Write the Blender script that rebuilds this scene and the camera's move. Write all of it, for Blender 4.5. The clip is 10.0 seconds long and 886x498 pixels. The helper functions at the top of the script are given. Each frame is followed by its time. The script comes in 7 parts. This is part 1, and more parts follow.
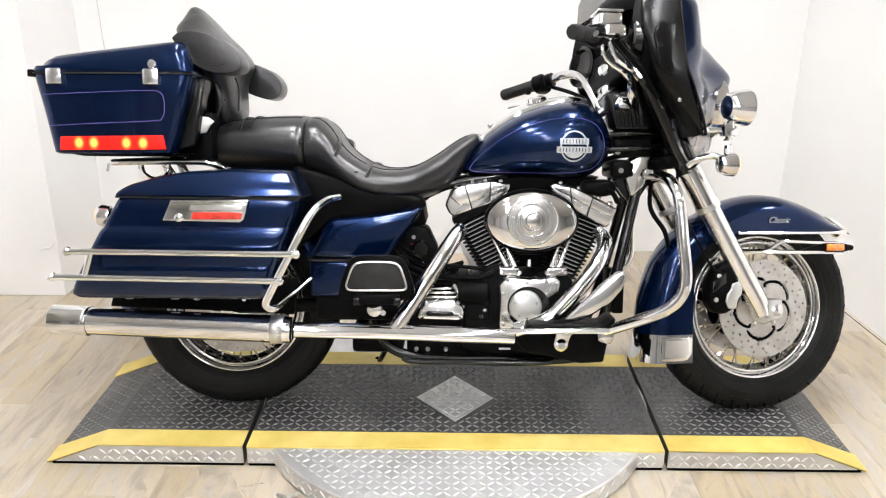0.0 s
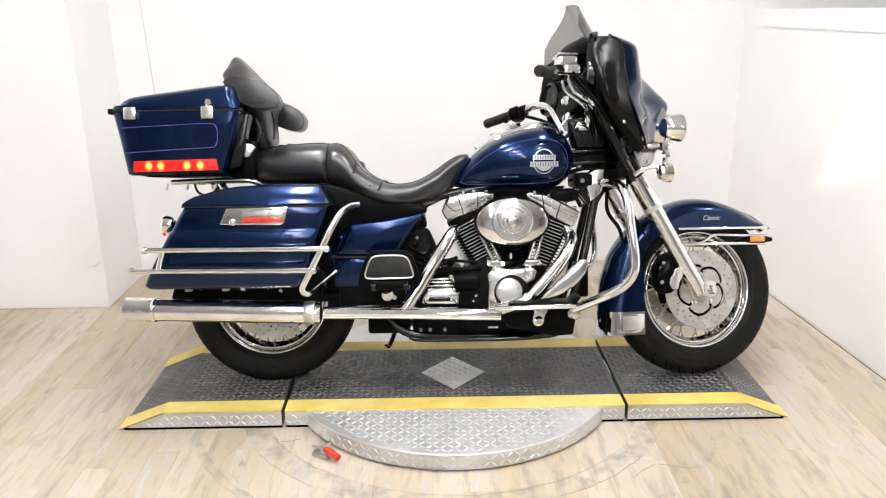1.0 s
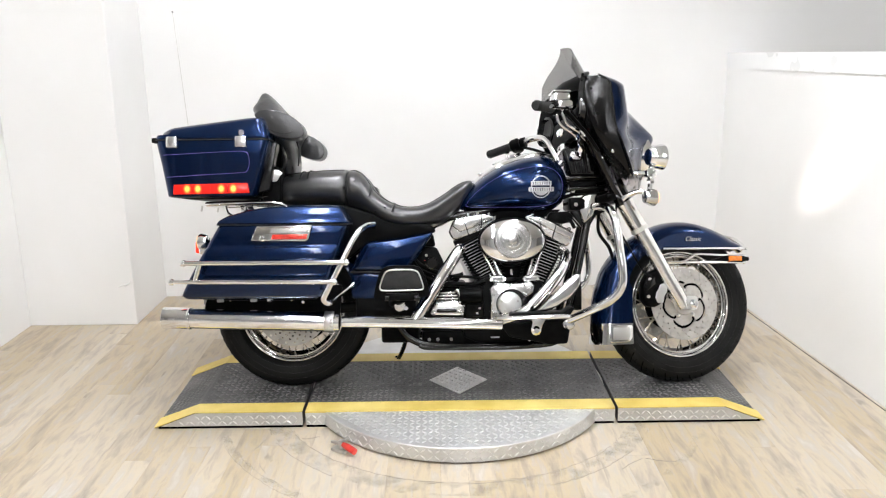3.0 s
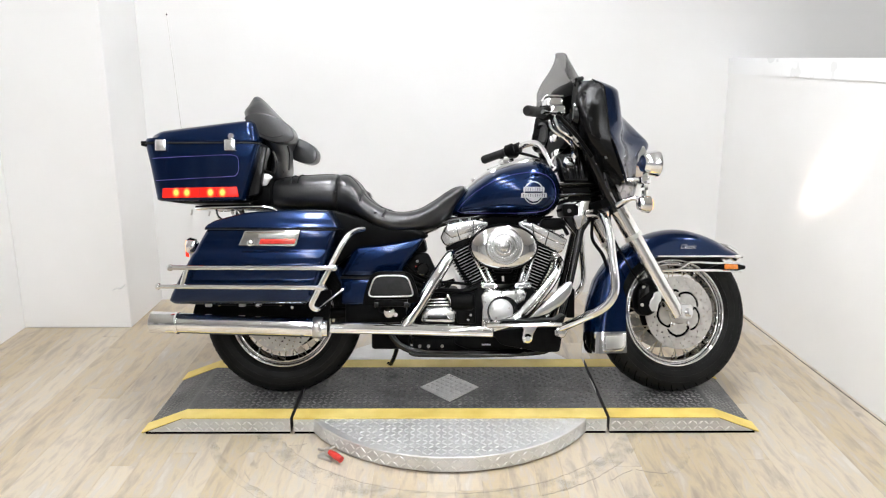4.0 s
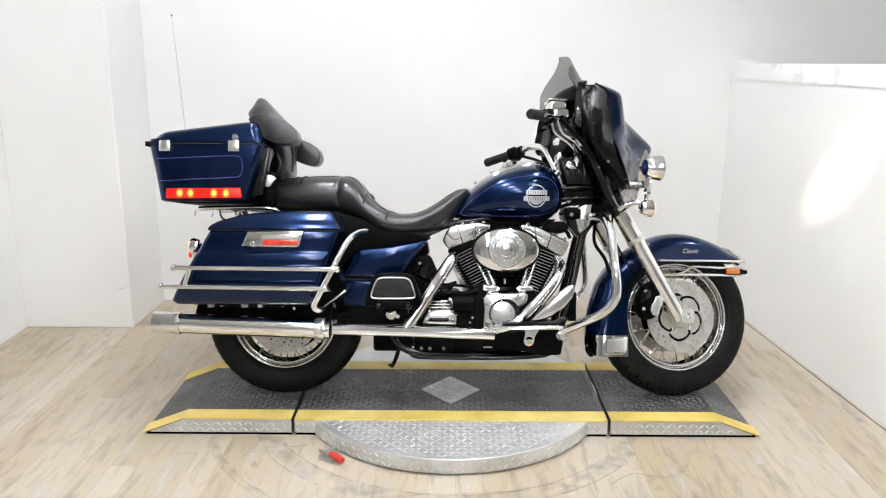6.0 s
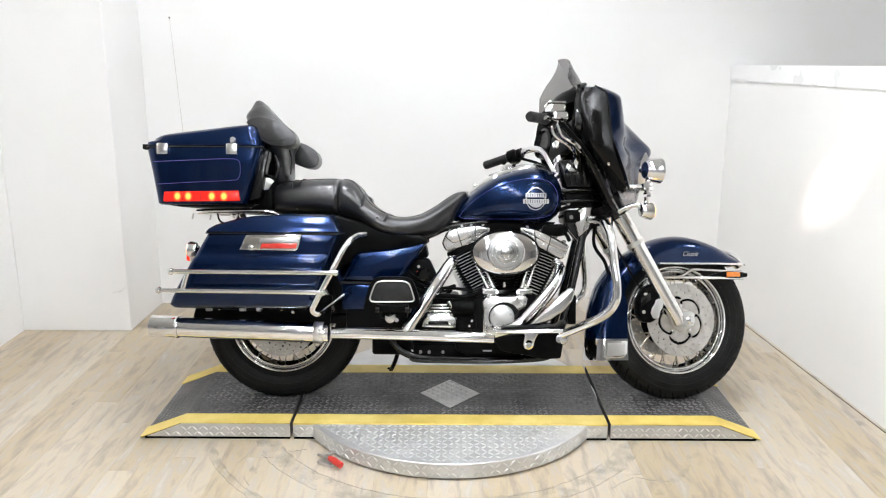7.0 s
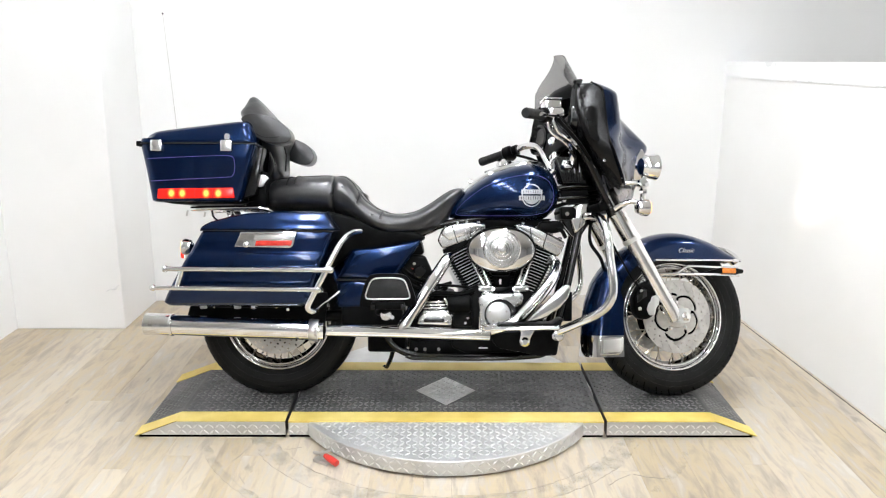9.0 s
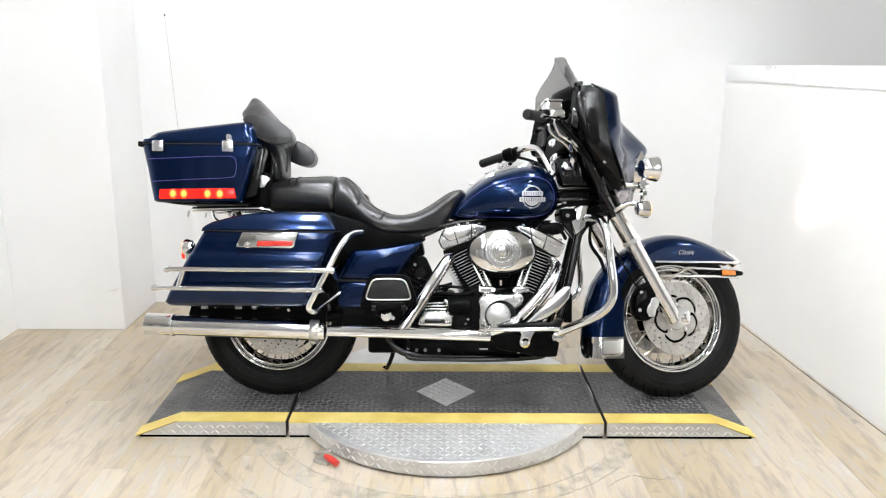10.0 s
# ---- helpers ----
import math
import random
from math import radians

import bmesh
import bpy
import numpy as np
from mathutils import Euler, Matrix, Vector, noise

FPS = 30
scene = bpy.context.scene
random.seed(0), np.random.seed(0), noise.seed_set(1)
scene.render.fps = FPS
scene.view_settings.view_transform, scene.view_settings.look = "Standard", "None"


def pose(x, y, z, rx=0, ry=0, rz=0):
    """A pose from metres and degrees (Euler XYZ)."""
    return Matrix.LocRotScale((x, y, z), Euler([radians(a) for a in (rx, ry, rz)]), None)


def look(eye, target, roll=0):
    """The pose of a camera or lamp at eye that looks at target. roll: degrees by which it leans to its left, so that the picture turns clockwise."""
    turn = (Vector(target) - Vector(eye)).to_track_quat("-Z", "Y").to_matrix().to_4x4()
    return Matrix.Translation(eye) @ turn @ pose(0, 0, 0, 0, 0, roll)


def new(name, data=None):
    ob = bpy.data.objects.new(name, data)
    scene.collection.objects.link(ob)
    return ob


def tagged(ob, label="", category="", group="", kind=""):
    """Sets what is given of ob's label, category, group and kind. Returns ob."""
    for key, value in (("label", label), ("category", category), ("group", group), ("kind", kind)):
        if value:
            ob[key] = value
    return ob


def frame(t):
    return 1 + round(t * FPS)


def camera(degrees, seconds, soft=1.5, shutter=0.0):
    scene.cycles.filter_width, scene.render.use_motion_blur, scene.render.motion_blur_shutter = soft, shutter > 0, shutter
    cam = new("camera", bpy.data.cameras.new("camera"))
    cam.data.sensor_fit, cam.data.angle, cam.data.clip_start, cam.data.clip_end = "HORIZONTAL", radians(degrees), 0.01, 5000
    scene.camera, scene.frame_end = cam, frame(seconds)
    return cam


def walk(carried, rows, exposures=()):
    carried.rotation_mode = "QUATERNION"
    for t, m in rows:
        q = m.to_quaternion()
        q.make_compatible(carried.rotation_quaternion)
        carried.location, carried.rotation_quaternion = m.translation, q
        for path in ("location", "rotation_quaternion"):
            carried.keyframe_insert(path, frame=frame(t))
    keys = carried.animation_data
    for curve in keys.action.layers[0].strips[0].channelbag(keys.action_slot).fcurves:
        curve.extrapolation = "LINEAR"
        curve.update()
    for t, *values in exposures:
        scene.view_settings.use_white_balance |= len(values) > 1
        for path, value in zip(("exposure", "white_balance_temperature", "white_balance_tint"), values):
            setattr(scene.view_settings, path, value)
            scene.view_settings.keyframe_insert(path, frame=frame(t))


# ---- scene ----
cam = camera(58.0, 10.0, soft=1.15)
PATH = [
    (0, (-0.017, -1.965, 1.41), (-0.037, -0.09, 0.714), 0.3),
    (0.5, (-0.039, -2.285, 1.44), (-0.015, -0.38, 0.834), -0.7),
    (1, (-0.064, -2.538, 1.454), (-0.043, -0.63, 0.855), -0.7),
    (1.5, (0.002, -2.73, 1.449), (-0.034, -0.82, 0.859), 0.9),
    (2, (-0.047, -2.818, 1.469), (-0.042, -0.898, 0.911), -0.0),
    (2.5, (-0.114, -2.87, 1.456), (-0.091, -0.94, 0.933), -0.5),
    (4, (-0.017, -2.822, 1.457), (-0.022, -0.884, 0.962), -0.2),
    (4.5, (-0.016, -2.824, 1.455), (-0.025, -0.889, 0.948), 0.1),
    (5, (-0.011, -2.83, 1.457), (-0.023, -0.891, 0.968), -0.0),
    (5.5, (-0.018, -2.831, 1.454), (-0.028, -0.892, 0.966), 0.2),
    (7, (-0.023, -2.813, 1.459), (-0.028, -0.873, 0.975), 0.2),
    (7.5, (-0.031, -2.804, 1.45), (-0.021, -0.863, 0.968), 0.1),
    (8, (-0.029, -2.803, 1.451), (-0.025, -0.861, 0.974), 0.3),
    (8.5, (-0.024, -2.801, 1.461), (-0.014, -0.861, 0.974), 0.2),
    (9, (-0.028, -2.803, 1.454), (-0.019, -0.864, 0.964), 0.2),
    (9.5, (-0.029, -2.809, 1.452), (-0.021, -0.87, 0.964), 0.4),
    (10, (-0.037, -2.813, 1.446), (-0.024, -0.872, 0.965), 0.4),
]
EXPOSURES = [(0.0, 0.07, 6680, 12.5), (0.5, 0.05, 6680, 12.5), (1.0, 0.02, 6680, 12.5), (1.5, 0.0, 6660, 12.5), (2.5, -0.04, 6600, 12), (4.0, -0.13, 6530, 11.2), (4.5, -0.18, 6520, 11), (5.0, -0.20, 6500, 11), (5.5, -0.20, 6500, 11), (7.0, -0.11, 6460, 10.5), (7.5, -0.07, 6450, 10.5), (8.0, -0.03, 6440, 10.3), (8.5, 0.02, 6440, 10.3), (9.0, 0.03, 6450, 10.3), (10.0, 0.0, 6450, 10.3)]
walk(cam, [(t, look(eye, target, roll)) for t, eye, target, roll in PATH], EXPOSURES)

# ---- world and light levels ----
world = bpy.data.worlds.new("world")
scene.world = world
world.use_nodes = True
world.node_tree.nodes["Background"].inputs[0].default_value = (0.9, 0.95, 1.0, 1)
world.node_tree.nodes["Background"].inputs[1].default_value = 0.02
TUBE_POWER = 84.0        # emission strength of the ceiling diffusers
HEADLIGHT_POWER = 42.0   # watts of the headlight's beam
TAIL_GLOW = 1.0          # emission strength of the red lamps


# ---- materials ----
def nodes_of(name):
    mat = bpy.data.materials.new(name)
    mat.use_nodes = True
    nt = mat.node_tree
    return mat, nt, nt.nodes["Principled BSDF"]


def link(nt, a, out, b, inp):
    nt.links.new(a.outputs[out], b.inputs[inp])


def surf(name, c1, c2=None, scale=6.0, rough=0.5, metal=0.0, bump=0.0, bscale=150.0, coat=0.0, rvar=0.08, spec=0.5,
         stretch=(1, 1, 1), bdist=0.002, detail=4.0):
    """A surface with two tones mixed by broad noise, uneven gloss and fine relief."""
    mat, nt, p = nodes_of(name)
    c2 = c2 or c1
    tc = nt.nodes.new("ShaderNodeTexCoord")
    mp = nt.nodes.new("ShaderNodeMapping")
    mp.inputs["Scale"].default_value = stretch
    link(nt, tc, "Object", mp, "Vector")
    n1 = nt.nodes.new("ShaderNodeTexNoise")
    n1.inputs["Scale"].default_value = scale
    n1.inputs["Detail"].default_value = detail
    link(nt, mp, "Vector", n1, "Vector")
    ramp = nt.nodes.new("ShaderNodeValToRGB")
    ramp.color_ramp.elements[0].position, ramp.color_ramp.elements[1].position = 0.32, 0.68
    ramp.color_ramp.elements[0].color, ramp.color_ramp.elements[1].color = (*c1, 1), (*c2, 1)
    link(nt, n1, "Fac", ramp, "Fac")
    link(nt, ramp, "Color", p, "Base Color")
    mr = nt.nodes.new("ShaderNodeMapRange")
    mr.inputs["To Min"].default_value, mr.inputs["To Max"].default_value = max(0.0, rough - rvar), min(1.0, rough + rvar)
    n2 = nt.nodes.new("ShaderNodeTexNoise")
    n2.inputs["Scale"].default_value = scale * 5
    link(nt, mp, "Vector", n2, "Vector")
    link(nt, n2, "Fac", mr, "Value")
    link(nt, mr, "Result", p, "Roughness")
    p.inputs["Metallic"].default_value = metal
    p.inputs["Specular IOR Level"].default_value = spec
    if coat:
        p.inputs["Coat Weight"].default_value = coat
        p.inputs["Coat Roughness"].default_value = 0.08
    if bump:
        n3 = nt.nodes.new("ShaderNodeTexNoise")
        n3.inputs["Scale"].default_value = bscale
        n3.inputs["Detail"].default_value = 3
        link(nt, mp, "Vector", n3, "Vector")
        b = nt.nodes.new("ShaderNodeBump")
        b.inputs["Strength"].default_value = bump
        b.inputs["Distance"].default_value = bdist
        link(nt, n3, "Fac", b, "Height")
        link(nt, b, "Normal", p, "Normal")
    return mat


def glow(name, col, strength, base=None):
    mat, nt, p = nodes_of(name)
    p.inputs["Base Color"].default_value = (*(base or col), 1)
    p.inputs["Roughness"].default_value = 0.15
    p.inputs["Emission Color"].default_value = (*col, 1)
    p.inputs["Emission Strength"].default_value = strength
    return mat


def wood_floor():
    mat, nt, p = nodes_of("vinyl_plank")
    tc = nt.nodes.new("ShaderNodeTexCoord")
    oi = nt.nodes.new("ShaderNodeObjectInfo")
    add = nt.nodes.new("ShaderNodeVectorMath")
    add.operation = "ADD"
    sc = nt.nodes.new("ShaderNodeVectorMath")
    sc.operation = "SCALE"
    sc.inputs["Scale"].default_value = 40.0
    comb = nt.nodes.new("ShaderNodeCombineXYZ")
    for k in "XYZ":
        link(nt, oi, "Random", comb, k)
    link(nt, comb, "Vector", sc, "Vector")
    link(nt, tc, "Object", add, 0)
    link(nt, sc, "Vector", add, 1)
    mp = nt.nodes.new("ShaderNodeMapping")
    mp.inputs["Scale"].default_value = (2.6, 12.5, 8.0)
    link(nt, add, "Vector", mp, "Vector")
    grain = nt.nodes.new("ShaderNodeTexNoise")
    grain.inputs["Scale"].default_value = 1.7
    grain.inputs["Detail"].default_value = 6
    grain.inputs["Roughness"].default_value = 0.58
    grain.inputs["Distortion"].default_value = 0.35
    link(nt, mp, "Vector", grain, "Vector")
    ramp = nt.nodes.new("ShaderNodeValToRGB")
    e = ramp.color_ramp.elements
    e[0].position, e[0].color = 0.28, (0.315, 0.262, 0.205, 1)
    e[1].position, e[1].color = 0.72, (0.52, 0.48, 0.425, 1)
    for at, col in ((0.42, (0.42, 0.35, 0.265, 1)), (0.51, (0.50, 0.415, 0.285, 1)), (0.60, (0.455, 0.40, 0.33, 1))):
        ramp.color_ramp.elements.new(at).color = col
    link(nt, grain, "Fac", ramp, "Fac")
    # small dark knots and rubs
    knot = nt.nodes.new("ShaderNodeTexNoise")
    knot.inputs["Scale"].default_value, knot.inputs["Detail"].default_value = 5.5, 3.0
    kmap = nt.nodes.new("ShaderNodeMapping")
    kmap.inputs["Scale"].default_value = (1.4, 3.6, 3.0)
    link(nt, add, "Vector", kmap, "Vector")
    link(nt, kmap, "Vector", knot, "Vector")
    kr = nt.nodes.new("ShaderNodeMapRange")
    kr.inputs["From Min"].default_value, kr.inputs["From Max"].default_value = 0.68, 0.78
    link(nt, knot, "Fac", kr, "Value")
    spot = nt.nodes.new("ShaderNodeMix")
    spot.data_type = "RGBA"
    spot.inputs[7].default_value = (0.29, 0.24, 0.19, 1)
    nt.links.new(kr.outputs["Result"], spot.inputs[0])
    nt.links.new(ramp.outputs["Color"], spot.inputs[6])
    hsv = nt.nodes.new("ShaderNodeHueSaturation")
    mv = nt.nodes.new("ShaderNodeMapRange")
    mv.inputs["To Min"].default_value, mv.inputs["To Max"].default_value = 0.93, 1.13
    link(nt, oi, "Random", mv, "Value")
    link(nt, mv, "Result", hsv, "Value")
    ms = nt.nodes.new("ShaderNodeMapRange")
    ms.inputs["To Min"].default_value, ms.inputs["To Max"].default_value = 1.1, 0.75
    link(nt, oi, "Random", ms, "Value")
    link(nt, ms, "Result", hsv, "Saturation")
    nt.links.new(spot.outputs[2], hsv.inputs["Color"])
    link(nt, hsv, "Color", p, "Base Color")
    fine = nt.nodes.new("ShaderNodeTexNoise")
    fine.inputs["Scale"].default_value = 14
    link(nt, mp, "Vector", fine, "Vector")
    b = nt.nodes.new("ShaderNodeBump")
    b.inputs["Strength"].default_value, b.inputs["Distance"].default_value = 0.25, 0.001
    link(nt, fine, "Fac", b, "Height")
    link(nt, b, "Normal", p, "Normal")
    p.inputs["Roughness"].default_value = 0.38
    return mat


BLUE = surf("navy_metallic_paint", (0.0011, 0.0112, 0.050), (0.0014, 0.0150, 0.064), 3.0, rough=0.22, metal=0.75, coat=0.45, rvar=0.04, spec=0.22)
CHROME = surf("chrome", (0.80, 0.80, 0.80), (0.88, 0.88, 0.88), 8.0, rough=0.06, metal=1.0, rvar=0.03)
ALLOY = surf("polished_alloy", (0.70, 0.70, 0.69), (0.80, 0.80, 0.78), 10.0, rough=0.36, metal=1.0, rvar=0.08)
SATINCHROME = surf("satin_chrome", (0.80, 0.80, 0.79), (0.88, 0.88, 0.87), 10.0, rough=0.13, metal=1.0, rvar=0.05)
POLISHED = surf("polished_casting", (0.84, 0.84, 0.83), (0.92, 0.92, 0.91), 14.0, rough=0.24, metal=1.0, rvar=0.08)
STEEL = surf("brake_steel", (0.50, 0.48, 0.455), (0.62, 0.605, 0.575), 25.0, rough=0.42, metal=0.9, rvar=0.1)
GOLDEN = surf("tarnished_spoke", (0.42, 0.36, 0.26), (0.62, 0.58, 0.5), 40.0, rough=0.3, metal=1.0)
INNER = surf("inner_fairing_black", (0.0015, 0.0015, 0.0015), (0.003, 0.003, 0.003), 8.0, rough=0.24, spec=0.28, bump=0.05, bscale=300)
SKIRT = surf("grey_metallic_skirt", (0.26, 0.26, 0.265), (0.34, 0.34, 0.345), 12.0, rough=0.28, metal=0.8)
BLACK = surf("gloss_black", (0.0015, 0.0015, 0.0015), (0.003, 0.003, 0.003), 6.0, rough=0.16, spec=0.5)
SATIN = surf("satin_black", (0.0015, 0.0015, 0.0015), (0.004, 0.004, 0.004), 14.0, spec=0.06, rough=0.42, bump=0.10, bscale=300)
FINBLACK = surf("wrinkle_black", (0.003, 0.003, 0.003), (0.007, 0.007, 0.007), 20.0, spec=0.05, rough=0.45, bump=0.2, bscale=500)
LEATHER = surf("black_vinyl", (0.006, 0.006, 0.0065), (0.012, 0.012, 0.0125), 9.0, rough=0.31, spec=0.85, bump=0.35, bscale=24, rvar=0.08, bdist=0.006)
RUBBER = surf("tyre_rubber", (0.004, 0.004, 0.004), (0.009, 0.009, 0.0085), 12.0, spec=0.17, rough=0.52, bump=0.25, bscale=260)
GRIP = surf("grip_rubber", (0.012, 0.012, 0.012), (0.022, 0.022, 0.022), 30.0, spec=0.25, rough=0.55, bump=0.4, bscale=350)
RED = glow("red_lens", (1.0, 0.04, 0.01), TAIL_GLOW, (0.6, 0.01, 0.01))
REFLECT = surf("red_reflector", (0.55, 0.03, 0.02), (0.72, 0.06, 0.04), 90.0, rough=0.2, coat=1.0)
AMBER = surf("amber_reflector", (0.75, 0.20, 0.02), (0.85, 0.27, 0.04), 90.0, rough=0.2, coat=1.0)
AMBERLIT = glow("lit_amber", (1.0, 0.45, 0.12), 1.3)
PURPLE = surf("violet_pinstripe", (0.10, 0.085, 0.34), (0.14, 0.11, 0.42), 20.0, rough=0.3)
BADGE = surf("badge_chrome", (0.34, 0.35, 0.37), (0.42, 0.43, 0.45), 40.0, rough=0.25, metal=0.8)
BRASS = surf("brass_face", (0.55, 0.40, 0.20), (0.70, 0.55, 0.32), 60.0, rough=0.35, metal=0.7)
SILVER = surf("silver_transfer", (0.50, 0.51, 0.54), (0.62, 0.62, 0.65), 40.0, rough=0.3, metal=0.3)
SEAM = surf("dark_stitching", (0.004, 0.004, 0.004), (0.01, 0.01, 0.01), 60.0, rough=0.8)
THREAD = surf("grey_stitching", (0.05, 0.05, 0.052), (0.09, 0.09, 0.092), 300.0, rough=0.6)
# Near-black for tyre grooves and the painted shade under the platform skirts.
GAPBLACK = surf("groove_and_shade_black", (0.002, 0.002, 0.002), (0.004, 0.004, 0.004), 60.0, rough=0.95, spec=0.02)
RUB = surf("faint_rub", (0.70, 0.70, 0.70), (0.76, 0.758, 0.75), 60.0, rough=0.7)
WALL = surf("white_wall_paint", (0.80, 0.795, 0.78), (0.85, 0.845, 0.835), 1.3, rough=0.55, bump=0.12, bscale=120, rvar=0.06)
TRIM = surf("white_gloss_trim", (0.80, 0.80, 0.795), (0.86, 0.86, 0.855), 2.0, rough=0.3)
CEIL = surf("ceiling_white_paint", (0.60, 0.60, 0.60), (0.68, 0.68, 0.675), 4.0, rough=0.8, bump=0.3, bscale=60)
PLATE = surf("grey_painted_plate", (0.075, 0.075, 0.077), (0.125, 0.124, 0.121), 5.0, rough=0.40, metal=0.6, bump=0.03, bscale=180, rvar=0.06, detail=4)
TREAD = surf("bare_tread_plate", (0.57, 0.568, 0.56), (0.72, 0.718, 0.71), 7.0, rough=0.42, metal=0.68, bump=0.12, bscale=160, rvar=0.08, detail=3)
LUG = surf("worn_tread_bar", (0.66, 0.66, 0.65), (0.82, 0.82, 0.81), 30.0, rough=0.44, metal=0.7, rvar=0.08)
PLATELUG = surf("worn_painted_bar", (0.15, 0.15, 0.15), (0.28, 0.278, 0.273), 9.0, rough=0.44, metal=0.4, rvar=0.1)
YELLOW = surf("yellow_safety_paint", (0.66, 0.49, 0.10), (0.86, 0.70, 0.23), 6.0, rough=0.5, bump=0.2, bscale=120, detail=8)
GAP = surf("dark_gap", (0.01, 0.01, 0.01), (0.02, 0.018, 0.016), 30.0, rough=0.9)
REDGRIP = surf("red_plastic_grip", (0.55, 0.03, 0.02), (0.66, 0.05, 0.035), 40.0, rough=0.4)
PLANK = wood_floor()
# Darker wall colour stands in for dim light outside the display bay.
DIM = surf("dim_lit_wall", (0.24, 0.24, 0.243), (0.32, 0.32, 0.32), 1.0, rough=0.6)
# Unseen walls: tone set by what chrome and dark paint should reflect.
PALE = surf("unseen_wall_tone", (0.44, 0.44, 0.44), (0.52, 0.52, 0.515), 1.0, rough=0.6)
DIFFUSER = glow("lit_diffuser", (0.92, 0.952, 0.99), TUBE_POWER)
FIXTURE = surf("white_enamel", (0.75, 0.75, 0.74), (0.8, 0.8, 0.79), 5.0, rough=0.4)


def lit_lens(bulbs):
    """Red lens that glows brightest in front of each bulb."""
    mat, nt, p = nodes_of("lit_red_lens")
    tc = nt.nodes.new("ShaderNodeTexCoord")
    last = None
    for x in bulbs:
        off = nt.nodes.new("ShaderNodeVectorMath")
        off.operation = "SUBTRACT"
        off.inputs[1].default_value = (x, 0, 0.806)
        link(nt, tc, "Object", off, 0)
        flat = nt.nodes.new("ShaderNodeVectorMath")
        flat.operation = "MULTIPLY"
        flat.inputs[1].default_value = (1.25, 0, 1.0)
        link(nt, off, "Vector", flat, 0)
        far = nt.nodes.new("ShaderNodeVectorMath")
        far.operation = "LENGTH"
        link(nt, flat, "Vector", far, 0)
        r = nt.nodes.new("ShaderNodeMapRange")
        r.interpolation_type = "SMOOTHERSTEP"
        r.inputs["From Min"].default_value, r.inputs["From Max"].default_value = 0.002, 0.025
        r.inputs["To Min"].default_value, r.inputs["To Max"].default_value = 1.0, 0.0
        link(nt, far, "Value", r, "Value")
        if last is None:
            last = (r, "Result")
        else:
            m = nt.nodes.new("ShaderNodeMath")
            m.operation = "MAXIMUM"
            link(nt, last[0], last[1], m, 0)
            link(nt, r, "Result", m, 1)
            last = (m, "Value")
    ramp = nt.nodes.new("ShaderNodeValToRGB")
    e = ramp.color_ramp.elements
    e[0].position, e[0].color = 0.0, (1.0, 0.03, 0.01, 1)
    e[1].position, e[1].color = 1.0, (1.0, 0.42, 0.07, 1)
    link(nt, last[0], last[1], ramp, "Fac")
    st = nt.nodes.new("ShaderNodeMapRange")
    st.inputs["To Min"].default_value, st.inputs["To Max"].default_value = TAIL_GLOW * 0.50, TAIL_GLOW * 3.0
    link(nt, last[0], last[1], st, "Value")
    link(nt, ramp, "Color", p, "Emission Color")
    link(nt, st, "Result", p, "Emission Strength")
    p.inputs["Base Color"].default_value = (0.5, 0.01, 0.01, 1)
    p.inputs["Roughness"].default_value = 0.15
    return mat


LENS = lit_lens((-1.043, -1.002, -0.912, -0.866))


def smoked_glass():
    mat, nt, p = nodes_of("smoked_acrylic")
    p.inputs["Base Color"].default_value = (0.37, 0.365, 0.36, 1)
    p.inputs["Transmission Weight"].default_value = 0.93
    p.inputs["IOR"].default_value = 1.15
    p.inputs["Roughness"].default_value = 0.04
    return mat


SMOKE = smoked_glass()


# ---- mesh helpers ----
def box(bm, lo, hi, bevel=0.0, seg=2):
    r = bmesh.ops.create_cube(bm, size=1.0)
    vs = r["verts"]
    for v in vs:
        for i in range(3):
            v.co[i] = (lo[i] + hi[i]) / 2 + v.co[i] * (hi[i] - lo[i])
    if bevel:
        es = list({e for v in vs for e in v.link_edges})
        bmesh.ops.bevel(bm, geom=es, offset=bevel, segments=seg, profile=0.5, affect="EDGES")
    return bm


def boxm(lo, hi, bevel=0.0, seg=2):
    return box(bmesh.new(), lo, hi, bevel, seg)


def prism(pts, y0, y1, bevel=0.0, seg=3, bm=None, top_in=0.0):
    """A side outline of (x, z) points carried across from y0 to y1, with rounded edges."""
    tmp = bmesh.new()
    a = [tmp.verts.new((x, y0, z)) for x, z in pts]
    b = [tmp.verts.new((x, y1, z)) for x, z in pts]
    tmp.faces.new(a)
    tmp.faces.new(b[::-1])
    n = len(pts)
    for i in range(n):
        tmp.faces.new((a[i], b[i], b[(i + 1) % n], a[(i + 1) % n]))
    bmesh.ops.recalc_face_normals(tmp, faces=tmp.faces)
    if bevel:
        bmesh.ops.bevel(tmp, geom=list(tmp.edges), offset=bevel, segments=seg, profile=0.5, affect="EDGES", clamp_overlap=True)
    return merge(bm, tmp)


def merge(bm, tmp):
    if bm is None:
        return tmp
    me = bpy.data.meshes.new("tmp")
    tmp.to_mesh(me)
    tmp.free()
    bm.from_mesh(me)
    bpy.data.meshes.remove(me)
    return bm


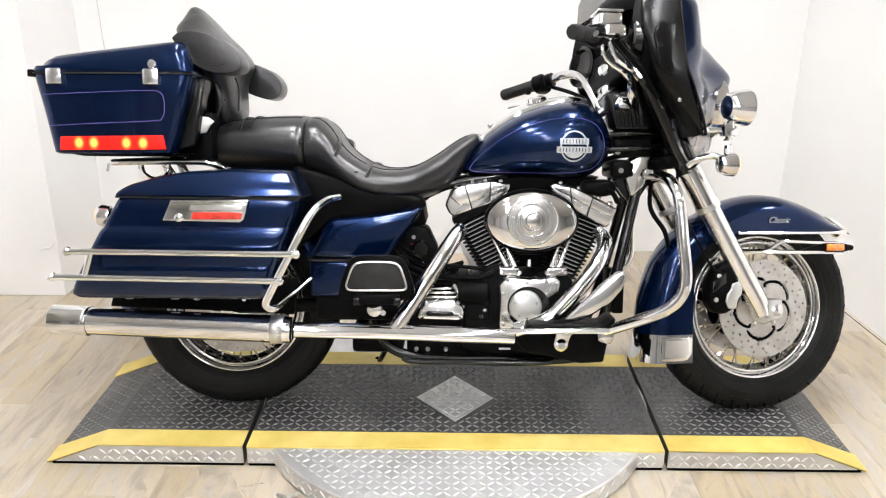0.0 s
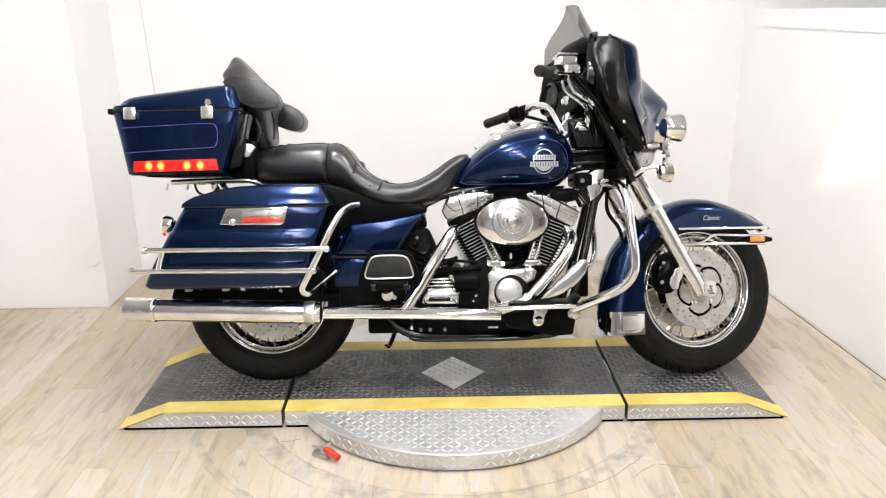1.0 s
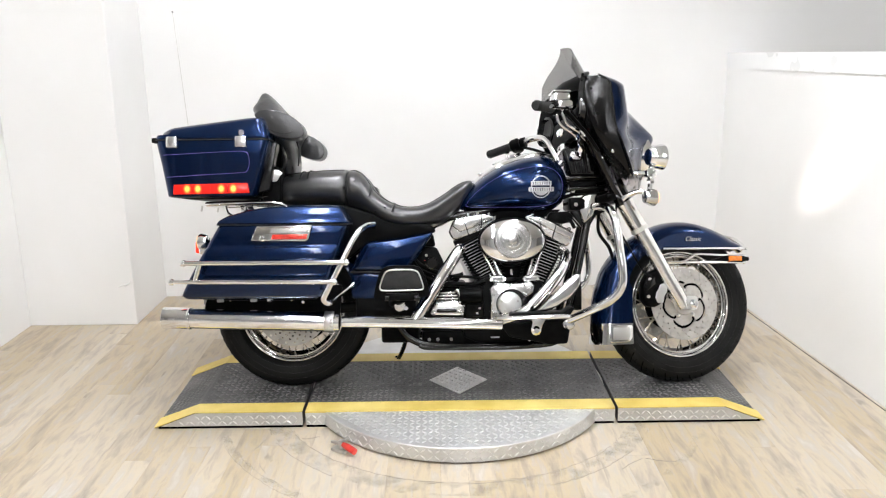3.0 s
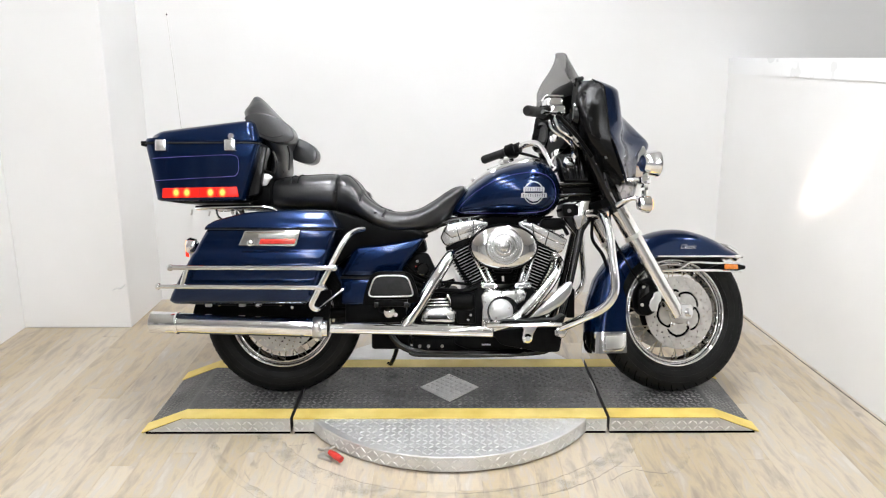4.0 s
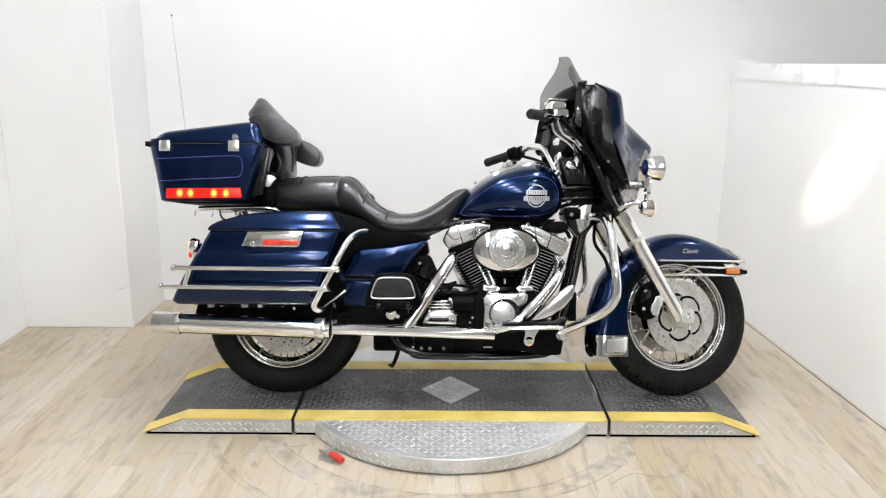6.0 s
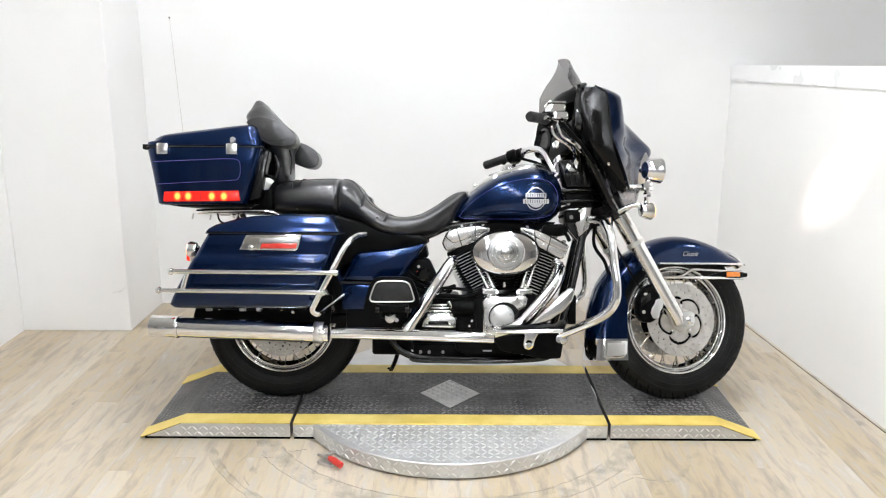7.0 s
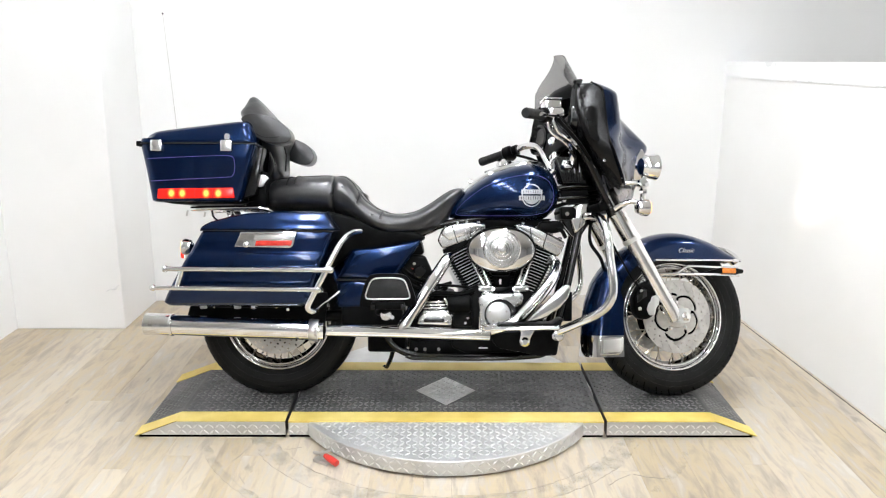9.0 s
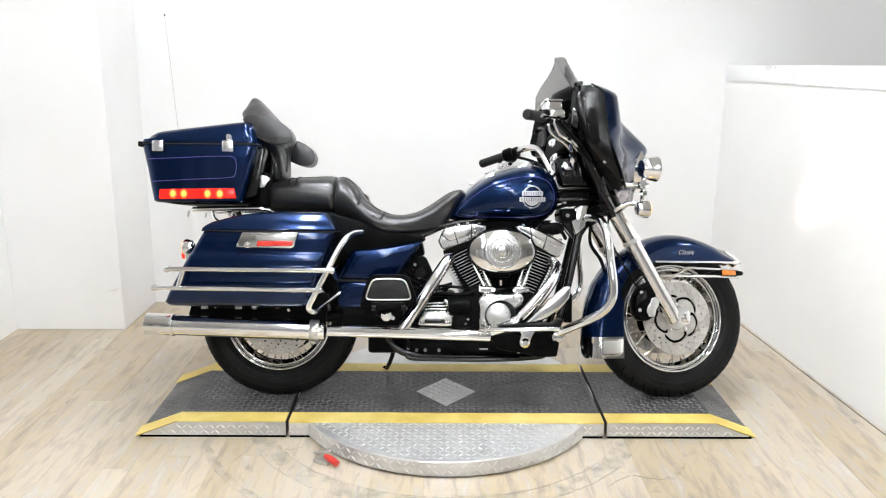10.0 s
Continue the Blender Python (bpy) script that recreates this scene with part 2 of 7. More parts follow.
def spline(pts, sub=8):
    """Catmull-Rom points through pts."""
    if sub <= 1 or len(pts) < 3:
        return [Vector(p) for p in pts]
    P = [Vector(p) for p in pts]
    P = [2 * P[0] - P[1]] + P + [2 * P[-1] - P[-2]]
    out = []
    for i in range(1, len(P) - 2):
        a, b, c, d = P[i - 1:i + 3]
        for k in range(sub):
            t = k / sub
            out.append(0.5 * (2 * b + (c - a) * t + (2 * a - 5 * b + 4 * c - d) * t * t + (3 * b - a - 3 * c + d) * t ** 3))
    return out + [P[-2]]


def rings(bm, loops, cap=True, closed=False):
    """Joins equal rings of points into a skin."""
    rows = [[bm.verts.new(p) for p in l] for l in loops]
    n = len(rows[0])
    span = len(rows) if closed else len(rows) - 1
    for i in range(span):
        a, b = rows[i], rows[(i + 1) % len(rows)]
        for j in range(n):
            bm.faces.new((a[j], a[(j + 1) % n], b[(j + 1) % n], b[j]))
    if cap and not closed:
        bm.faces.new(rows[0][::-1])
        bm.faces.new(rows[-1])
    return bm


def tube(pts, r, seg=12, sub=8, bm=None, closed=False, flat=1.0):
    """A round bar along a smooth line; r may be a list, one for each given point."""
    bm = bm or bmesh.new()
    line = spline(pts, sub)
    n = len(line)
    if isinstance(r, (list, tuple)):
        rad = [float(np.interp(i / (n - 1) * (len(r) - 1), range(len(r)), r)) for i in range(n)]
    else:
        rad = [r] * n
    loops, up = [], None
    for i, p in enumerate(line):
        d = (line[min(i + 1, n - 1)] - line[max(i - 1, 0)]).normalized()
        if up is None:
            up = d.orthogonal().normalized()
        else:
            up = (up - d * up.dot(d)).normalized()
        side = d.cross(up)
        loops.append([p + rad[i] * (math.cos(2 * math.pi * k / seg) * up + flat * math.sin(2 * math.pi * k / seg) * side) for k in range(seg)])
    return rings(bm, loops)


def lathe(profile, centre, axis=(0, 1, 0), seg=48, bm=None, closed=False, cap=True):
    """A turned body: profile of (radius, distance along the axis)."""
    bm = bm or bmesh.new()
    ax = Vector(axis).normalized()
    u = Vector((1, 0, 0)) if abs(ax.x) < 0.9 else Vector((0, 0, 1))
    u = (u - ax * u.dot(ax)).normalized()
    w = ax.cross(u)
    c = Vector(centre)
    loops = [[c + ax * a + max(r, 1e-4) * (math.cos(2 * math.pi * k / seg) * u + math.sin(2 * math.pi * k / seg) * w) for k in range(seg)] for r, a in profile]
    return rings(bm, loops, cap=cap and not closed, closed=closed)


def superring(cy, cz, hy, hz, n, x, count=28):
    """A rounded-square ring across x, for lofted bodies."""
    out = []
    for k in range(count):
        a = 2 * math.pi * k / count
        c, s = math.cos(a), math.sin(a)
        out.append(Vector((x, cy + hy * math.copysign(abs(c) ** (2 / n), c), cz + hz * math.copysign(abs(s) ** (2 / n), s))))
    return out


def make(name, bm, mat, parent=None, label="", m=None, angle=38, smooth=True):
    bmesh.ops.recalc_face_normals(bm, faces=bm.faces)
    me = bpy.data.meshes.new(name)
    bm.to_mesh(me)
    bm.free()
    me.materials.append(mat)
    if smooth:
        me.shade_smooth()
        me.set_sharp_from_angle(angle=radians(angle))
    ob = new(name, me)
    ob.parent = parent
    if m is not None:
        ob.matrix_basis = m
    if label:
        tagged(ob, label)
    return ob


def part(name, bm, mat, parent, label="", m=None, angle=38, smooth=True):
    return make(name, bm, mat, parent, label, m, angle, smooth)


def thing(name, label, category, m=None, group=""):
    ob = new(name)
    if m is not None:
        ob.matrix_basis = m
    return tagged(ob, label, category, group)


# ---- the room ----
def room():
    def wall(name, quad, h, t, label, mat=WALL, z0=0.0):
        """A wall standing on the plan line a-b, its thickness t to the left of that line."""
        (ax, ay), (bx, by) = quad
        d = Vector((bx - ax, by - ay, 0)).normalized()
        n = Vector((-d.y, d.x, 0)) * t
        bm = bmesh.new()
        lo = [bm.verts.new(p) for p in ((ax, ay, z0), (bx, by, z0), (bx + n.x, by + n.y, z0), (ax + n.x, ay + n.y, z0))]
        hi = [bm.verts.new((v.co.x, v.co.y, h)) for v in lo]
        bm.faces.new(lo[::-1]), bm.faces.new(hi)
        for i in range(4):
            bm.faces.new((lo[i], lo[(i + 1) % 4], hi[(i + 1) % 4], hi[i]))
        return tagged(make(name, bm, mat, smooth=False), label, "wall", kind="structure")

    H = 3.0
    wall("wall_back", ((-2.30, 1.66), (3.90, 1.98)), H, 0.12, "white painted back wall, slightly scuffed")
    wall("wall_left", ((-2.262, -0.9), (-2.262, 1.66)), H, 0.12, "white painted side wall of the display bay")
    bm = boxm((-2.262, 1.205, 0), (-1.69, 1.69, H), 0.004, 1)
    tagged(make("wall_pillar", bm, WALL, smooth=False), "white painted square pillar with scuffs near its foot", "pillar", kind="structure")
    wall("wall_right", ((1.61, 1.86), (1.79, -0.80)), 1.375, 0.11, "white painted half-height partition wall")
    wall("wall_far_right", ((5.4, 2.06), (5.4, -8.5)), H, 0.12, "side wall of the showroom, coloured dark for its dim light", DIM)
    wall("wall_back_right", ((3.90, 1.98), (5.4, 2.06)), H, 0.12, "back wall beyond the partition, coloured dark for its dim light", DIM)
    wall("wall_front", ((5.4, -8.5), (-5.4, -8.5)), H, 0.12, "unseen pale wall added opposite the display bay, toned for reflections", PALE)
    wall("wall_far_left", ((-5.4, -8.5), (-5.4, 1.66)), H, 0.12, "unseen pale side wall added to the showroom, toned for reflections", PALE)
    wall("wall_back_left", ((-5.4, 1.66), (-2.382, 1.66)), H, 0.12, "back wall beside the bay, coloured dark for its dim light", DIM)
    # two unseen white blocks added opposite, so the polished paint reflects upright bands
    for x in (-3.05, -3.95):
        bm = boxm((x - 0.22, -8.5, 0), (x + 0.22, -8.05, H), 0.004, 1)
        tagged(make("wall_pillar", bm, WALL, smooth=False), "unseen white block added opposite to reflect as upright bands", "pillar", kind="structure")
    bm = bmesh.new()
    d = Vector((1.79 - 1.61, -0.80 - 1.86, 0)).normalized()
    n = Vector((-d.y, d.x, 0))
    a, b = Vector((1.61, 1.86, 0)), Vector((1.79, -0.80, 0))
    f = -0.007
    pts = [a + n * f, b + n * f, b + n * 0.13, a + n * 0.13]
    lo = [bm.verts.new((p.x, p.y, 1.293 + 0.0097 * (1.85 - p.y))) for p in pts]
    hi = [bm.verts.new((p.x, p.y, 1.379 + 0.0153 * (1.85 - p.y))) for p in pts]
    bm.faces.new(lo[::-1]), bm.faces.new(hi)
    for i in range(4):
        bm.faces.new((lo[i], lo[(i + 1) % 4], hi[(i + 1) % 4], hi[i]))
    bmesh.ops.bevel(bm, geom=list(bm.edges), offset=0.003, segments=2, affect="EDGES")
    tagged(make("trim", bm, TRIM), "white painted cap board along the top of the partition", "trim", kind="structure")
    tagged(make("ceiling", boxm((-5.52, -8.62, 3.0), (5.52, 2.2, 3.1)), CEIL, smooth=False), "plain white painted ceiling over the display bay", "ceiling", kind="structure")
    # a faint rub on the pillar
    rub = ((-1.772, 1.2045, 0.207), (-1.745, 1.2045, 0.222), (-1.728, 1.2045, 0.221), (-1.70, 1.2045, 0.243))
    tagged(make("wall_scuff", tube(rub, [0.002, 0.006, 0.007, 0.002], 6, 4), RUB), "faint grey rub mark on the white pillar", "scuff mark")


room()
# dark open joint where the partition meets the floor
tagged(make("floor_joint", tube([(1.598, 1.70, 0.001), (1.776, -0.80, 0.001)], 0.0017, 6, 1), GAP), "dark open joint along the foot of the wall", "joint", kind="structure")


def ceiling_lights():
    def one(x, y, along):
        L, Wd = 0.62, 0.16
        m = pose(x, y, 2.93, 0, 0, 0 if along == "x" else 90)
        th = thing("ceiling_light", "white enamel ceiling light with a lit diffuser", "ceiling light", m, "lights along the ceiling")
        part("frame", boxm((-L / 2 - 0.02, -Wd / 2 - 0.02, 0.02), (L / 2 + 0.02, Wd / 2 + 0.02, 0.069), 0.006), FIXTURE, th)
        part("diffuser", boxm((-L / 2, -Wd / 2, 0.0), (L / 2, Wd / 2, 0.022), 0.01), DIFFUSER, th, "glowing white diffuser")

    for x, y in [(x, y) for x in (-0.70, 0.58) for y in (0.35, -0.95, -2.35, -3.75, -5.15, -6.55)] + [(3.1, -0.5)]:
        one(x, y, "y")


ceiling_lights()


# ---- the display platform ----
PH = 0.066      # height of the platform's top
PD = 0.585      # its depth


def lug(bm, x, y, z, ang, L=0.025, W=0.008, h=0.0026, tilt=None):
    """One raised bar of tread plate: a low ridge with pointed ends."""
    m = tilt if tilt is not None else Matrix.Identity(3)
    c, s = math.cos(ang), math.sin(ang)

    def at(u, v, k):
        return Vector((x, y, z)) + m @ Vector((u * c - v * s, u * s + v * c, k))

    a = [bm.verts.new(at(*p)) for p in ((-L / 2, 0, 0), (0, -W / 2, 0), (L / 2, 0, 0), (0, W / 2, 0))]
    t = [bm.verts.new(at(*p)) for p in ((-L / 4, 0, h), (L / 4, 0, h))]
    bm.faces.new((a[0], a[1], t[0]))
    bm.faces.new((a[1], t[1], t[0]))
    bm.faces.new((a[1], a[2], t[1]))
    bm.faces.new((a[2], a[3], t[1]))
    bm.faces.new((a[3], t[0], t[1]))
    bm.faces.new((a[3], a[0], t[0]))


def lugs_on(x0, x1, y0, y1, z, keep=None, step=0.0225):
    bm = bmesh.new()
    nx, ny = int((x1 - x0) / step), int((y1 - y0) / step)
    for i in range(nx + 1):
        for j in range(ny + 1):
            x, y = x0 + (i + 0.5) * step, y0 + (j + 0.5) * step
            if x > x1 - 0.008 or y > y1 - 0.008 or (keep and not keep(x, y)):
                continue
            lug(bm, x, y, z, radians(38 if (i + j) % 2 else -38), 0.025, 0.0075, 0.0036)
    return bm


def lugs_front(x0, x1, z0, z1, y, keep=None):
    """Tread bars on an upright face that looks towards -y."""
    bm = bmesh.new()
    step = 0.021
    up = Matrix(((1, 0, 0), (0, 0, -1), (0, 1, 0)))
    nx, nz = int((x1 - x0) / step), max(1, round((z1 - z0) / step))
    for i in range(nx + 1):
        for j in range(nz):
            x, z = x0 + (i + 0.5) * step, z0 + (j + 0.5) * (z1 - z0) / nz
            if x > x1 - 0.008 or (keep and not keep(x, z)):
                continue
            lug(bm, x, y, z, radians(42 if (i + j) % 2 else -42), 0.026, 0.0085, 0.0036, up)
    return bm


SLOPE0, SLOPE1 = 1.035, 1.19   # where the end ramps begin to fall, and their toe


def in_diamond(x, y, grow=0.0):
    return abs(x) / (0.123 + grow) + abs(y - 0.279) / (0.139 + grow) < 1


def platform():
    # middle section
    mid = thing("platform_section", "grey painted tread plate platform with yellow edge stripes", "platform", None, "sections of the display platform")
    part("deck", boxm((-0.604, 0.0, 0.004), (0.604, PD, PH), 0.002, 1), PLATE, mid, "worn dark grey deck")
    tagged(part("tread_pattern", lugs_on(-0.6, 0.6, 0.082, PD - 0.092, PH - 0.0002, lambda x, y: not in_diamond(x, y, 0.012)), PLATELUG, mid, smooth=False), kind="stuff")
    part("edge_stripe", boxm((-0.604, 0.0, PH - 0.001), (0.604, 0.078, PH + 0.0015)), YELLOW, mid, "scuffed yellow stripe")
    part("edge_stripe", boxm((-0.604, PD - 0.088, PH - 0.001), (0.604, PD, PH + 0.0015)), YELLOW, mid, "scuffed yellow stripe")
    part("front_skirt", boxm((-0.604, -0.003, 0.010), (-0.50, 0.001, PH - 0.005)), TREAD, mid, "bare metal tread plate skirt")
    part("front_skirt", boxm((0.50, -0.003, 0.010), (0.604, 0.001, PH - 0.005)), TREAD, mid, "bare metal tread plate skirt")
    for lo, hi in ((-0.602, -0.50), (0.50, 0.602)):
        tagged(part("skirt_tread", lugs_front(lo, hi, 0.010, PH - 0.010, -0.003), LUG, mid, smooth=False), kind="stuff")
    # Black strip paints the shadow line along the foot of the skirt.
    part("base_strip", boxm((-0.602, -0.001, 0.0), (0.602, 0.012, 0.012)), GAPBLACK, mid, "near-black strip drawn for the shade under the skirt")
    part("edge_stripe", boxm((-0.604, -0.0035, PH - 0.005), (0.604, 0.0, PH + 0.0015)), YELLOW, mid, "scuffed yellow stripe")
    bm = bmesh.new()
    vs = [bm.verts.new(p) for p in ((-0.123, 0.279, PH), (0, 0.14, PH), (0.123, 0.279, PH), (0, 0.418, PH))]
    f = bm.faces.new(vs)
    r = bmesh.ops.extrude_face_region(bm, geom=[f])
    bmesh.ops.translate(bm, verts=[v for v in r["geom"] if isinstance(v, bmesh.types.BMVert)], vec=(0, 0, 0.0025))
    dia = part("diamond_plate", bm, TREAD, mid, "bare aluminium diamond inlay", smooth=False)
    tagged(part("diamond_tread", lugs_on(-0.12, 0.12, 0.14, 0.42, PH + 0.0023, lambda x, y: in_diamond(x, y, -0.012), 0.02), LUG, dia, smooth=False), kind="stuff")
    # end ramps, one built and its like mirrored
    for s in (-1, 1):
        label = "grey tread plate end ramp with yellow stripes, metal skirt"
        r = thing("platform_ramp", label, "ramp", None, "sections of the display platform")
        prof = [(s * 0.616, 0.004), (s * SLOPE1, 0.004), (s * SLOPE1, 0.006), (s * SLOPE0, PH), (s * 0.616, PH)]
        part("deck", prism(prof, 0.0, PD, 0.0015, 1), PLATE, r, "worn dark grey deck")
        lo, hi = sorted((s * 0.622, s * (SLOPE0 - 0.01)))
        tagged(part("tread_pattern", lugs_on(lo, hi, 0.082, PD - 0.092, PH - 0.0002), PLATELUG, r, smooth=False), kind="stuff")
        bm = bmesh.new()
        k = math.atan2(PH - 0.006, SLOPE1 - SLOPE0)
        tilt = Euler((0, s * k, 0)).to_matrix()
        for i in range(7):
            for j in range(18):
                u = 0.02 + i * 0.0225
                lug(bm, s * (SLOPE0 + u * math.cos(k)), 0.095 + j * 0.0225, PH - u * math.sin(k), radians(38 if (i + j) % 2 else -38), tilt=tilt)
        tagged(part("slope_tread", bm, PLATELUG, r, smooth=False), kind="stuff")
        for y0, y1 in ((-0.0035, 0.078), (PD - 0.088, PD)):
            e = 0.0016
            strip = [(s * 0.616, PH - 0.001), (s * SLOPE0, PH - 0.001), (s * SLOPE1, 0.005), (s * (SLOPE1 + 0.006), 0.006 + e), (s * SLOPE0, PH + e), (s * 0.616, PH + e)]
            part("edge_stripe", prism(strip, y0, y1), YELLOW, r, "scuffed yellow stripe", smooth=False)
        fr = [(s * 0.616, PH - 0.003), (s * (SLOPE0 - 0.003), PH - 0.003), (s * (SLOPE1 - 0.022), 0.010), (s * 0.616, 0.010)]
        part("front_skirt", prism(fr, -0.003, 0.001), TREAD, r, "bare metal tread plate skirt", smooth=False)
        lo, hi = sorted((s * 0.62, s * 1.14))
        keep = lambda x, z: abs(x) < SLOPE0 or z < (SLOPE1 - 0.03 - abs(x)) * 0.38
        tagged(part("skirt_tread", lugs_front(lo, hi, 0.010, PH - 0.010, -0.003, keep), LUG, r, smooth=False), kind="stuff")
        lo, hi = sorted((s * 0.618, s * (SLOPE1 - 0.012)))
        # Same painted shadow line under the ramp's skirt.
        part("base_strip", boxm((lo, -0.001, 0.0), (hi, 0.012, 0.012)), GAPBLACK, r, "near-black strip drawn for the shade under the skirt")
    # round turntable plate under the middle section
    t = thing("turntable", "round bare tread plate turntable under the platform", "turntable")
    R, cy = 0.612, 0.31
    part("disc", lathe([(R - 0.002, 0.006), (R, 0.008), (R, PH - 0.006), (R - 0.003, PH - 0.003)], (0, cy, 0), (0, 0, 1), 128), TREAD, t, "scuffed bare metal plate", angle=25)
    tagged(part("tread_pattern", lugs_on(-0.55, 0.55, -0.31, -0.006, PH - 0.0032, lambda x, y: x * x + (y - cy) ** 2 < (R - 0.018) ** 2, 0.0235), LUG, t, smooth=False), kind="stuff")
    bm = bmesh.new()
    for i in range(44):
        a = radians(-90 + (i - 21.5) * 2.45)
        for j in range(2):
            z = 0.02 + j * 0.026
            x, y = R * math.cos(a), cy + R * math.sin(a)
            tilt = Euler((0, 0, a + math.pi / 2)).to_matrix() @ Matrix(((1, 0, 0), (0, 0, -1), (0, 1, 0)))
            lug(bm, x, y, z, radians(40 if (i + j) % 2 else -40), 0.028, 0.0075, 0.0032, tilt)
    tagged(part("rim_tread", bm, LUG, t, smooth=False), kind="stuff")
    # Dark ring drawn for the contact shade under the turntable's rim.
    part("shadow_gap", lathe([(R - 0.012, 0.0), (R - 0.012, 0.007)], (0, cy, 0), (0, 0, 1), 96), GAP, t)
    # locking clamp with a red grip on the floor beside the turntable
    c = thing("locking_clamp", "small metal locking clamp with a red plastic grip", "clamp", pose(-0.447, -0.195, 0.0, 0, 0, -32))
    part("base", boxm((-0.035, -0.016, 0.0), (0.03, 0.016, 0.012), 0.003), STEEL, c)
    part("pivot", lathe([(0.009, 0), (0.010, 0.002), (0.010, 0.03), (0.008, 0.033)], (0.0, 0.004, 0.01), (0, 0, 1), 16), STEEL, c)
    part("jaw", tube([(-0.05, 0.012, 0.02), (-0.02, 0.006, 0.028), (0.0, 0.004, 0.034), (0.01, 0.03, 0.04)], 0.006, 8), STEEL, c)
    part("grip", tube([(0.012, 0.0, 0.03), (0.036, -0.004, 0.028), (0.074, -0.010, 0.022)], [0.009, 0.0125, 0.012], 12), REDGRIP, c, "red plastic grip")


def floor_scuffs():
    """Worn arcs that the turning platform has rubbed into the floor, and a few gouges."""
    mat, nt, p = nodes_of("rubbed_floor")
    p.inputs["Base Color"].default_value = (0.42, 0.39, 0.345, 1)
    p.inputs["Roughness"].default_value = 0.7
    tc = nt.nodes.new("ShaderNodeTexCoord")
    n = nt.nodes.new("ShaderNodeTexNoise")
    n.inputs["Scale"].default_value, n.inputs["Detail"].default_value = 16.0, 8.0
    link(nt, tc, "Object", n, "Vector")
    r = nt.nodes.new("ShaderNodeMapRange")
    r.inputs["From Min"].default_value, r.inputs["From Max"].default_value, r.inputs["To Max"].default_value = 0.42, 0.75, 0.36
    link(nt, n, "Fac", r, "Value")
    link(nt, r, "Result", p, "Alpha")
    rnd = random.Random(8)
    cx, cy = 0.0, 0.31

    def band(R, w, a0, a1, z):
        rows = []
        for k in range(60):
            a = radians(a0 + (a1 - a0) * k / 59)
            j = rnd.uniform(-0.006, 0.006)
            rows.append([Vector((cx + (R + j + d) * math.cos(a), cy + (R + j + d) * math.sin(a), z)) for d in (-w / 2, w / 2)])
        bm = bmesh.new()
        g = [[bm.verts.new(p) for p in q] for q in rows]
        for i in range(59):
            bm.faces.new((g[i][0], g[i][1], g[i + 1][1], g[i + 1][0]))
        return bm

    sc = thing("floor_scuff", "rubbed ring-shaped wear marks on the plank floor", "wear marks")
    part("rubbed_arc", band(0.775, 0.085, 200, 340, 0.0006), mat, sc)
    part("rubbed_arc", band(0.98, 0.03, 203, 250, 0.0007), mat, sc)
    part("rubbed_arc", band(0.99, 0.028, 292, 335, 0.0007), mat, sc)
    for R, a0, a1, w in ((0.735, 210, 262, 0.0008), (0.74, 272, 318, 0.0008), (0.82, 212, 236, 0.0009), (0.815, 292, 318, 0.0009), (0.995, 206, 238, 0.0008), (0.97, 212, 228, 0.0007)):
        pts = []
        for k in range(26):
            a = radians(a0 + (a1 - a0) * k / 25)
            rr = R + rnd.uniform(-0.003, 0.003)
            pts.append((cx + rr * math.cos(a), cy + rr * math.sin(a), 0.0004))
        part("gouge", tube(pts, w, 5, 2, flat=1.0), GOUGE, sc)
    for x, y, a, L in ((0.55, -0.35, 40, 0.12), (0.66, -0.28, -15, 0.10), (-0.78, -0.20, 70, 0.11), (-0.73, -0.28, -60, 0.08), (-0.60, -0.10, 20, 0.06), (-0.12, -0.43, 8, 0.05)):
        pts = [(x + L * t * math.cos(radians(a)) + rnd.uniform(-0.006, 0.006), y + L * t * math.sin(radians(a)) + rnd.uniform(-0.006, 0.006), 0.0004) for t in (0, 0.2, 0.4, 0.6, 0.8, 1)]
        part("gouge", tube(pts, 0.0012, 5, 3), GOUGE, sc)


GOUGE = surf("grey_gouge", (0.30, 0.265, 0.225), (0.46, 0.42, 0.36), 20.0, rough=0.8)
platform()
floor_scuffs()


# ---- the motorcycle ----
# Its own frame: x forwards, y to its left, z up, on the ground midway between the wheels; it leans to its left on its stand.
RX, FX, AZ, TR = -0.70, 0.924, 0.318, 0.324        # fender centres, their height, tyre radius
REAR_AXLE, FRONT_AXLE, AXLE_Z = -0.685, 0.917, 0.3125
LEAN_DEG, STEER_DEG, RAKE_DEG = 12.8, 14.0, 26.0
BIKE = pose(0, 0.275, PH + 0.0015) @ pose(0, 0, 0, -LEAN_DEG)
_ax = Vector((-math.sin(radians(RAKE_DEG)), 0, math.cos(radians(RAKE_DEG))))
STEER = Matrix.Translation((FX, 0, AZ)) @ Matrix.Rotation(radians(STEER_DEG), 4, _ax) @ Matrix.Translation((-FX, 0, -AZ))
bike = thing("motorcycle", "navy blue touring motorcycle with chrome trim leaning on its stand", "motorcycle", BIKE)


def interp(x, xs, ys):
    return float(np.interp(x, xs, ys))


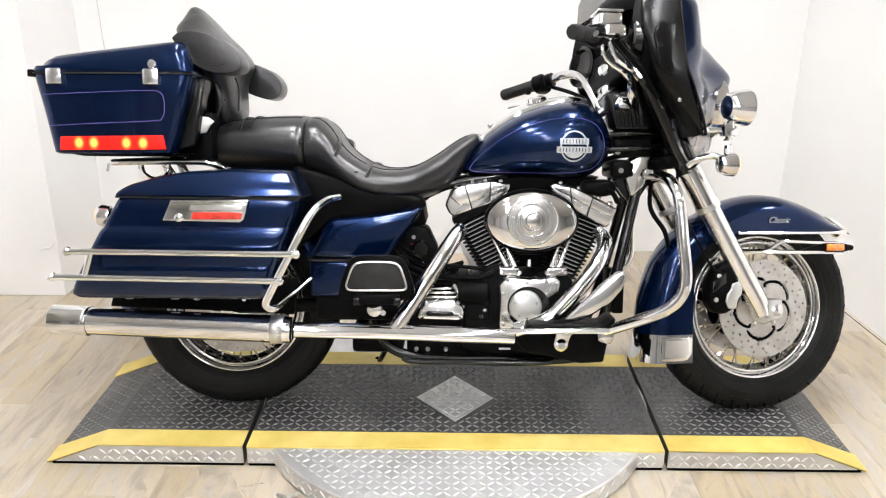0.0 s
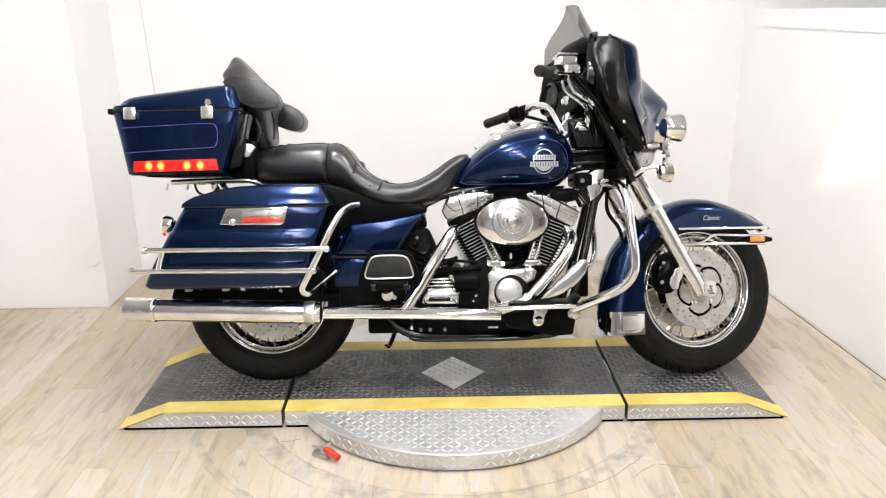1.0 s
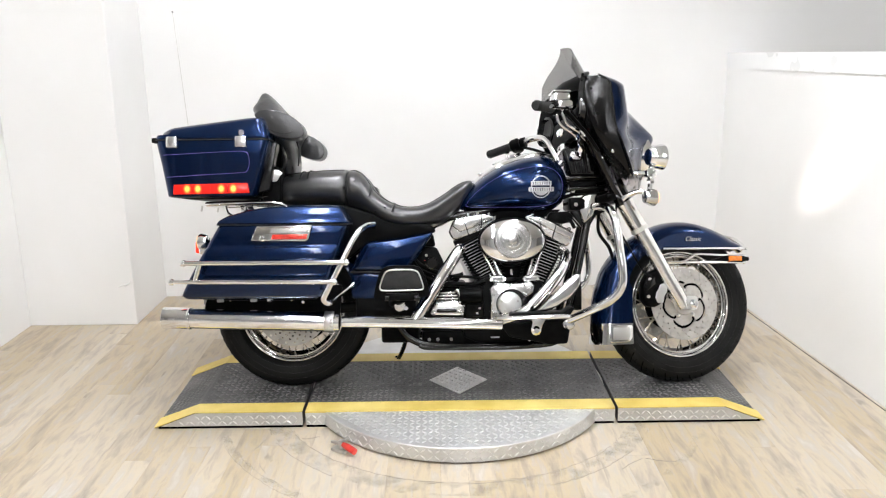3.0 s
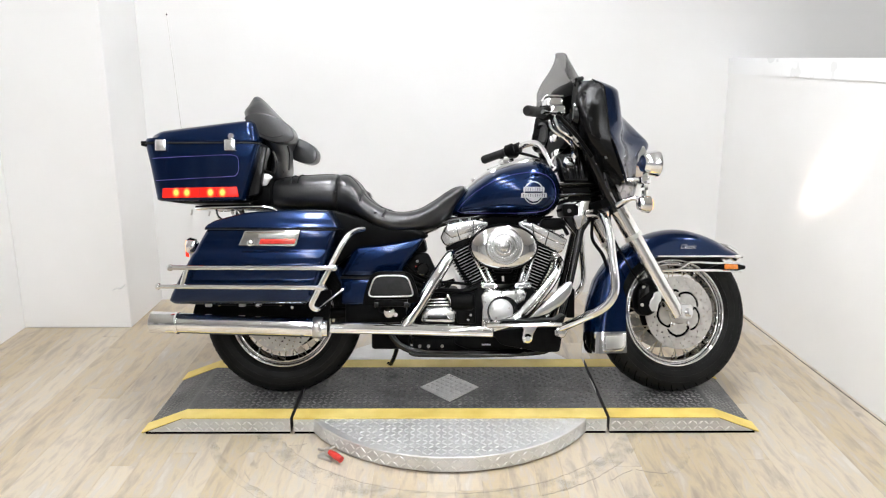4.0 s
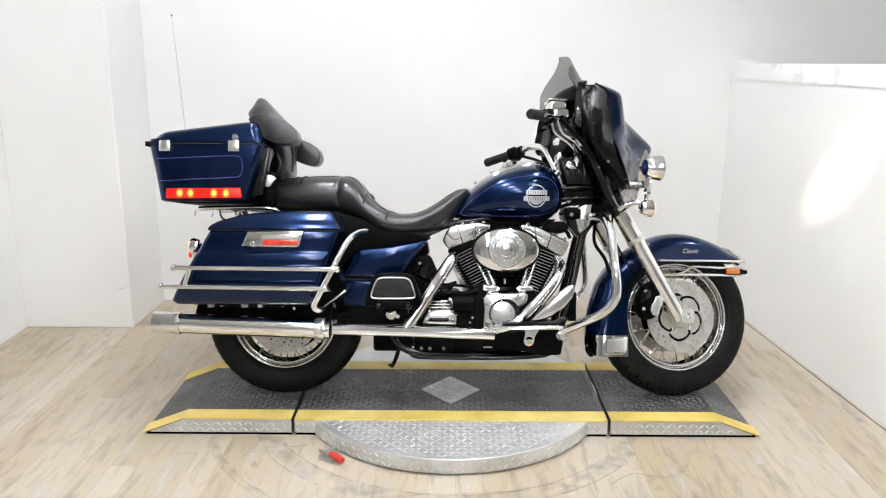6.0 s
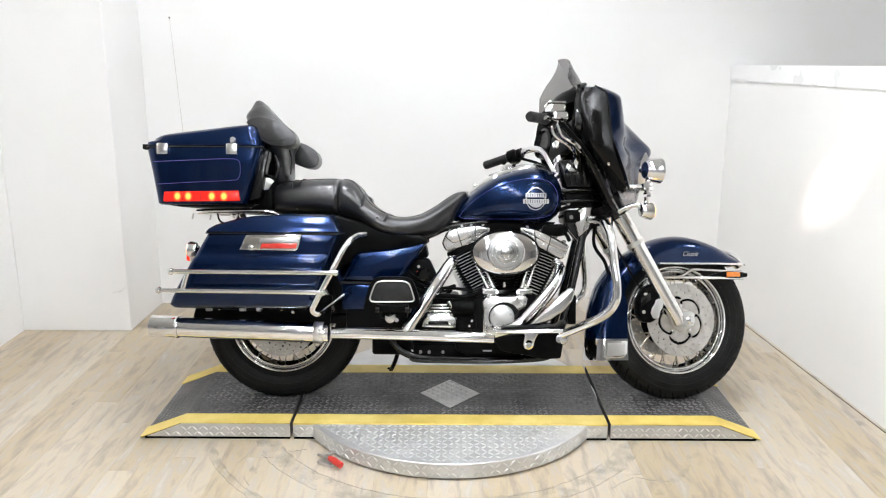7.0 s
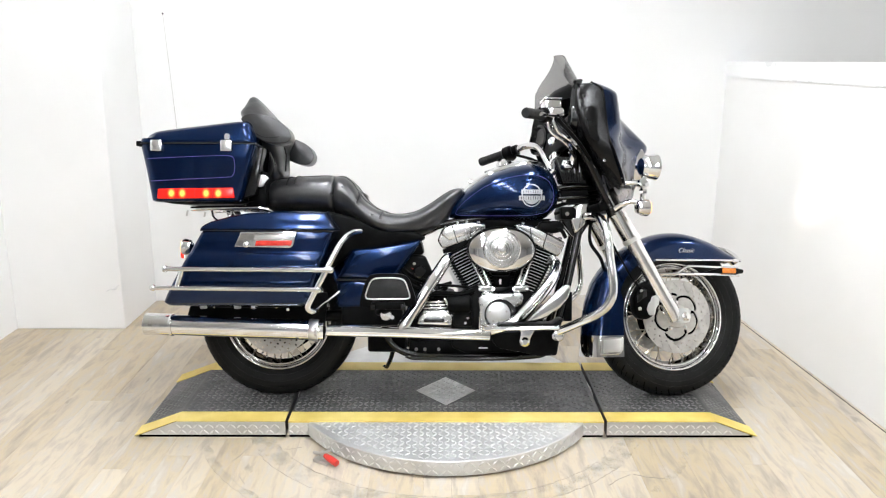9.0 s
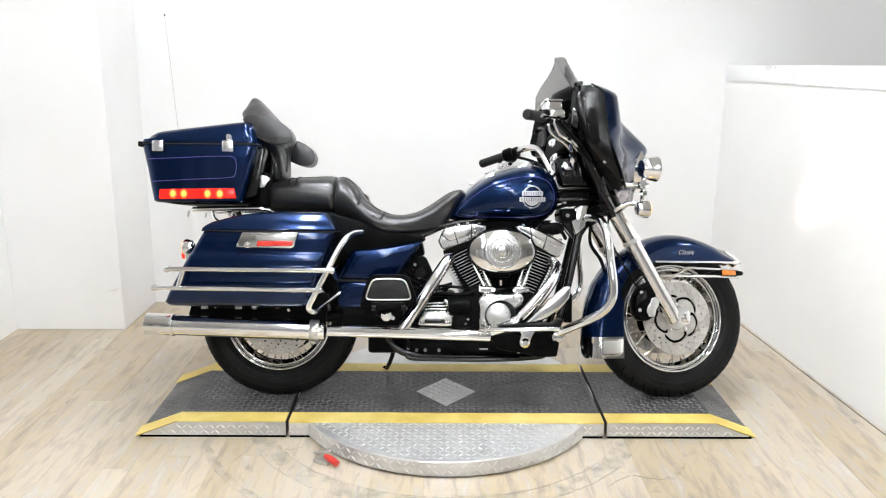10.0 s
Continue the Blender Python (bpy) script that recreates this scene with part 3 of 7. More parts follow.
def smooth_interp(x, xs, ys):
    """Smooth curve through a few stations."""
    if x <= xs[0]:
        return ys[0]
    if x >= xs[-1]:
        return ys[-1]
    i = next(k for k in range(len(xs) - 1) if x <= xs[k + 1])
    d = [(ys[min(k + 1, len(ys) - 1)] - ys[max(k - 1, 0)]) / (xs[min(k + 1, len(xs) - 1)] - xs[max(k - 1, 0)]) for k in (i, i + 1)]
    h = xs[i + 1] - xs[i]
    t = (x - xs[i]) / h
    return ((1 + 2 * t) * (1 - t) ** 2 * ys[i] + t * (1 - t) ** 2 * h * d[0] + t * t * (3 - 2 * t) * ys[i + 1] + t * t * (t - 1) * h * d[1])


def bolt_head(x, y, z, r=0.006, h=0.005, axis=(0, -1, 0), bm=None):
    return lathe([(r, 0), (r, h * 0.7), (r * 0.75, h), (r * 0.3, h)], (x, y, z), axis, 10, bm)


# -- wheels --
def bead(r, y, w):
    """A half-round hoop of chrome, as a profile for turning."""
    return [(r + w * math.cos(a), y + w * math.sin(a)) for a in [2 * math.pi * k / 10 for k in range(10)]]


def wheel(name, cx, m, width, label, lip):
    """A laced wheel: stepped chrome rim with tyre, hub, crossed spokes."""
    c = (cx, 0, AXLE_Z)
    h = width / 2
    half = [(lip - 0.002, 0.049), (lip - 0.005, 0.046), (lip - 0.008, 0.028), (lip - 0.015, 0.026), (lip - 0.021, 0.034), (lip - 0.024, 0.020), (lip - 0.033, 0.009), (lip - 0.035, 0.0)]
    rim = [(r, -y) for r, y in half] + [(r, y) for r, y in half[-2::-1]]
    rim += [(lip, 0.046), (lip - 0.004, 0.036), (lip - 0.02, 0.018), (lip - 0.026, 0.0), (lip - 0.02, -0.018), (lip - 0.004, -0.036), (lip, -0.046)]
    wh = part(name, lathe(rim, c, seg=96, closed=True), CHROME, bike, label, m, angle=30)
    ty = [(lip - 0.004, 0.044), (0.232, h * 0.88), (0.252, h * 0.985), (0.272, h), (0.290, h * 0.96), (0.303, h * 0.86), (0.3125, h * 0.72), (0.3185, h * 0.5), (0.3225, h * 0.24), (TR, 0)]
    ty = ty + [(r, -y) for r, y in ty[-2::-1]] + [(lip - 0.006, 0)]
    part("tyre", lathe(ty, c, seg=120, closed=True), RUBBER, wh, "black rubber tyre with grooved tread", angle=60)
    # slanting grooves across the shoulders
    bm = bmesh.new()
    for k in range(34):
        a = 2 * math.pi * k / 34
        for s in (-1, 1):
            for lo, hi, off in (((0, 4, 0.0), (1, 3, 0.075)) if cx > 0 else ((1, 4, 0.0), (2, 4, 0.075))):
                pts = []
                for u, rr in ((0.93, 0.2955), (0.80, 0.3068), (0.56, 0.3158), (0.30, 0.3205))[lo:hi]:
                    b = a + off + s * 0.03 + (0.93 - u) * 0.16
                    pts.append((cx + rr * math.cos(b), s * u * h, AXLE_Z + rr * math.sin(b)))
                tube(pts, 0.0027, 4, 2, bm)
    tagged(part("tread_groove", bm, GAPBLACK, wh, smooth=False), kind="stuff")
    for s in (-1, 1):
        part("rim_lip", lathe(bead(lip - 0.001, s * 0.047, 0.0048), c, seg=96, closed=True), CHROME, wh, "bright rim lip")
        part("rim_bead", lathe(bead(lip - 0.0185, s * 0.036, 0.0042), c, seg=96, closed=True), CHROME, wh, "bright inner hoop of the rim")
        for r, y in ((0.236, 0.92), (0.262, 0.995), (0.284, 0.982)):
            part("sidewall_rib", lathe(bead(r, s * h * y, 0.0013), c, seg=96, closed=True), RUBBER, wh)
    part("hub", lathe([(0.022, -0.085), (0.03, -0.082), (0.034, -0.06), (0.052, -0.055), (0.056, -0.042), (0.036, -0.036), (0.032, 0), (0.036, 0.036), (0.056, 0.042), (0.052, 0.055), (0.034, 0.06), (0.03, 0.082), (0.022, 0.085)], c, seg=32), CHROME, wh)
    for k in range(40):
        a = 2 * math.pi * k / 40
        s = 1 if k % 2 else -1
        off = 0.75 * (1 if (k // 2) % 2 else -1)
        p0 = (cx + 0.052 * math.cos(a + off), s * 0.048, AXLE_Z + 0.052 * math.sin(a + off))
        r1 = lip - 0.033
        p1 = (cx + r1 * math.cos(a), s * 0.012, AXLE_Z + r1 * math.sin(a))
        d = Vector(p1) - Vector(p0)
        sp = part("spoke", tube([p0, p1], 0.0025, 6, 1), GOLDEN, wh)
        part("spoke_nipple", tube([Vector(p0) + d * 0.93, p1], 0.0042, 6, 1), CHROME, sp)
    part("valve_stem", tube([(cx + 0.185 * math.cos(-0.6), -0.012, AXLE_Z + 0.185 * math.sin(-0.6)), (cx + 0.155 * math.cos(-0.6), -0.022, AXLE_Z + 0.155 * math.sin(-0.6))], [0.005, 0.004], 8, 1), CHROME, wh)
    return wh


def brake_disc(cx, y, r0, r1, parent, floating):
    """A drilled disc: a fine ring of faces with holes and curling slots left open, given thickness."""
    NA, NR = 300, 38

    def slot(a, r):
        """Inside one of five slots that follow the rim, then hook inwards."""
        for k in range(5):
            t = (a - radians(158 + 72 * k)) % (2 * math.pi)
            u = t / radians(77)
            if 0 <= u <= 1:
                mid = 0.096 - 0.011 * max(0.0, 1 - u / 0.4) ** 1.5 - 0.026 * max(0.0, (u - 0.4) / 0.6) ** 1.5
                wide = 0.0056 if 0.03 < u < 0.97 else 0.0035
                if abs(r - mid) < wide:
                    return True
        return False

    def drilled(a, r):
        rows = ((0.110, 20, 0.0), (0.124, 20, 0.5), (0.138, 20, 0.25)) if floating else ((0.092, 24, 0.0), (0.106, 24, 0.4), (0.120, 24, 0.8), (0.134, 24, 0.2))
        for rr, n, ph in rows:
            if abs(r - rr) < 0.004:
                d = ((a / (2 * math.pi) * n + ph) % 1.0 - 0.5) / n * 2 * math.pi * rr
                if math.hypot(d, r - rr) < (0.0031 if floating else 0.0042):
                    return True
        if floating and 0.060 < r < 0.074:
            d = ((a / (2 * math.pi) * 5 + 0.32) % 1.0 - 0.5) / 5 * 2 * math.pi * 0.067
            return math.hypot(d, r - 0.067) < 0.0052
        return False

    bm = bmesh.new()
    rr = [r0 + (r1 - r0) * i / NR for i in range(NR + 1)]
    aa = [2 * math.pi * k / NA for k in range(NA)]
    grid = [[bm.verts.new((cx + r * math.cos(a), y, AXLE_Z + r * math.sin(a))) for a in aa] for r in rr]
    for i in range(NR):
        for k in range(NA):
            a, r = aa[k] + math.pi / NA, (rr[i] + rr[i + 1]) / 2
            if (floating and slot(a, r)) or drilled(a, r):
                continue
            bm.faces.new((grid[i][k], grid[i][(k + 1) % NA], grid[i + 1][(k + 1) % NA], grid[i + 1][k]))
    for v in [v for v in bm.verts if not v.link_faces]:
        bm.verts.remove(v)
    bmesh.ops.recalc_face_normals(bm, faces=bm.faces)
    bmesh.ops.solidify(bm, geom=list(bm.faces), thickness=0.005)
    return part("brake_disc", bm, STEEL, parent, "drilled steel brake disc with heat tint", angle=30)


fw = wheel("front_wheel", FRONT_AXLE, STEER, 0.130, "laced chrome wheel turned to its left", 0.2185)
rw = wheel("rear_wheel", REAR_AXLE, None, 0.134, "laced chrome wheel half hidden by the exhaust", 0.2135)
for s in (-1, 1):
    disc = brake_disc(FRONT_AXLE, s * 0.083, 0.046, 0.148, fw, True)
    for k in range(5):
        a = radians(20 + 72 * k)
        part("disc_rivet", lathe([(0.0075, 0), (0.0085, 0.002), (0.005, 0.004)], (FRONT_AXLE + 0.056 * math.cos(a), s * 0.0835, AXLE_Z + 0.056 * math.sin(a)), (0, s, 0), 12), CHROME, disc)
brake_disc(REAR_AXLE, -0.078, 0.07, 0.146, rw, False)
for s in (-1, 1):
    part("rotor_carrier", lathe([(0.03, s * 0.090), (0.044, s * 0.089), (0.048, s * 0.085), (0.044, s * 0.080), (0.03, s * 0.08)], (FRONT_AXLE, 0, AXLE_Z), seg=40), STEEL, fw)
    # Black disc added behind the rotor to darken its open slots.
    part("hub_flange", lathe([(0.03, s * 0.052), (0.104, s * 0.056), (0.107, s * 0.060), (0.104, s * 0.064), (0.03, s * 0.066)], (FRONT_AXLE, 0, AXLE_Z), seg=48), SATIN, fw, "black backing added so the disc slots look dark")
part("sprocket", lathe([(0.04, 0.062), (0.150, 0.064), (0.154, 0.070), (0.150, 0.088), (0.04, 0.09)], (REAR_AXLE, 0, AXLE_Z), seg=60), SATIN, rw)


# -- front fork --
def fork():
    for s in (-1, 1):
        y = s * 0.118
        lower = part("fork_leg", tube([(0.892, y, 0.298), (0.874, y, 0.338), (0.834, y, 0.405), (0.706, y, 0.625)], [0.025, 0.030, 0.031, 0.031], 18, 4), POLISHED, bike, "polished aluminium fork leg", STEER)
        part("axle_clamp", boxm((0.895, y - 0.022, 0.288), (0.945, y + 0.022, 0.345), 0.008), ALLOY, lower)
        part("axle_nut", lathe([(0.019, 0), (0.019, 0.012), (0.013, 0.016), (0.006, 0.018)], (FRONT_AXLE + 0.002, y + s * 0.022, AXLE_Z), (0, s, 0), 6), CHROME, lower)
        part("axle_washer", lathe([(0.025, 0), (0.026, 0.003), (0.02, 0.005)], (FRONT_AXLE + 0.002, y + s * 0.0215, AXLE_Z), (0, s, 0), 24), ALLOY, lower)
        part("dust_cover", tube([(0.708, y, 0.62), (0.645, y, 0.73)], 0.0345, 20, 1), SATINCHROME, lower, "chrome sleeve")
        part("sleeve_ring", tube([(0.713, y, 0.612), (0.704, y, 0.627)], 0.0365, 20, 1), ALLOY, lower)
        up = part("fork_cover", tube([(0.648, y, 0.722), (0.582, y, 0.86), (0.484, y, 1.06)], [0.034, 0.034, 0.034], 20, 1), BLACK, bike, "gloss black fork cover", STEER)
        part("cover_screw", bolt_head(0.547, y - 0.036 if s < 0 else y + 0.036, 0.905, 0.008, 0.004, (0, s, 0)), CHROME, up)
    tree = part("fork_yoke", prism([(0.575, 0.725), (0.655, 0.752), (0.645, 0.785), (0.56, 0.76)], -0.135, 0.135, 0.01), SATIN, bike, "black fork yoke", STEER)
    part("steering_stem", tube([(0.60, 0, 0.70), (0.47, 0, 0.96)], 0.034, 16, 1), SATIN, bike, m=STEER)
    # brake calipers
    for s in (-1, 1):
        cal = part("brake_caliper", prism([(0.716, 0.335), (0.735, 0.305), (0.770, 0.300), (0.806, 0.322), (0.838, 0.378), (0.840, 0.44), (0.80, 0.462), (0.745, 0.445), (0.716, 0.395)], s * 0.065, s * 0.122, 0.014), SATIN, bike, "black brake caliper", STEER)
        part("caliper_badge", prism([(0.772, 0.318), (0.762, 0.340), (0.768, 0.362), (0.780, 0.376), (0.784, 0.392), (0.802, 0.398), (0.817, 0.384), (0.815, 0.362), (0.802, 0.345), (0.796, 0.318)], s * 0.124, s * 0.132, 0.004), ALLOY, cal, "polished caliper plate")
        for x, z in ((0.735, 0.345), (0.745, 0.415)):
            part("caliper_bolt", bolt_head(x, s * 0.121, z, 0.007, 0.005, (0, s, 0)), STEEL, cal)
        part("caliper_lug", prism([(0.788, 0.452), (0.800, 0.475), (0.822, 0.468), (0.838, 0.425), (0.822, 0.418), (0.808, 0.440)], s * 0.105, s * 0.130, 0.005), ALLOY, cal, "polished mounting lug")
        part("caliper_web", prism([(0.722, 0.365), (0.724, 0.40), (0.765, 0.425), (0.768, 0.395)], s * 0.120, s * 0.127, 0.003), BLACK, cal)
    part("brake_hose", tube([(0.62, -0.10, 0.72), (0.60, -0.15, 0.63), (0.66, -0.145, 0.52), (0.72, -0.13, 0.44), (0.785, -0.115, 0.41)], 0.0042, 8, 8), SATIN, bike, m=STEER)
    part("brake_hose", tube([(0.60, 0.02, 0.72), (0.575, -0.02, 0.62), (0.60, -0.06, 0.55), (0.63, -0.03, 0.50)], 0.007, 8, 8), SATIN, bike, m=STEER)


fork()


# -- front fender --
def fender_radius(a):
    return smooth_interp(a, [28, 42, 62, 90, 118, 142, 165, 182, 204], [0.40, 0.375, 0.352, 0.342, 0.338, 0.350, 0.366, 0.376, 0.412])


def fender_low(a):
    """Distance from the axle at which the side skirt ends."""
    if a < 100:
        return min(fender_radius(a) - 0.012, 0.222 / max(0.1, math.sin(radians(a))))
    return smooth_interp(a, [100, 112, 128, 150, 180, 204], [0.2255, 0.236, 0.262, 0.274, 0.262, 0.284])


def fender_section(a, hw, grow=0.0):
    ro, rl = fender_radius(a) + grow, fender_low(a)
    hw = hw * (1.0 if a > 60 else 0.55 + 0.45 * math.sin(radians((a - 28) / 32 * 90)))
    crown = min(0.055, (ro - rl) * 0.8)
    pts = [(-hw - grow, rl)] + [(-hw - grow, rl + (ro - crown - rl) * t) for t in (0.5,)]
    for k in range(13):
        b = math.pi - math.pi * k / 12
        pts.append(((hw + grow) * math.cos(b), ro - crown + crown * math.sin(b)))
    pts += [(hw + grow, rl + (ro - crown - rl) * 0.5), (hw + grow, rl)]
    ra = radians(a)
    return [Vector((FX + r * math.cos(ra), y, AZ + r * math.sin(ra))) for y, r in pts]


def sheet(rows, thick):
    bm = bmesh.new()
    g = [[bm.verts.new(p) for p in r] for r in rows]
    for i in range(len(g) - 1):
        for j in range(len(g[0]) - 1):
            bm.faces.new((g[i][j], g[i][j + 1], g[i + 1][j + 1], g[i + 1][j]))
    bmesh.ops.recalc_face_normals(bm, faces=bm.faces)
    bmesh.ops.solidify(bm, geom=list(bm.faces), thickness=thick)
    return bm


def skirt_section(z, hw, grow=0.0):
    """A level slice through the fender's rear drop."""
    xo = smooth_interp(z, [0.157, 0.24, 0.322, 0.40], [0.535, 0.541, 0.549, 0.567]) - grow
    xi = smooth_interp(z, [0.157, 0.24, 0.40], [0.678, 0.679, 0.684])
    w = hw + grow
    pts = [(-w, xi), (-w, xi + (xo + 0.055 - xi) * 0.5)]
    pts += [(w * math.cos(math.pi - math.pi * k / 12), xo + 0.055 - 0.055 * math.sin(math.pi * k / 12)) for k in range(13)]
    pts += [(w, xi + (xo + 0.055 - xi) * 0.5), (w, xi)]
    return [Vector((x, y, z)) for y, x in pts]


def front_fender():
    HW = 0.088
    angs = [35.5, 37, 39, 43, 48] + list(range(54, 160, 5))
    rows = [fender_section(a, HW) for a in angs] + [skirt_section(z, HW) for z in (0.375, 0.34, 0.30, 0.26, 0.22, 0.18, 0.158)]
    fen = part("front_fender", sheet(rows, 0.003), BLUE, bike, "navy front fender with chrome trim", STEER, angle=50)
    # chrome cap at the rear tip
    part("fender_tip", sheet([skirt_section(z, HW, 0.003) for z in (0.240, 0.22, 0.19, 0.155)], 0.003), CHROME, fen, "chrome fender tip", angle=50)
    for s in (-1, 1):
        frame_ = [(0.574, 0.166), (0.576, 0.233), (0.670, 0.234), (0.675, 0.228), (0.672, 0.182), (0.660, 0.167), (0.648, 0.163), (0.580, 0.162)]
        part("tip_frame", prism(frame_, s * (HW + 0.003), s * (HW + 0.010), 0.004), SATINCHROME, fen, "chrome frame of the fender tip")
        part("tip_panel", prism([(0.585, 0.173), (0.588, 0.224), (0.662, 0.225), (0.662, 0.186), (0.652, 0.174)], s * (HW + 0.009), s * (HW + 0.0115), 0.001), ALLOY, fen, "brushed inset panel")
        # trim along the lower edge of the skirt
        e = HW + 0.004
        part("skirt_trim", tube([(0.825, s * e, 0.541), (0.95, s * e, 0.541), (1.08, s * e, 0.541), (1.18, s * e * 0.86, 0.541)], 0.0048, 8, 4), CHROME, fen, "chrome strip")
        # rails with marker lamp below the skirt
        r = HW + 0.02
        rail = part("fender_rail", tube([(0.83, s * 0.10, 0.478), (0.905, s * r, 0.488), (0.945, s * r, 0.508), (0.972, s * r, 0.516), (1.06, s * r, 0.512), (1.195, s * r * 0.9, 0.508)], 0.0052, 8, 5), CHROME, fen, "chrome rail")
        part("lower_rail", tube([(0.80, s * 0.10, 0.482), (0.90, s * r, 0.484), (1.05, s * r, 0.482), (1.195, s * r * 0.9, 0.480)], 0.0062, 8, 5), CHROME, fen)
        part("marker_lamp", prism([(1.02, 0.487), (1.10, 0.508), (1.185, 0.507), (1.185, 0.484)], s * (r - 0.012), s * (r + 0.004), 0.002), SATIN, fen)
        part("side_reflector", boxm((1.112, s * (r + 0.005) - 0.004, 0.486), (1.172, s * (r + 0.005) + 0.004, 0.507), 0.003), AMBER, fen, "amber side reflector")
        part("rail_cap", tube([(1.178, s * r * 0.93, 0.496), (1.212, s * r * 0.88, 0.495)], [0.012, 0.009], 10, 1), SATIN, fen)
        # fender stay
        part("fender_stay", prism([(0.80, 0.36), (0.83, 0.36), (0.835, 0.46), (0.80, 0.46)], s * 0.088, s * 0.096, 0.002), SATIN, fen)
    part("front_ornament", tube([(1.150, 0, 0.600), (1.195, 0, 0.580), (1.228, 0, 0.556), (1.246, 0, 0.538)], [0.005, 0.013, 0.017, 0.014], 12, 5, flat=1.6), SATINCHROME, fen, "chrome fender ornament with a lamp")
    part("ornament_lens", tube([(1.196, 0, 0.590), (1.222, 0, 0.573)], [0.008, 0.007], 12, 2), AMBERLIT, fen)
    part("front_trim", tube([(1.18, -0.078, 0.541), (1.235, -0.05, 0.545), (1.252, 0, 0.546), (1.235, 0.05, 0.545), (1.18, 0.078, 0.541)], 0.006, 8, 6), CHROME, fen)
    # script badge on each skirt
    for s in (-1, 1):
        cu = bpy.data.curves.new("script", "FONT")
        cu.body, cu.size, cu.extrude, cu.shear, cu.bevel_depth = "Classic", 0.026, 0.0012, 0.45, 0.0004
        tmp = new("tmp", cu)
        me = bpy.data.meshes.new_from_object(tmp.evaluated_get(bpy.context.evaluated_depsgraph_get()))
        bpy.data.objects.remove(tmp)
        me.materials.append(BADGE)
        b = new("script_badge", me)
        b.parent = fen
        b.matrix_basis = pose(0.925 if s < 0 else 1.02, s * (HW + 0.0035), 0.572, 90, 0, 0 if s < 0 else 180)
        tagged(b, "silver script lettering")


front_fender()


# -- fairing, windshield, lamps --
FZ = [0.80, 0.83, 0.87, 0.92, 0.96, 0.99, 1.02, 1.06, 1.10, 1.16, 1.22, 1.28]
FC = [0.70, 0.735, 0.770, 0.786, 0.802, 0.835, 0.842, 0.800, 0.752, 0.672, 0.600, 0.530]   # nose line
FE = [0.607, 0.600, 0.584, 0.563, 0.549, 0.541, 0.538, 0.535, 0.534, 0.533, 0.530, 0.520]   # wing edge
FB = [0.606, 0.582, 0.548, 0.508, 0.478, 0.458, 0.446, 0.434, 0.424, 0.430, 0.450, 0.470]   # back of the inner fairing
FHW = 0.298


def fairing_half(z):
    return FHW * (0.80 + 0.20 * math.sin(math.pi * min(1.0, 0.18 + (z - 0.80) / 0.405 * 0.70)) ** 0.7)


def fairing_top(u):
    return 1.205 + 0.068 * math.cos(math.pi / 2 * min(1.0, abs(u) * 1.15)) ** 1.5


def fairing_x(u, z, k):
    """The shell: a narrow nose over the lamp, hollow beside it, and wings that curl back at their edges."""
    w = abs(u)
    g = math.exp(-(w / (0.40 + 0.16 * max(0.0, min(1.0, (1.0 - z) / 0.05)))) ** 2.2)
    edge = smooth_interp(z, FZ, FE)
    puff = 0.034 + 0.062 * max(0.0, min(1.0, (z - 0.88) / 0.16))
    wing = edge + puff * (1 - max(0.0, (w - 0.62) / 0.38) ** 2.6)
    x = wing * (1 - g) + smooth_interp(z, FZ, FC) * g
    return x - 0.045 * max(0.0, (k - 0.92) / 0.08) ** 2 * (1 - g)


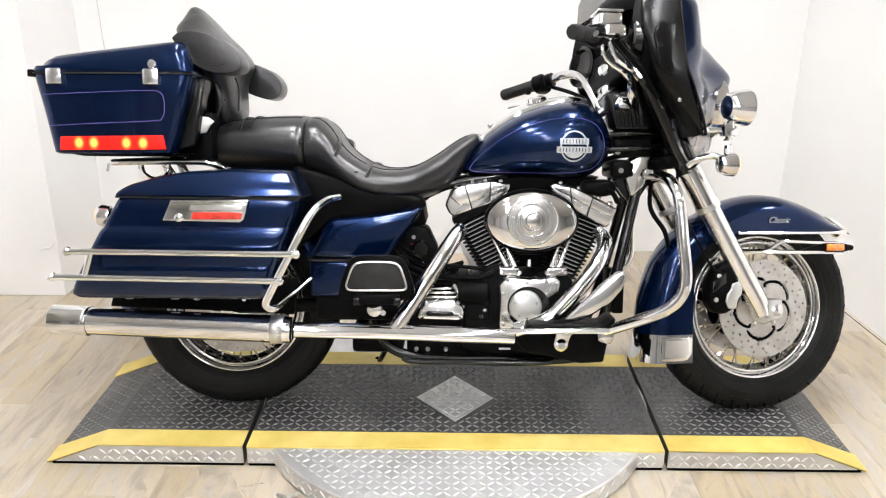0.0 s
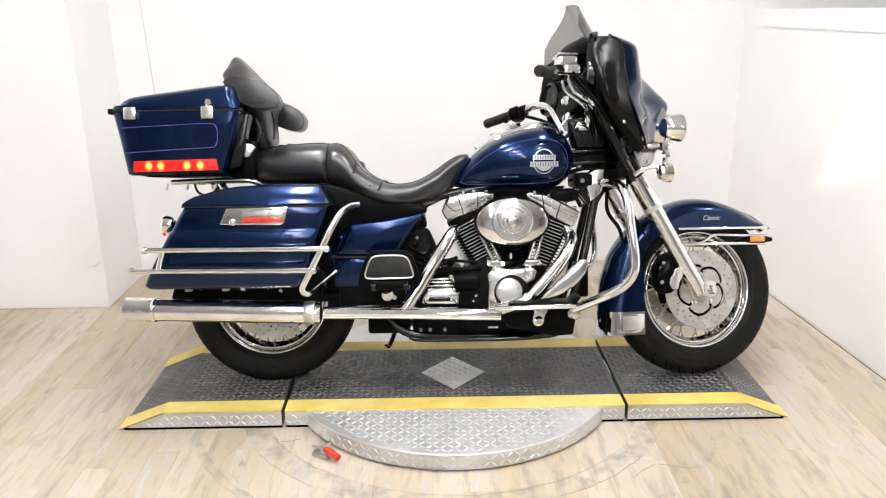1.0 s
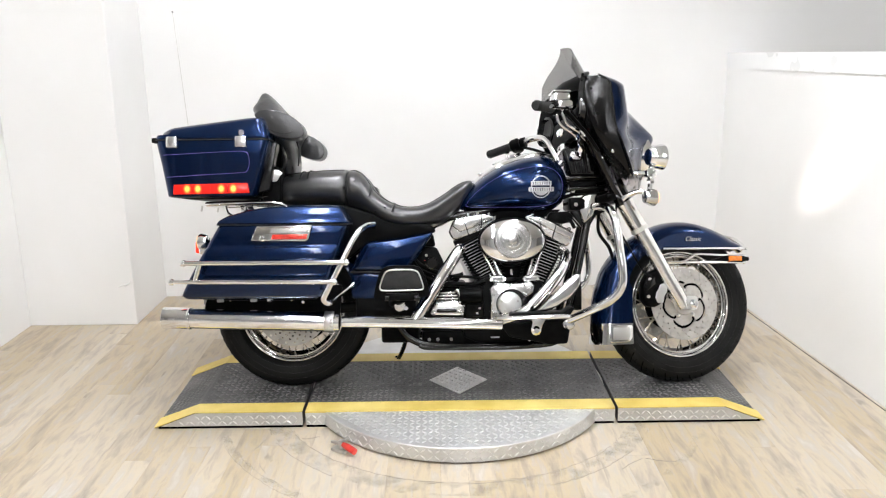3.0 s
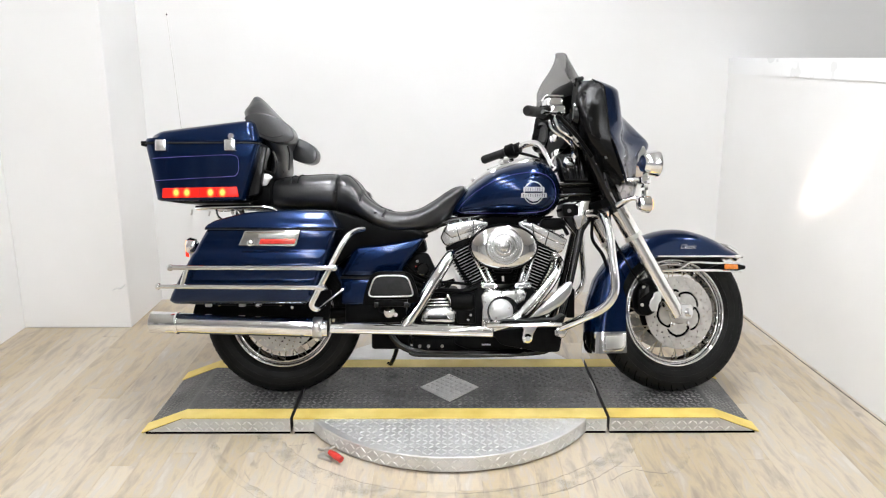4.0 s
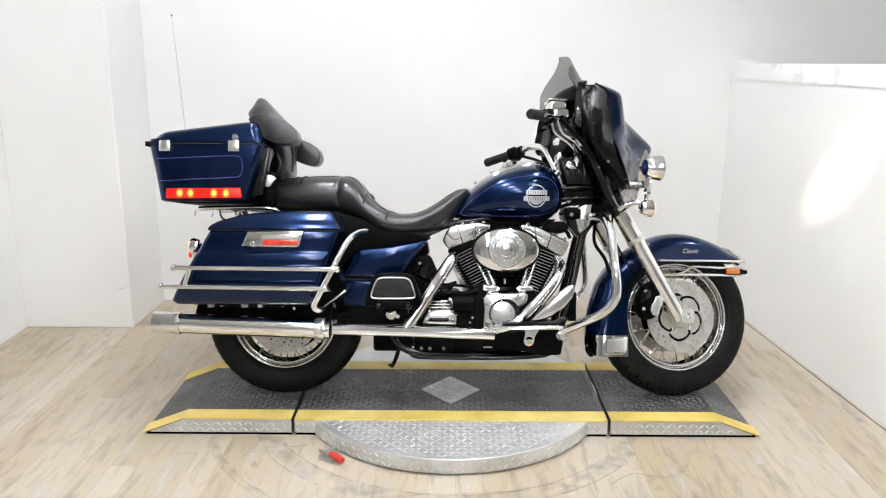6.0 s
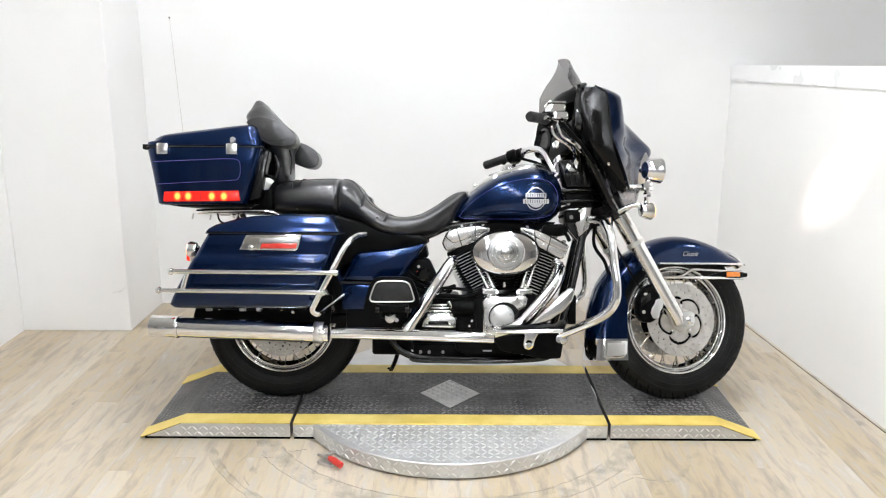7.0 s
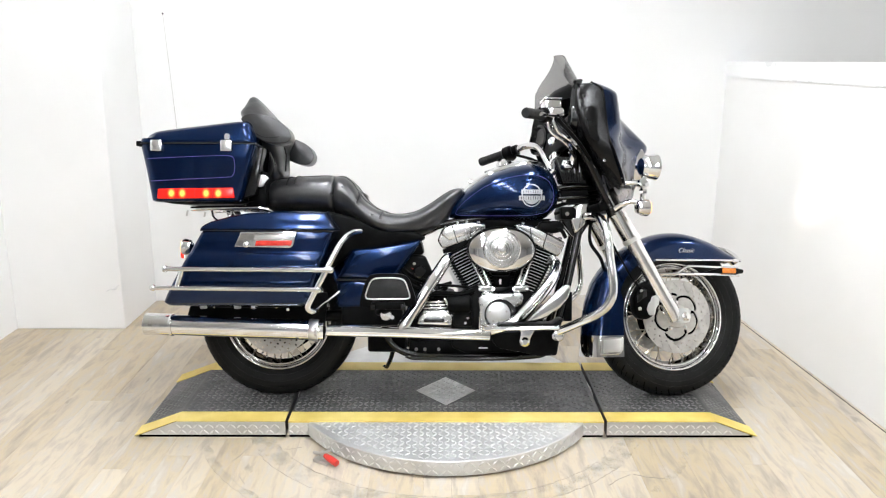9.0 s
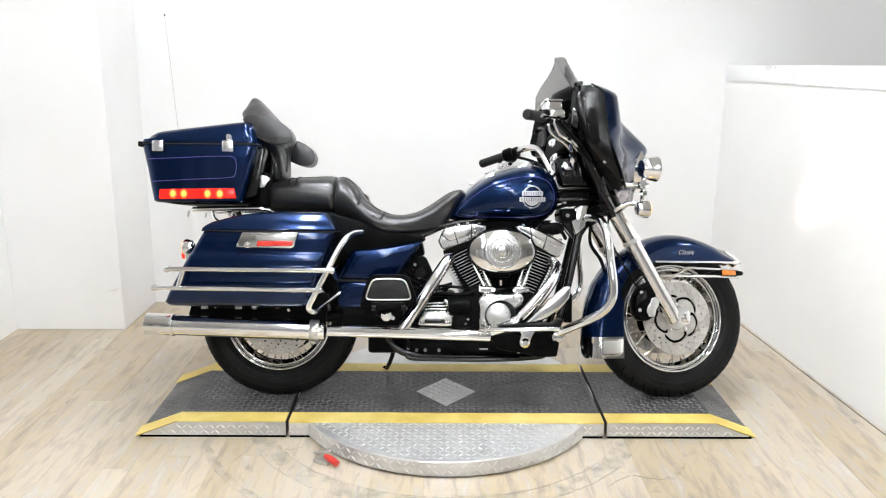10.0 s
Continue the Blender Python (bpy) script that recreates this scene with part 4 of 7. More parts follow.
def fairing():
    rows = []
    for i in range(37):
        k = i / 36
        row = []
        for j in range(61):
            u = -1 + 2 * j / 60
            low = 0.808 + 0.03 * (1 - abs(u))
            z = low + (fairing_top(u) - low) * k
            row.append(Vector((fairing_x(u, z, k), fairing_half(z) * u, z)))
        rows.append(row)
    fa = part("fairing", sheet(rows, 0.004), BLUE, bike, "navy fork-mounted fairing", STEER, angle=60)
    # rounded lip where the shell meets the inner fairing
    for j in (0, 60):
        part("shell_lip", tube([r[j] for r in rows[::2]], 0.0034, 8, 2), INNER, fa)
    # black inner fairing behind the shell
    inner = []
    for i in range(21):
        k = i / 20
        row = []
        for j in range(61):
            u = -1 + 2 * j / 60
            low, w = 0.812, abs(u)
            z = low + (fairing_top(u) - 0.004 - low) * k
            e = smooth_interp(z, FZ, FE) - 0.045 * max(0.0, (k - 0.92) / 0.08) ** 2 - 0.002
            back = smooth_interp(z, FZ, FB)
            xx = interp(w, [0, 0.45, 0.66, 0.80, 0.90, 0.96, 1.0], [e + 0.02, e + 0.01, e * 0.55 + back * 0.45, back, back + 0.010, back * 0.55 + e * 0.45, e])
            row.append(Vector((xx, fairing_half(z) * u * 0.985, z)))
        inner.append(row)
    part("inner_fairing", sheet(inner, 0.004), INNER, fa, "gloss black inner fairing", angle=60)
    # storage pocket lids and trim on the inner fairing
    for s in (-1, 1):
        part("pocket_lid", prism([(0.468, 0.985), (0.452, 1.075), (0.470, 1.11), (0.515, 1.10), (0.520, 0.99), (0.500, 0.965)], s * 0.280, s * 0.289, 0.004), INNER, fa, "gloss black pocket lid")
        part("fairing_screw", bolt_head(0.525, s * 0.287, 0.90, 0.006, 0.004, (0, s, 0)), CHROME, fa)
    for s in (-1, 1):
        sp = part("speaker_pod", lathe([(0.06, 0), (0.068, 0.01), (0.066, 0.03), (0.055, 0.034), (0.05, 0.022), (0.01, 0.018)], (0.462, s * 0.195, 1.075), (-1, s * -0.25, 0.1), 32), BLACK, fa, "black speaker pod")
    for x, y, z, r in ((0.487, -0.07, 1.07, 0.045), (0.487, 0.07, 1.07, 0.045), (0.49, -0.15, 1.12, 0.026), (0.49, 0.15, 1.12, 0.026)):
        part("gauge", lathe([(r, 0), (r * 1.08, 0.006), (r, 0.014), (r * 0.9, 0.011), (0.004, 0.010)], (x, y, z), (-1, 0, 0.25), 28), CHROME, fa, "chrome ringed gauge")
    part("dash_hood", lathe([(0.185, 0), (0.18, 0.03), (0.14, 0.062), (0.06, 0.078), (0.004, 0.08)], (0, 0, 0), (0, 0, 1), 40), SATIN, fa, "black dash hood", Matrix.Translation((0.50, 0, 1.175)) @ Matrix.Diagonal((0.45, 1, 1, 1)), angle=60)
    # windshield
    rows = []
    for i in range(13):
        t = i / 12
        row = []
        for j in range(33):
            u = -1 + 2 * j / 32
            w = abs(u)
            top = 1.390 - 0.105 * w ** 1.75 - 0.02 * max(0.0, (w - 0.8) / 0.2) ** 2
            base = 1.192
            z = base + (top - base) * t
            xb = 0.60 - 0.165 * w ** 1.6
            lean_x = (0.156 - 0.108 * w) * t ** 0.9
            row.append(Vector((xb - lean_x * (top - base) / 0.2, 0.225 * u * (1 - 0.26 * t), z)))
        rows.append(row)
    ws = part("windshield", sheet(rows, 0.004), SMOKE, bike, "short smoked acrylic windshield", STEER, angle=60)
    trim = [(0.545 - 0.115 * abs(u) ** 1.6, 0.250 * u, 1.278 - 0.072 * abs(u) ** 1.5) for u in [-1 + k / 10 for k in range(21)]]
    part("windshield_trim", tube(trim, 0.007, 8, 2), SATIN, ws, "black trim strip")
    # headlight
    hl = part("headlight", lathe([(0.083, -0.05), (0.088, 0.0), (0.092, 0.012), (0.089, 0.022), (0.082, 0.025)], (0.775, 0, 0.935), (1, 0, 0.0), 40), CHROME, bike, "chrome headlight with a lit lens", STEER)
    part("headlight_lens", lathe([(0.08, 0.0), (0.068, 0.010), (0.04, 0.016), (0.005, 0.018)], (0.800, 0, 0.935), (1, 0, 0), 40), LAMPLIT, hl, "lit headlight lens")
    # polished skirt under the nose
    rows = []
    for z, xb, xf in ((0.868, 0.575, 0.775), (0.835, 0.580, 0.778), (0.805, 0.590, 0.768), (0.780, 0.602, 0.752), (0.755, 0.618, 0.720), (0.742, 0.628, 0.690)):
        rows.append([Vector((xf + (xb - xf) * abs(u) ** 2.0, 0.155 * math.copysign(abs(u) ** 0.8, u), z)) for u in [-1 + k / 12 for k in range(25)]])
    part("nose_skirt", sheet(rows, 0.003), SKIRT, fa, "grey metallic skirt under the nose", angle=60)
    # passing lamps and turn signals on a chrome bar
    bar = part("lamp_bar", tube([(0.715, -0.215, 0.845), (0.735, -0.13, 0.838), (0.76, -0.05, 0.835), (0.76, 0.05, 0.835), (0.735, 0.13, 0.838), (0.715, 0.215, 0.845)], 0.011, 12, 5, flat=0.6), CHROME, bike, "chrome lamp bar", STEER)
    for s in (-1, 1):
        y = s * 0.205
        pl = part("passing_lamp", lathe([(0.010, -0.058), (0.032, -0.050), (0.046, -0.026), (0.049, 0.0), (0.052, 0.004), (0.052, 0.012), (0.047, 0.016)], (0.765, y, 0.898), (1, 0, 0), 32), CHROME, bar, "chrome auxiliary lamp")
        part("lamp_lens", lathe([(0.047, 0.012), (0.034, 0.021), (0.005, 0.024)], (0.765, y, 0.898), (1, 0, 0), 32), GLASSWHITE, bar, "clear lamp lens")
        part("lamp_stem", tube([(0.728, y, 0.858), (0.722, y, 0.80), (0.718, y, 0.760)], 0.011, 12, 4), CHROME, bar)
        part("stem_nut", lathe([(0.015, 0), (0.016, 0.004), (0.016, 0.016), (0.012, 0.02)], (0.722, y, 0.79), (0, 0, 1), 6), CHROME, bar)
        part("stem_block", boxm((0.700, y - 0.016, 0.815), (0.742, y + 0.016, 0.845), 0.006), CHROME, bar)
        part("turn_signal", lathe([(0.009, -0.040), (0.023, -0.034), (0.032, -0.014), (0.034, 0.008), (0.031, 0.012)], (0.724, y * 1.03, 0.736), (1, 0, 0), 28), CHROME, bar, "chrome bullet turn signal")
        part("signal_lens", lathe([(0.031, 0.008), (0.025, 0.018), (0.004, 0.023)], (0.724, y * 1.03, 0.736), (1, 0, 0), 28), AMBERLIT, bar, "lit amber lens")
        part("bar_bracket", tube([(0.610, s * 0.15, 0.832), (0.66, s * 0.18, 0.834), (0.715, s * 0.20, 0.834)], [0.009, 0.010, 0.009], 10, 4), CHROME, bar)
        part("signal_arm", tube([(0.625, s * 0.15, 0.735), (0.645, s * 0.165, 0.752), (0.68, s * 0.185, 0.762), (0.71, s * 0.205, 0.752)], 0.0095, 10, 4), CHROME, bar)


LAMPLIT = glow("lit_headlight", (1.0, 0.95, 0.86), 12.0)
GLASSWHITE = surf("clear_lens", (0.7, 0.7, 0.7), (0.8, 0.8, 0.8), 120.0, rough=0.1, metal=0.6)
fairing()

lamp = bpy.data.lights.new("headlight_beam", "SPOT")
lamp.energy, lamp.spot_size, lamp.spot_blend, lamp.shadow_soft_size, lamp.color = HEADLIGHT_POWER, radians(30), 1.0, 0.05, (1.0, 0.80, 0.68)
beam = new("headlight_beam", lamp)
beam.matrix_world = BIKE @ STEER @ look((0.90, 0, 0.945), (1.8, -0.045, 0.905), 22) @ Matrix.Diagonal((1.8, 0.7, 1.0, 1.0))


# -- handlebar --
HANDLE = STEER @ Matrix.Translation((0.46, 0, 0.95)) @ pose(0, 0, 0, -3.2, 0, -2.8) @ Matrix.Translation((-0.46, 0, -0.95))


def handlebar():
    hb = part("handlebar", tube([(0.478, -0.085, 0.905), (0.480, -0.10, 0.945), (0.455, -0.16, 1.000), (0.405, -0.23, 1.036), (0.325, -0.285, 1.046), (0.205, -0.40, 1.02)], 0.0135, 14, 7), CHROME, bike, "chrome handlebar", HANDLE)
    part("bar_half", tube([(0.46, 0.085, 0.905), (0.447, 0.10, 0.96), (0.422, 0.17, 1.052), (0.388, 0.24, 1.075), (0.342, 0.285, 1.064), (0.222, 0.40, 1.040)], 0.0145, 14, 7), CHROME, hb)
    part("bar_clamp", boxm((0.44, -0.10, 0.895), (0.49, 0.10, 0.935), 0.012), CHROME, hb, "chrome bar clamp")
    for s in (-1, 1):
        f = lambda p: (p[0], s * p[1], p[2])
        e, i = (Vector((0.205, 0.40, 1.02)), Vector((0.325, 0.285, 1.046))) if s < 0 else (Vector((0.222, 0.40, 1.040)), Vector((0.342, 0.285, 1.064)))
        d = (e - i).normalized()
        g = part("grip", tube([f(e + d * 0.004), f(e - d * 0.004), f(e - d * 0.03), f(e - d * 0.11), f(e - d * 0.118)], [0.016, 0.0195, 0.0185, 0.019, 0.021], 16, 1), GRIP, hb, "black rubber grip")
        for k in range(5):
            part("grip_ring", tube([f(e - d * (0.016 + 0.021 * k)), f(e - d * (0.019 + 0.021 * k))], 0.0194, 14, 1), GRIP, hb)
        part("switch_housing", tube([f(e - d * 0.118), f(e - d * 0.126), f(e - d * 0.158), f(e - d * 0.166)], [0.020, 0.029, 0.029, 0.020], 12, 1), SATIN, hb, "black switch housing")
        part("housing_clamp", tube([f(e - d * 0.172), f(e - d * 0.192)], 0.023, 12, 1), SATIN, hb)
        part("housing_screw", lathe([(0.004, 0), (0.004, 0.003)], f(e - d * 0.14 + Vector((0, 0, 0.029))), (0, 0, 1), 8), CHROME, hb)
        if s < 0:
            part("reservoir", boxm((0.30, -0.33, 1.062), (0.365, -0.27, 1.098), 0.008), CHROME, hb, "chrome brake reservoir")
            part("reservoir_lid", boxm((0.298, -0.332, 1.098), (0.367, -0.268, 1.106), 0.003), CHROME, hb)
            part("lever_perch", boxm((0.31, -0.345, 1.03), (0.37, -0.285, 1.064), 0.010), CHROME, hb)
        else:
            part("clutch_perch", boxm((0.315, 0.28, 1.03), (0.36, 0.335, 1.075), 0.010), SATIN, hb)
        part("lever", tube([f((0.355, 0.30, 1.045)), f((0.34, 0.35, 1.03)), f((0.285, 0.405, 1.012)), f((0.25, 0.44, 1.005))], [0.008, 0.008, 0.007, 0.009], 10, 6, flat=0.7), CHROME, hb, "chrome hand lever")
        part("switch_button", boxm((0.285, s * 0.335 - 0.012, 1.03), (0.30, s * 0.335 + 0.012, 1.05), 0.003), SATIN, hb)
    part("cable", tube([(0.36, -0.285, 1.05), (0.41, -0.22, 1.03), (0.47, -0.14, 0.97), (0.50, -0.07, 0.90), (0.49, -0.04, 0.82)], 0.0065, 8, 6), SATIN, hb)
    part("cable", tube([(0.35, 0.29, 1.05), (0.42, 0.20, 1.00), (0.48, 0.10, 0.92), (0.48, 0.05, 0.82)], 0.0065, 8, 6), SATIN, hb)
    part("brake_line", tube([(0.335, -0.30, 1.03), (0.36, -0.29, 0.985), (0.42, -0.25, 0.965), (0.49, -0.16, 0.95)], 0.006, 8, 6), CHROME, hb, "chrome brake line")
    part("brake_line", tube([(0.31, -0.31, 1.03), (0.325, -0.305, 0.98), (0.39, -0.27, 0.95), (0.47, -0.16, 0.92)], 0.006, 8, 6), CHROME, hb, "chrome brake line")
    part("dash_panel", prism([(0.435, 0.985), (0.448, 1.095), (0.470, 1.105), (0.475, 0.985)], -0.16, 0.16, 0.008), SATIN, hb, "black instrument panel")
    part("ignition_plate", boxm((0.425, -0.035, 0.945), (0.47, 0.035, 0.982), 0.006), SATINCHROME, hb, "chrome ignition plate")
    part("throttle_cable", tube([(0.335, -0.300, 1.050), (0.385, -0.275, 1.010), (0.445, -0.245, 0.965), (0.505, -0.20, 0.925)], 0.0105, 10, 6), BLACK, hb, "black throttle cable")
    part("throttle_cable", tube([(0.325, -0.310, 1.060), (0.395, -0.285, 1.000), (0.455, -0.255, 0.950), (0.51, -0.21, 0.905)], 0.0075, 10, 6), SATIN, hb)
    ga = part("clock", lathe([(0.017, 0), (0.019, 0.004), (0.017, 0.009), (0.014, 0.007)], (0.405, -0.085, 1.008), (-0.75, -0.55, 0.35), 24), CHROME, hb, "small clock with a brass face")
    part("clock_face", lathe([(0.0145, 0.005), (0.004, 0.006)], (0.405, -0.085, 1.008), (-0.75, -0.55, 0.35), 24), BRASS, ga, "brass face")
    # Pale rectangle put here for a reflection in a tilted instrument.
    sw = part("switch_plate", boxm((-0.022, -0.016, -0.004), (0.022, 0.016, 0.004), 0.003), SATIN, hb, "black framed plate carrying a painted reflection", HANDLE @ pose(0.448, -0.105, 0.998, 62, 0, -38))
    part("plate_face", boxm((-0.017, -0.011, 0.003), (0.017, 0.011, 0.0055), 0.001), SILVER, sw, "pale face standing in for an instrument's reflection")
    part("mirror_stem", tube([(0.44, -0.262, 0.945), (0.40, -0.25, 1.02)], 0.007, 8, 1), CHROME, hb)


handlebar()


# -- fuel tank --
TX = [0.0, 0.03, 0.08, 0.14, 0.20, 0.29, 0.36, 0.41, 0.44, 0.455]
TT = [0.738, 0.775, 0.832, 0.878, 0.910, 0.936, 0.940, 0.920, 0.878, 0.825]
TB = [0.722, 0.716, 0.712, 0.710, 0.708, 0.705, 0.706, 0.722, 0.752, 0.79]
TW = [0.045, 0.075, 0.108, 0.132, 0.147, 0.160, 0.160, 0.150, 0.125, 0.085]
TN = 2.5


def tank_at(x):
    zt, zb, w = (smooth_interp(x, TX, k) for k in (TT, TB, TW))
    return (zt + zb) / 2, (zt - zb) / 2, w


def tank_y(x, z):
    zm, zh, w = tank_at(x)
    k = min(0.999, abs(z - zm) / zh)
    return w * (1 - k ** TN) ** (1 / TN)


def on_tank(x, z, out, s=-1):
    return (x, s * (tank_y(x, z) + out), z)


def fuel_tank():
    loops = []
    for i in range(41):
        t = i / 40
        x = TX[-1] * (0.5 - 0.5 * math.cos(math.pi * t)) * 0.55 + TX[-1] * t * 0.45
        zm, zh, w = tank_at(x)
        loops.append(superring(0, zm, w, zh, TN, x, 40))
    tk = part("fuel_tank", rings(bmesh.new(), loops), BLUE, bike, "navy teardrop fuel tank with pinstripe and emblem", angle=60)
    # violet pinstripe
    for s in (-1, 1):
        path = [(0.035, 0.736), (0.055, 0.765), (0.10, 0.806), (0.17, 0.850), (0.25, 0.878), (0.33, 0.888), (0.385, 0.876), (0.415, 0.845), (0.425, 0.80), (0.41, 0.757), (0.38, 0.736), (0.30, 0.727), (0.15, 0.727), (0.06, 0.728), (0.035, 0.736)]
        line = [on_tank(p[0], p[2], 0.0006, s) for p in spline([(x, 0, z) for x, z in path], 5)]
        part("pinstripe", tube(line, 0.0006, 5, 1), PURPLE, tk, "violet pinstripe")
        # emblem: a ring with two plain lettering bars across it
        ring = [on_tank(0.335 + 0.038 * math.cos(a), 0.806 + 0.043 * math.sin(a), 0.001, s) for a in [2 * math.pi * k / 40 for k in range(41)]]
        em = part("emblem", tube(ring, 0.0032, 6, 1, flat=0.6), SILVER, tk, "silver ring emblem with two plain bars")
        for z0, z1, x0, x1, mt in ((0.811, 0.829, 0.294, 0.377, SILVER), (0.787, 0.805, 0.285, 0.387, SILVER)):
            rows = [[Vector(on_tank(x0 + (x1 - x0) * i / 16, z0 + (z1 - z0) * j / 4, 0.0022, s)) for i in range(17)] for j in range(5)]
            part("emblem_bar", sheet(rows, 0.0012), mt, tk)
            n = 9 if z0 > 0.8 else 11
            for k in range(1, n):
                x = x0 + (x1 - x0) * k / n
                part("bar_notch", tube([on_tank(x, z0 + 0.003, 0.0034, s), on_tank(x, z1 - 0.003, 0.0034, s)], 0.0011, 5, 1), BLUE, tk)
        rows = [[Vector(on_tank(0.335 + r * math.cos(a), 0.806 + r * 1.05 * math.sin(a), 0.0015, s)) for r in (0.012, 0.022, 0.033)] for a in [math.pi * 1.12 + math.pi * 0.76 * k / 12 for k in range(13)]]
        part("emblem_fan", sheet(rows, 0.0008), SILVER, tk)
    # chrome console with cap along the top
    rows = []
    for i in range(17):
        x = 0.055 + 0.335 * i / 16
        zt = smooth_interp(x, TX, TT)
        w = 0.022 + 0.032 * math.sin(math.pi * (0.15 + 0.7 * i / 16))
        rows.append([Vector((x, w * math.cos(a), zt - 0.008 + 0.024 * math.sin(a) ** 0.8)) for a in [math.pi * k / 12 for k in range(13)]])
    con = part("tank_console", sheet(rows, 0.003), CHROME, tk, "chrome tank console")
    part("fuel_cap", lathe([(0.03, 0), (0.034, 0.006), (0.032, 0.014), (0.012, 0.02)], (0.24, 0, 0.935), (-0.2, 0, 1), 28), CHROME, tk)
    part("console_door", boxm((0.09, -0.02, 0.862), (0.15, 0.02, 0.872), 0.003), CHROME, tk)
    part("seat_strap_bolt", lathe([(0.012, 0), (0.014, 0.004), (0.01, 0.01)], (0.065, 0, 0.83), (-0.4, 0, 1), 16), CHROME, tk)


fuel_tank()


# -- seat --
SX = [-0.738, -0.72, -0.69, -0.62, -0.54, -0.47, -0.445, -0.41, -0.375, -0.335, -0.28, -0.21, -0.13, -0.06, -0.01, 0.03, 0.06, 0.068]
ST = [0.80, 0.850, 0.872, 0.884, 0.890, 0.892, 0.889, 0.889, 0.862, 0.802, 0.758, 0.735, 0.744, 0.782, 0.818, 0.838, 0.842, 0.828]
SB = [0.765, 0.742, 0.732, 0.726, 0.724, 0.718, 0.712, 0.702, 0.688, 0.672, 0.652, 0.640, 0.637, 0.655, 0.690, 0.745, 0.795, 0.815]
SW = [0.105, 0.138, 0.155, 0.165, 0.170, 0.172, 0.172, 0.175, 0.182, 0.190, 0.196, 0.192, 0.170, 0.135, 0.105, 0.08, 0.06, 0.045]


def seat_ring(x, inset=0.0):
    zt, zb, w = (smooth_interp(x, SX, k) for k in (ST, SB, SW))
    out = []
    n = 2.5
    dish = 0.028 * math.exp(-((x + 0.2) / 0.16) ** 2)
    for k in range(40):
        a = 2 * math.pi * k / 40
        c, s = math.cos(a), math.sin(a)
        y = (w - inset) * math.copysign(abs(c) ** (2 / n), c)
        z = (zt + zb) / 2 + ((zt - zb) / 2 - inset) * math.copysign(abs(s) ** (2 / n), s)
        if s > 0:
            z += dish * ((y / w) ** 2 - 0.25) * s
        out.append(Vector((x, y, z)))
    return out


def seat():
    xs = [SX[0], -0.732, -0.72, -0.705] + [-0.69 + 0.24 * k / 12 for k in range(13)]
    loops = [seat_ring(x) for x in xs] + [seat_ring(-0.446, 0.008), seat_ring(-0.444, 0.02)]
    st = part("seat", rings(bmesh.new(), loops), LEATHER, bike, "black vinyl two-up seat with stitched seams", angle=70)
    xs = [-0.44 + 0.50 * k / 30 for k in range(31)] + [0.064, 0.068]
    loops = [seat_ring(-0.447, 0.02), seat_ring(-0.445, 0.006)] + [seat_ring(x) for x in xs]
    part("rider_pad", rings(bmesh.new(), loops), LEATHER, st, "scooped black rider pad", angle=70)
    for s in (-1, 1):
        idx = 7 if s > 0 else 13
        a = [seat_ring(x)[idx] + Vector((0, 0, 0.0005)) for x in [-0.43 + 0.46 * k / 24 for k in range(25)]]
        part("seam", tube(a, 0.0022, 6, 1), SEAM, st)
        a = [seat_ring(x)[idx] for x in [-0.71 + 0.25 * k / 12 for k in range(13)]]
        part("seam", tube(a, 0.0022, 6, 1), SEAM, st)
        for x in (-0.352, -0.262):
            r = seat_ring(x)
            ks = range(1, 10) if s > 0 else range(19, 10, -1)
            line = [r[k] + Vector((0.010 * math.sin(0.5 * i), s * 0.0005, 0.0005)) for i, k in enumerate(ks)]
            part("cross_seam", tube(line, 0.0045, 8, 3), LEATHER, st)
            part("stitching", tube([p + Vector((0.007, s * 0.0012, 0.0006)) for p in line], 0.0011, 5, 3), THREAD, st)
    for x in (-0.63, -0.60):
        r = seat_ring(x)
        part("grab_strap", tube([r[k] + Vector((0, 0, 0.001)) for k in range(3, 18)], 0.003, 6, 2), SEAM, st)


seat()


# -- luggage trunk and passenger backrest --
def plan_ring(x0, x1, hw, z, cut_f, cut_r, slope=0.0, n=5):
    """A rounded rectangle in plan, with its own corner radii front and rear; slope tips it lengthwise."""
    xm = (x0 + x1) / 2
    out = []
    for cx, cy, r, a0 in ((x1, hw, cut_f, 0), (x0, hw, cut_r, 90), (x0, -hw, cut_r, 180), (x1, -hw, cut_f, 270)):
        sx, sy = (1 if cx > xm else -1), (1 if cy > 0 else -1)
        for k in range(n + 1):
            a = radians(a0 + 90 * k / n)
            x, y = cx - sx * r + r * math.cos(a), cy - sy * r * 1.0 + r * math.sin(a)
            out.append(Vector((x, y, z + slope * (x - xm))))
    return out


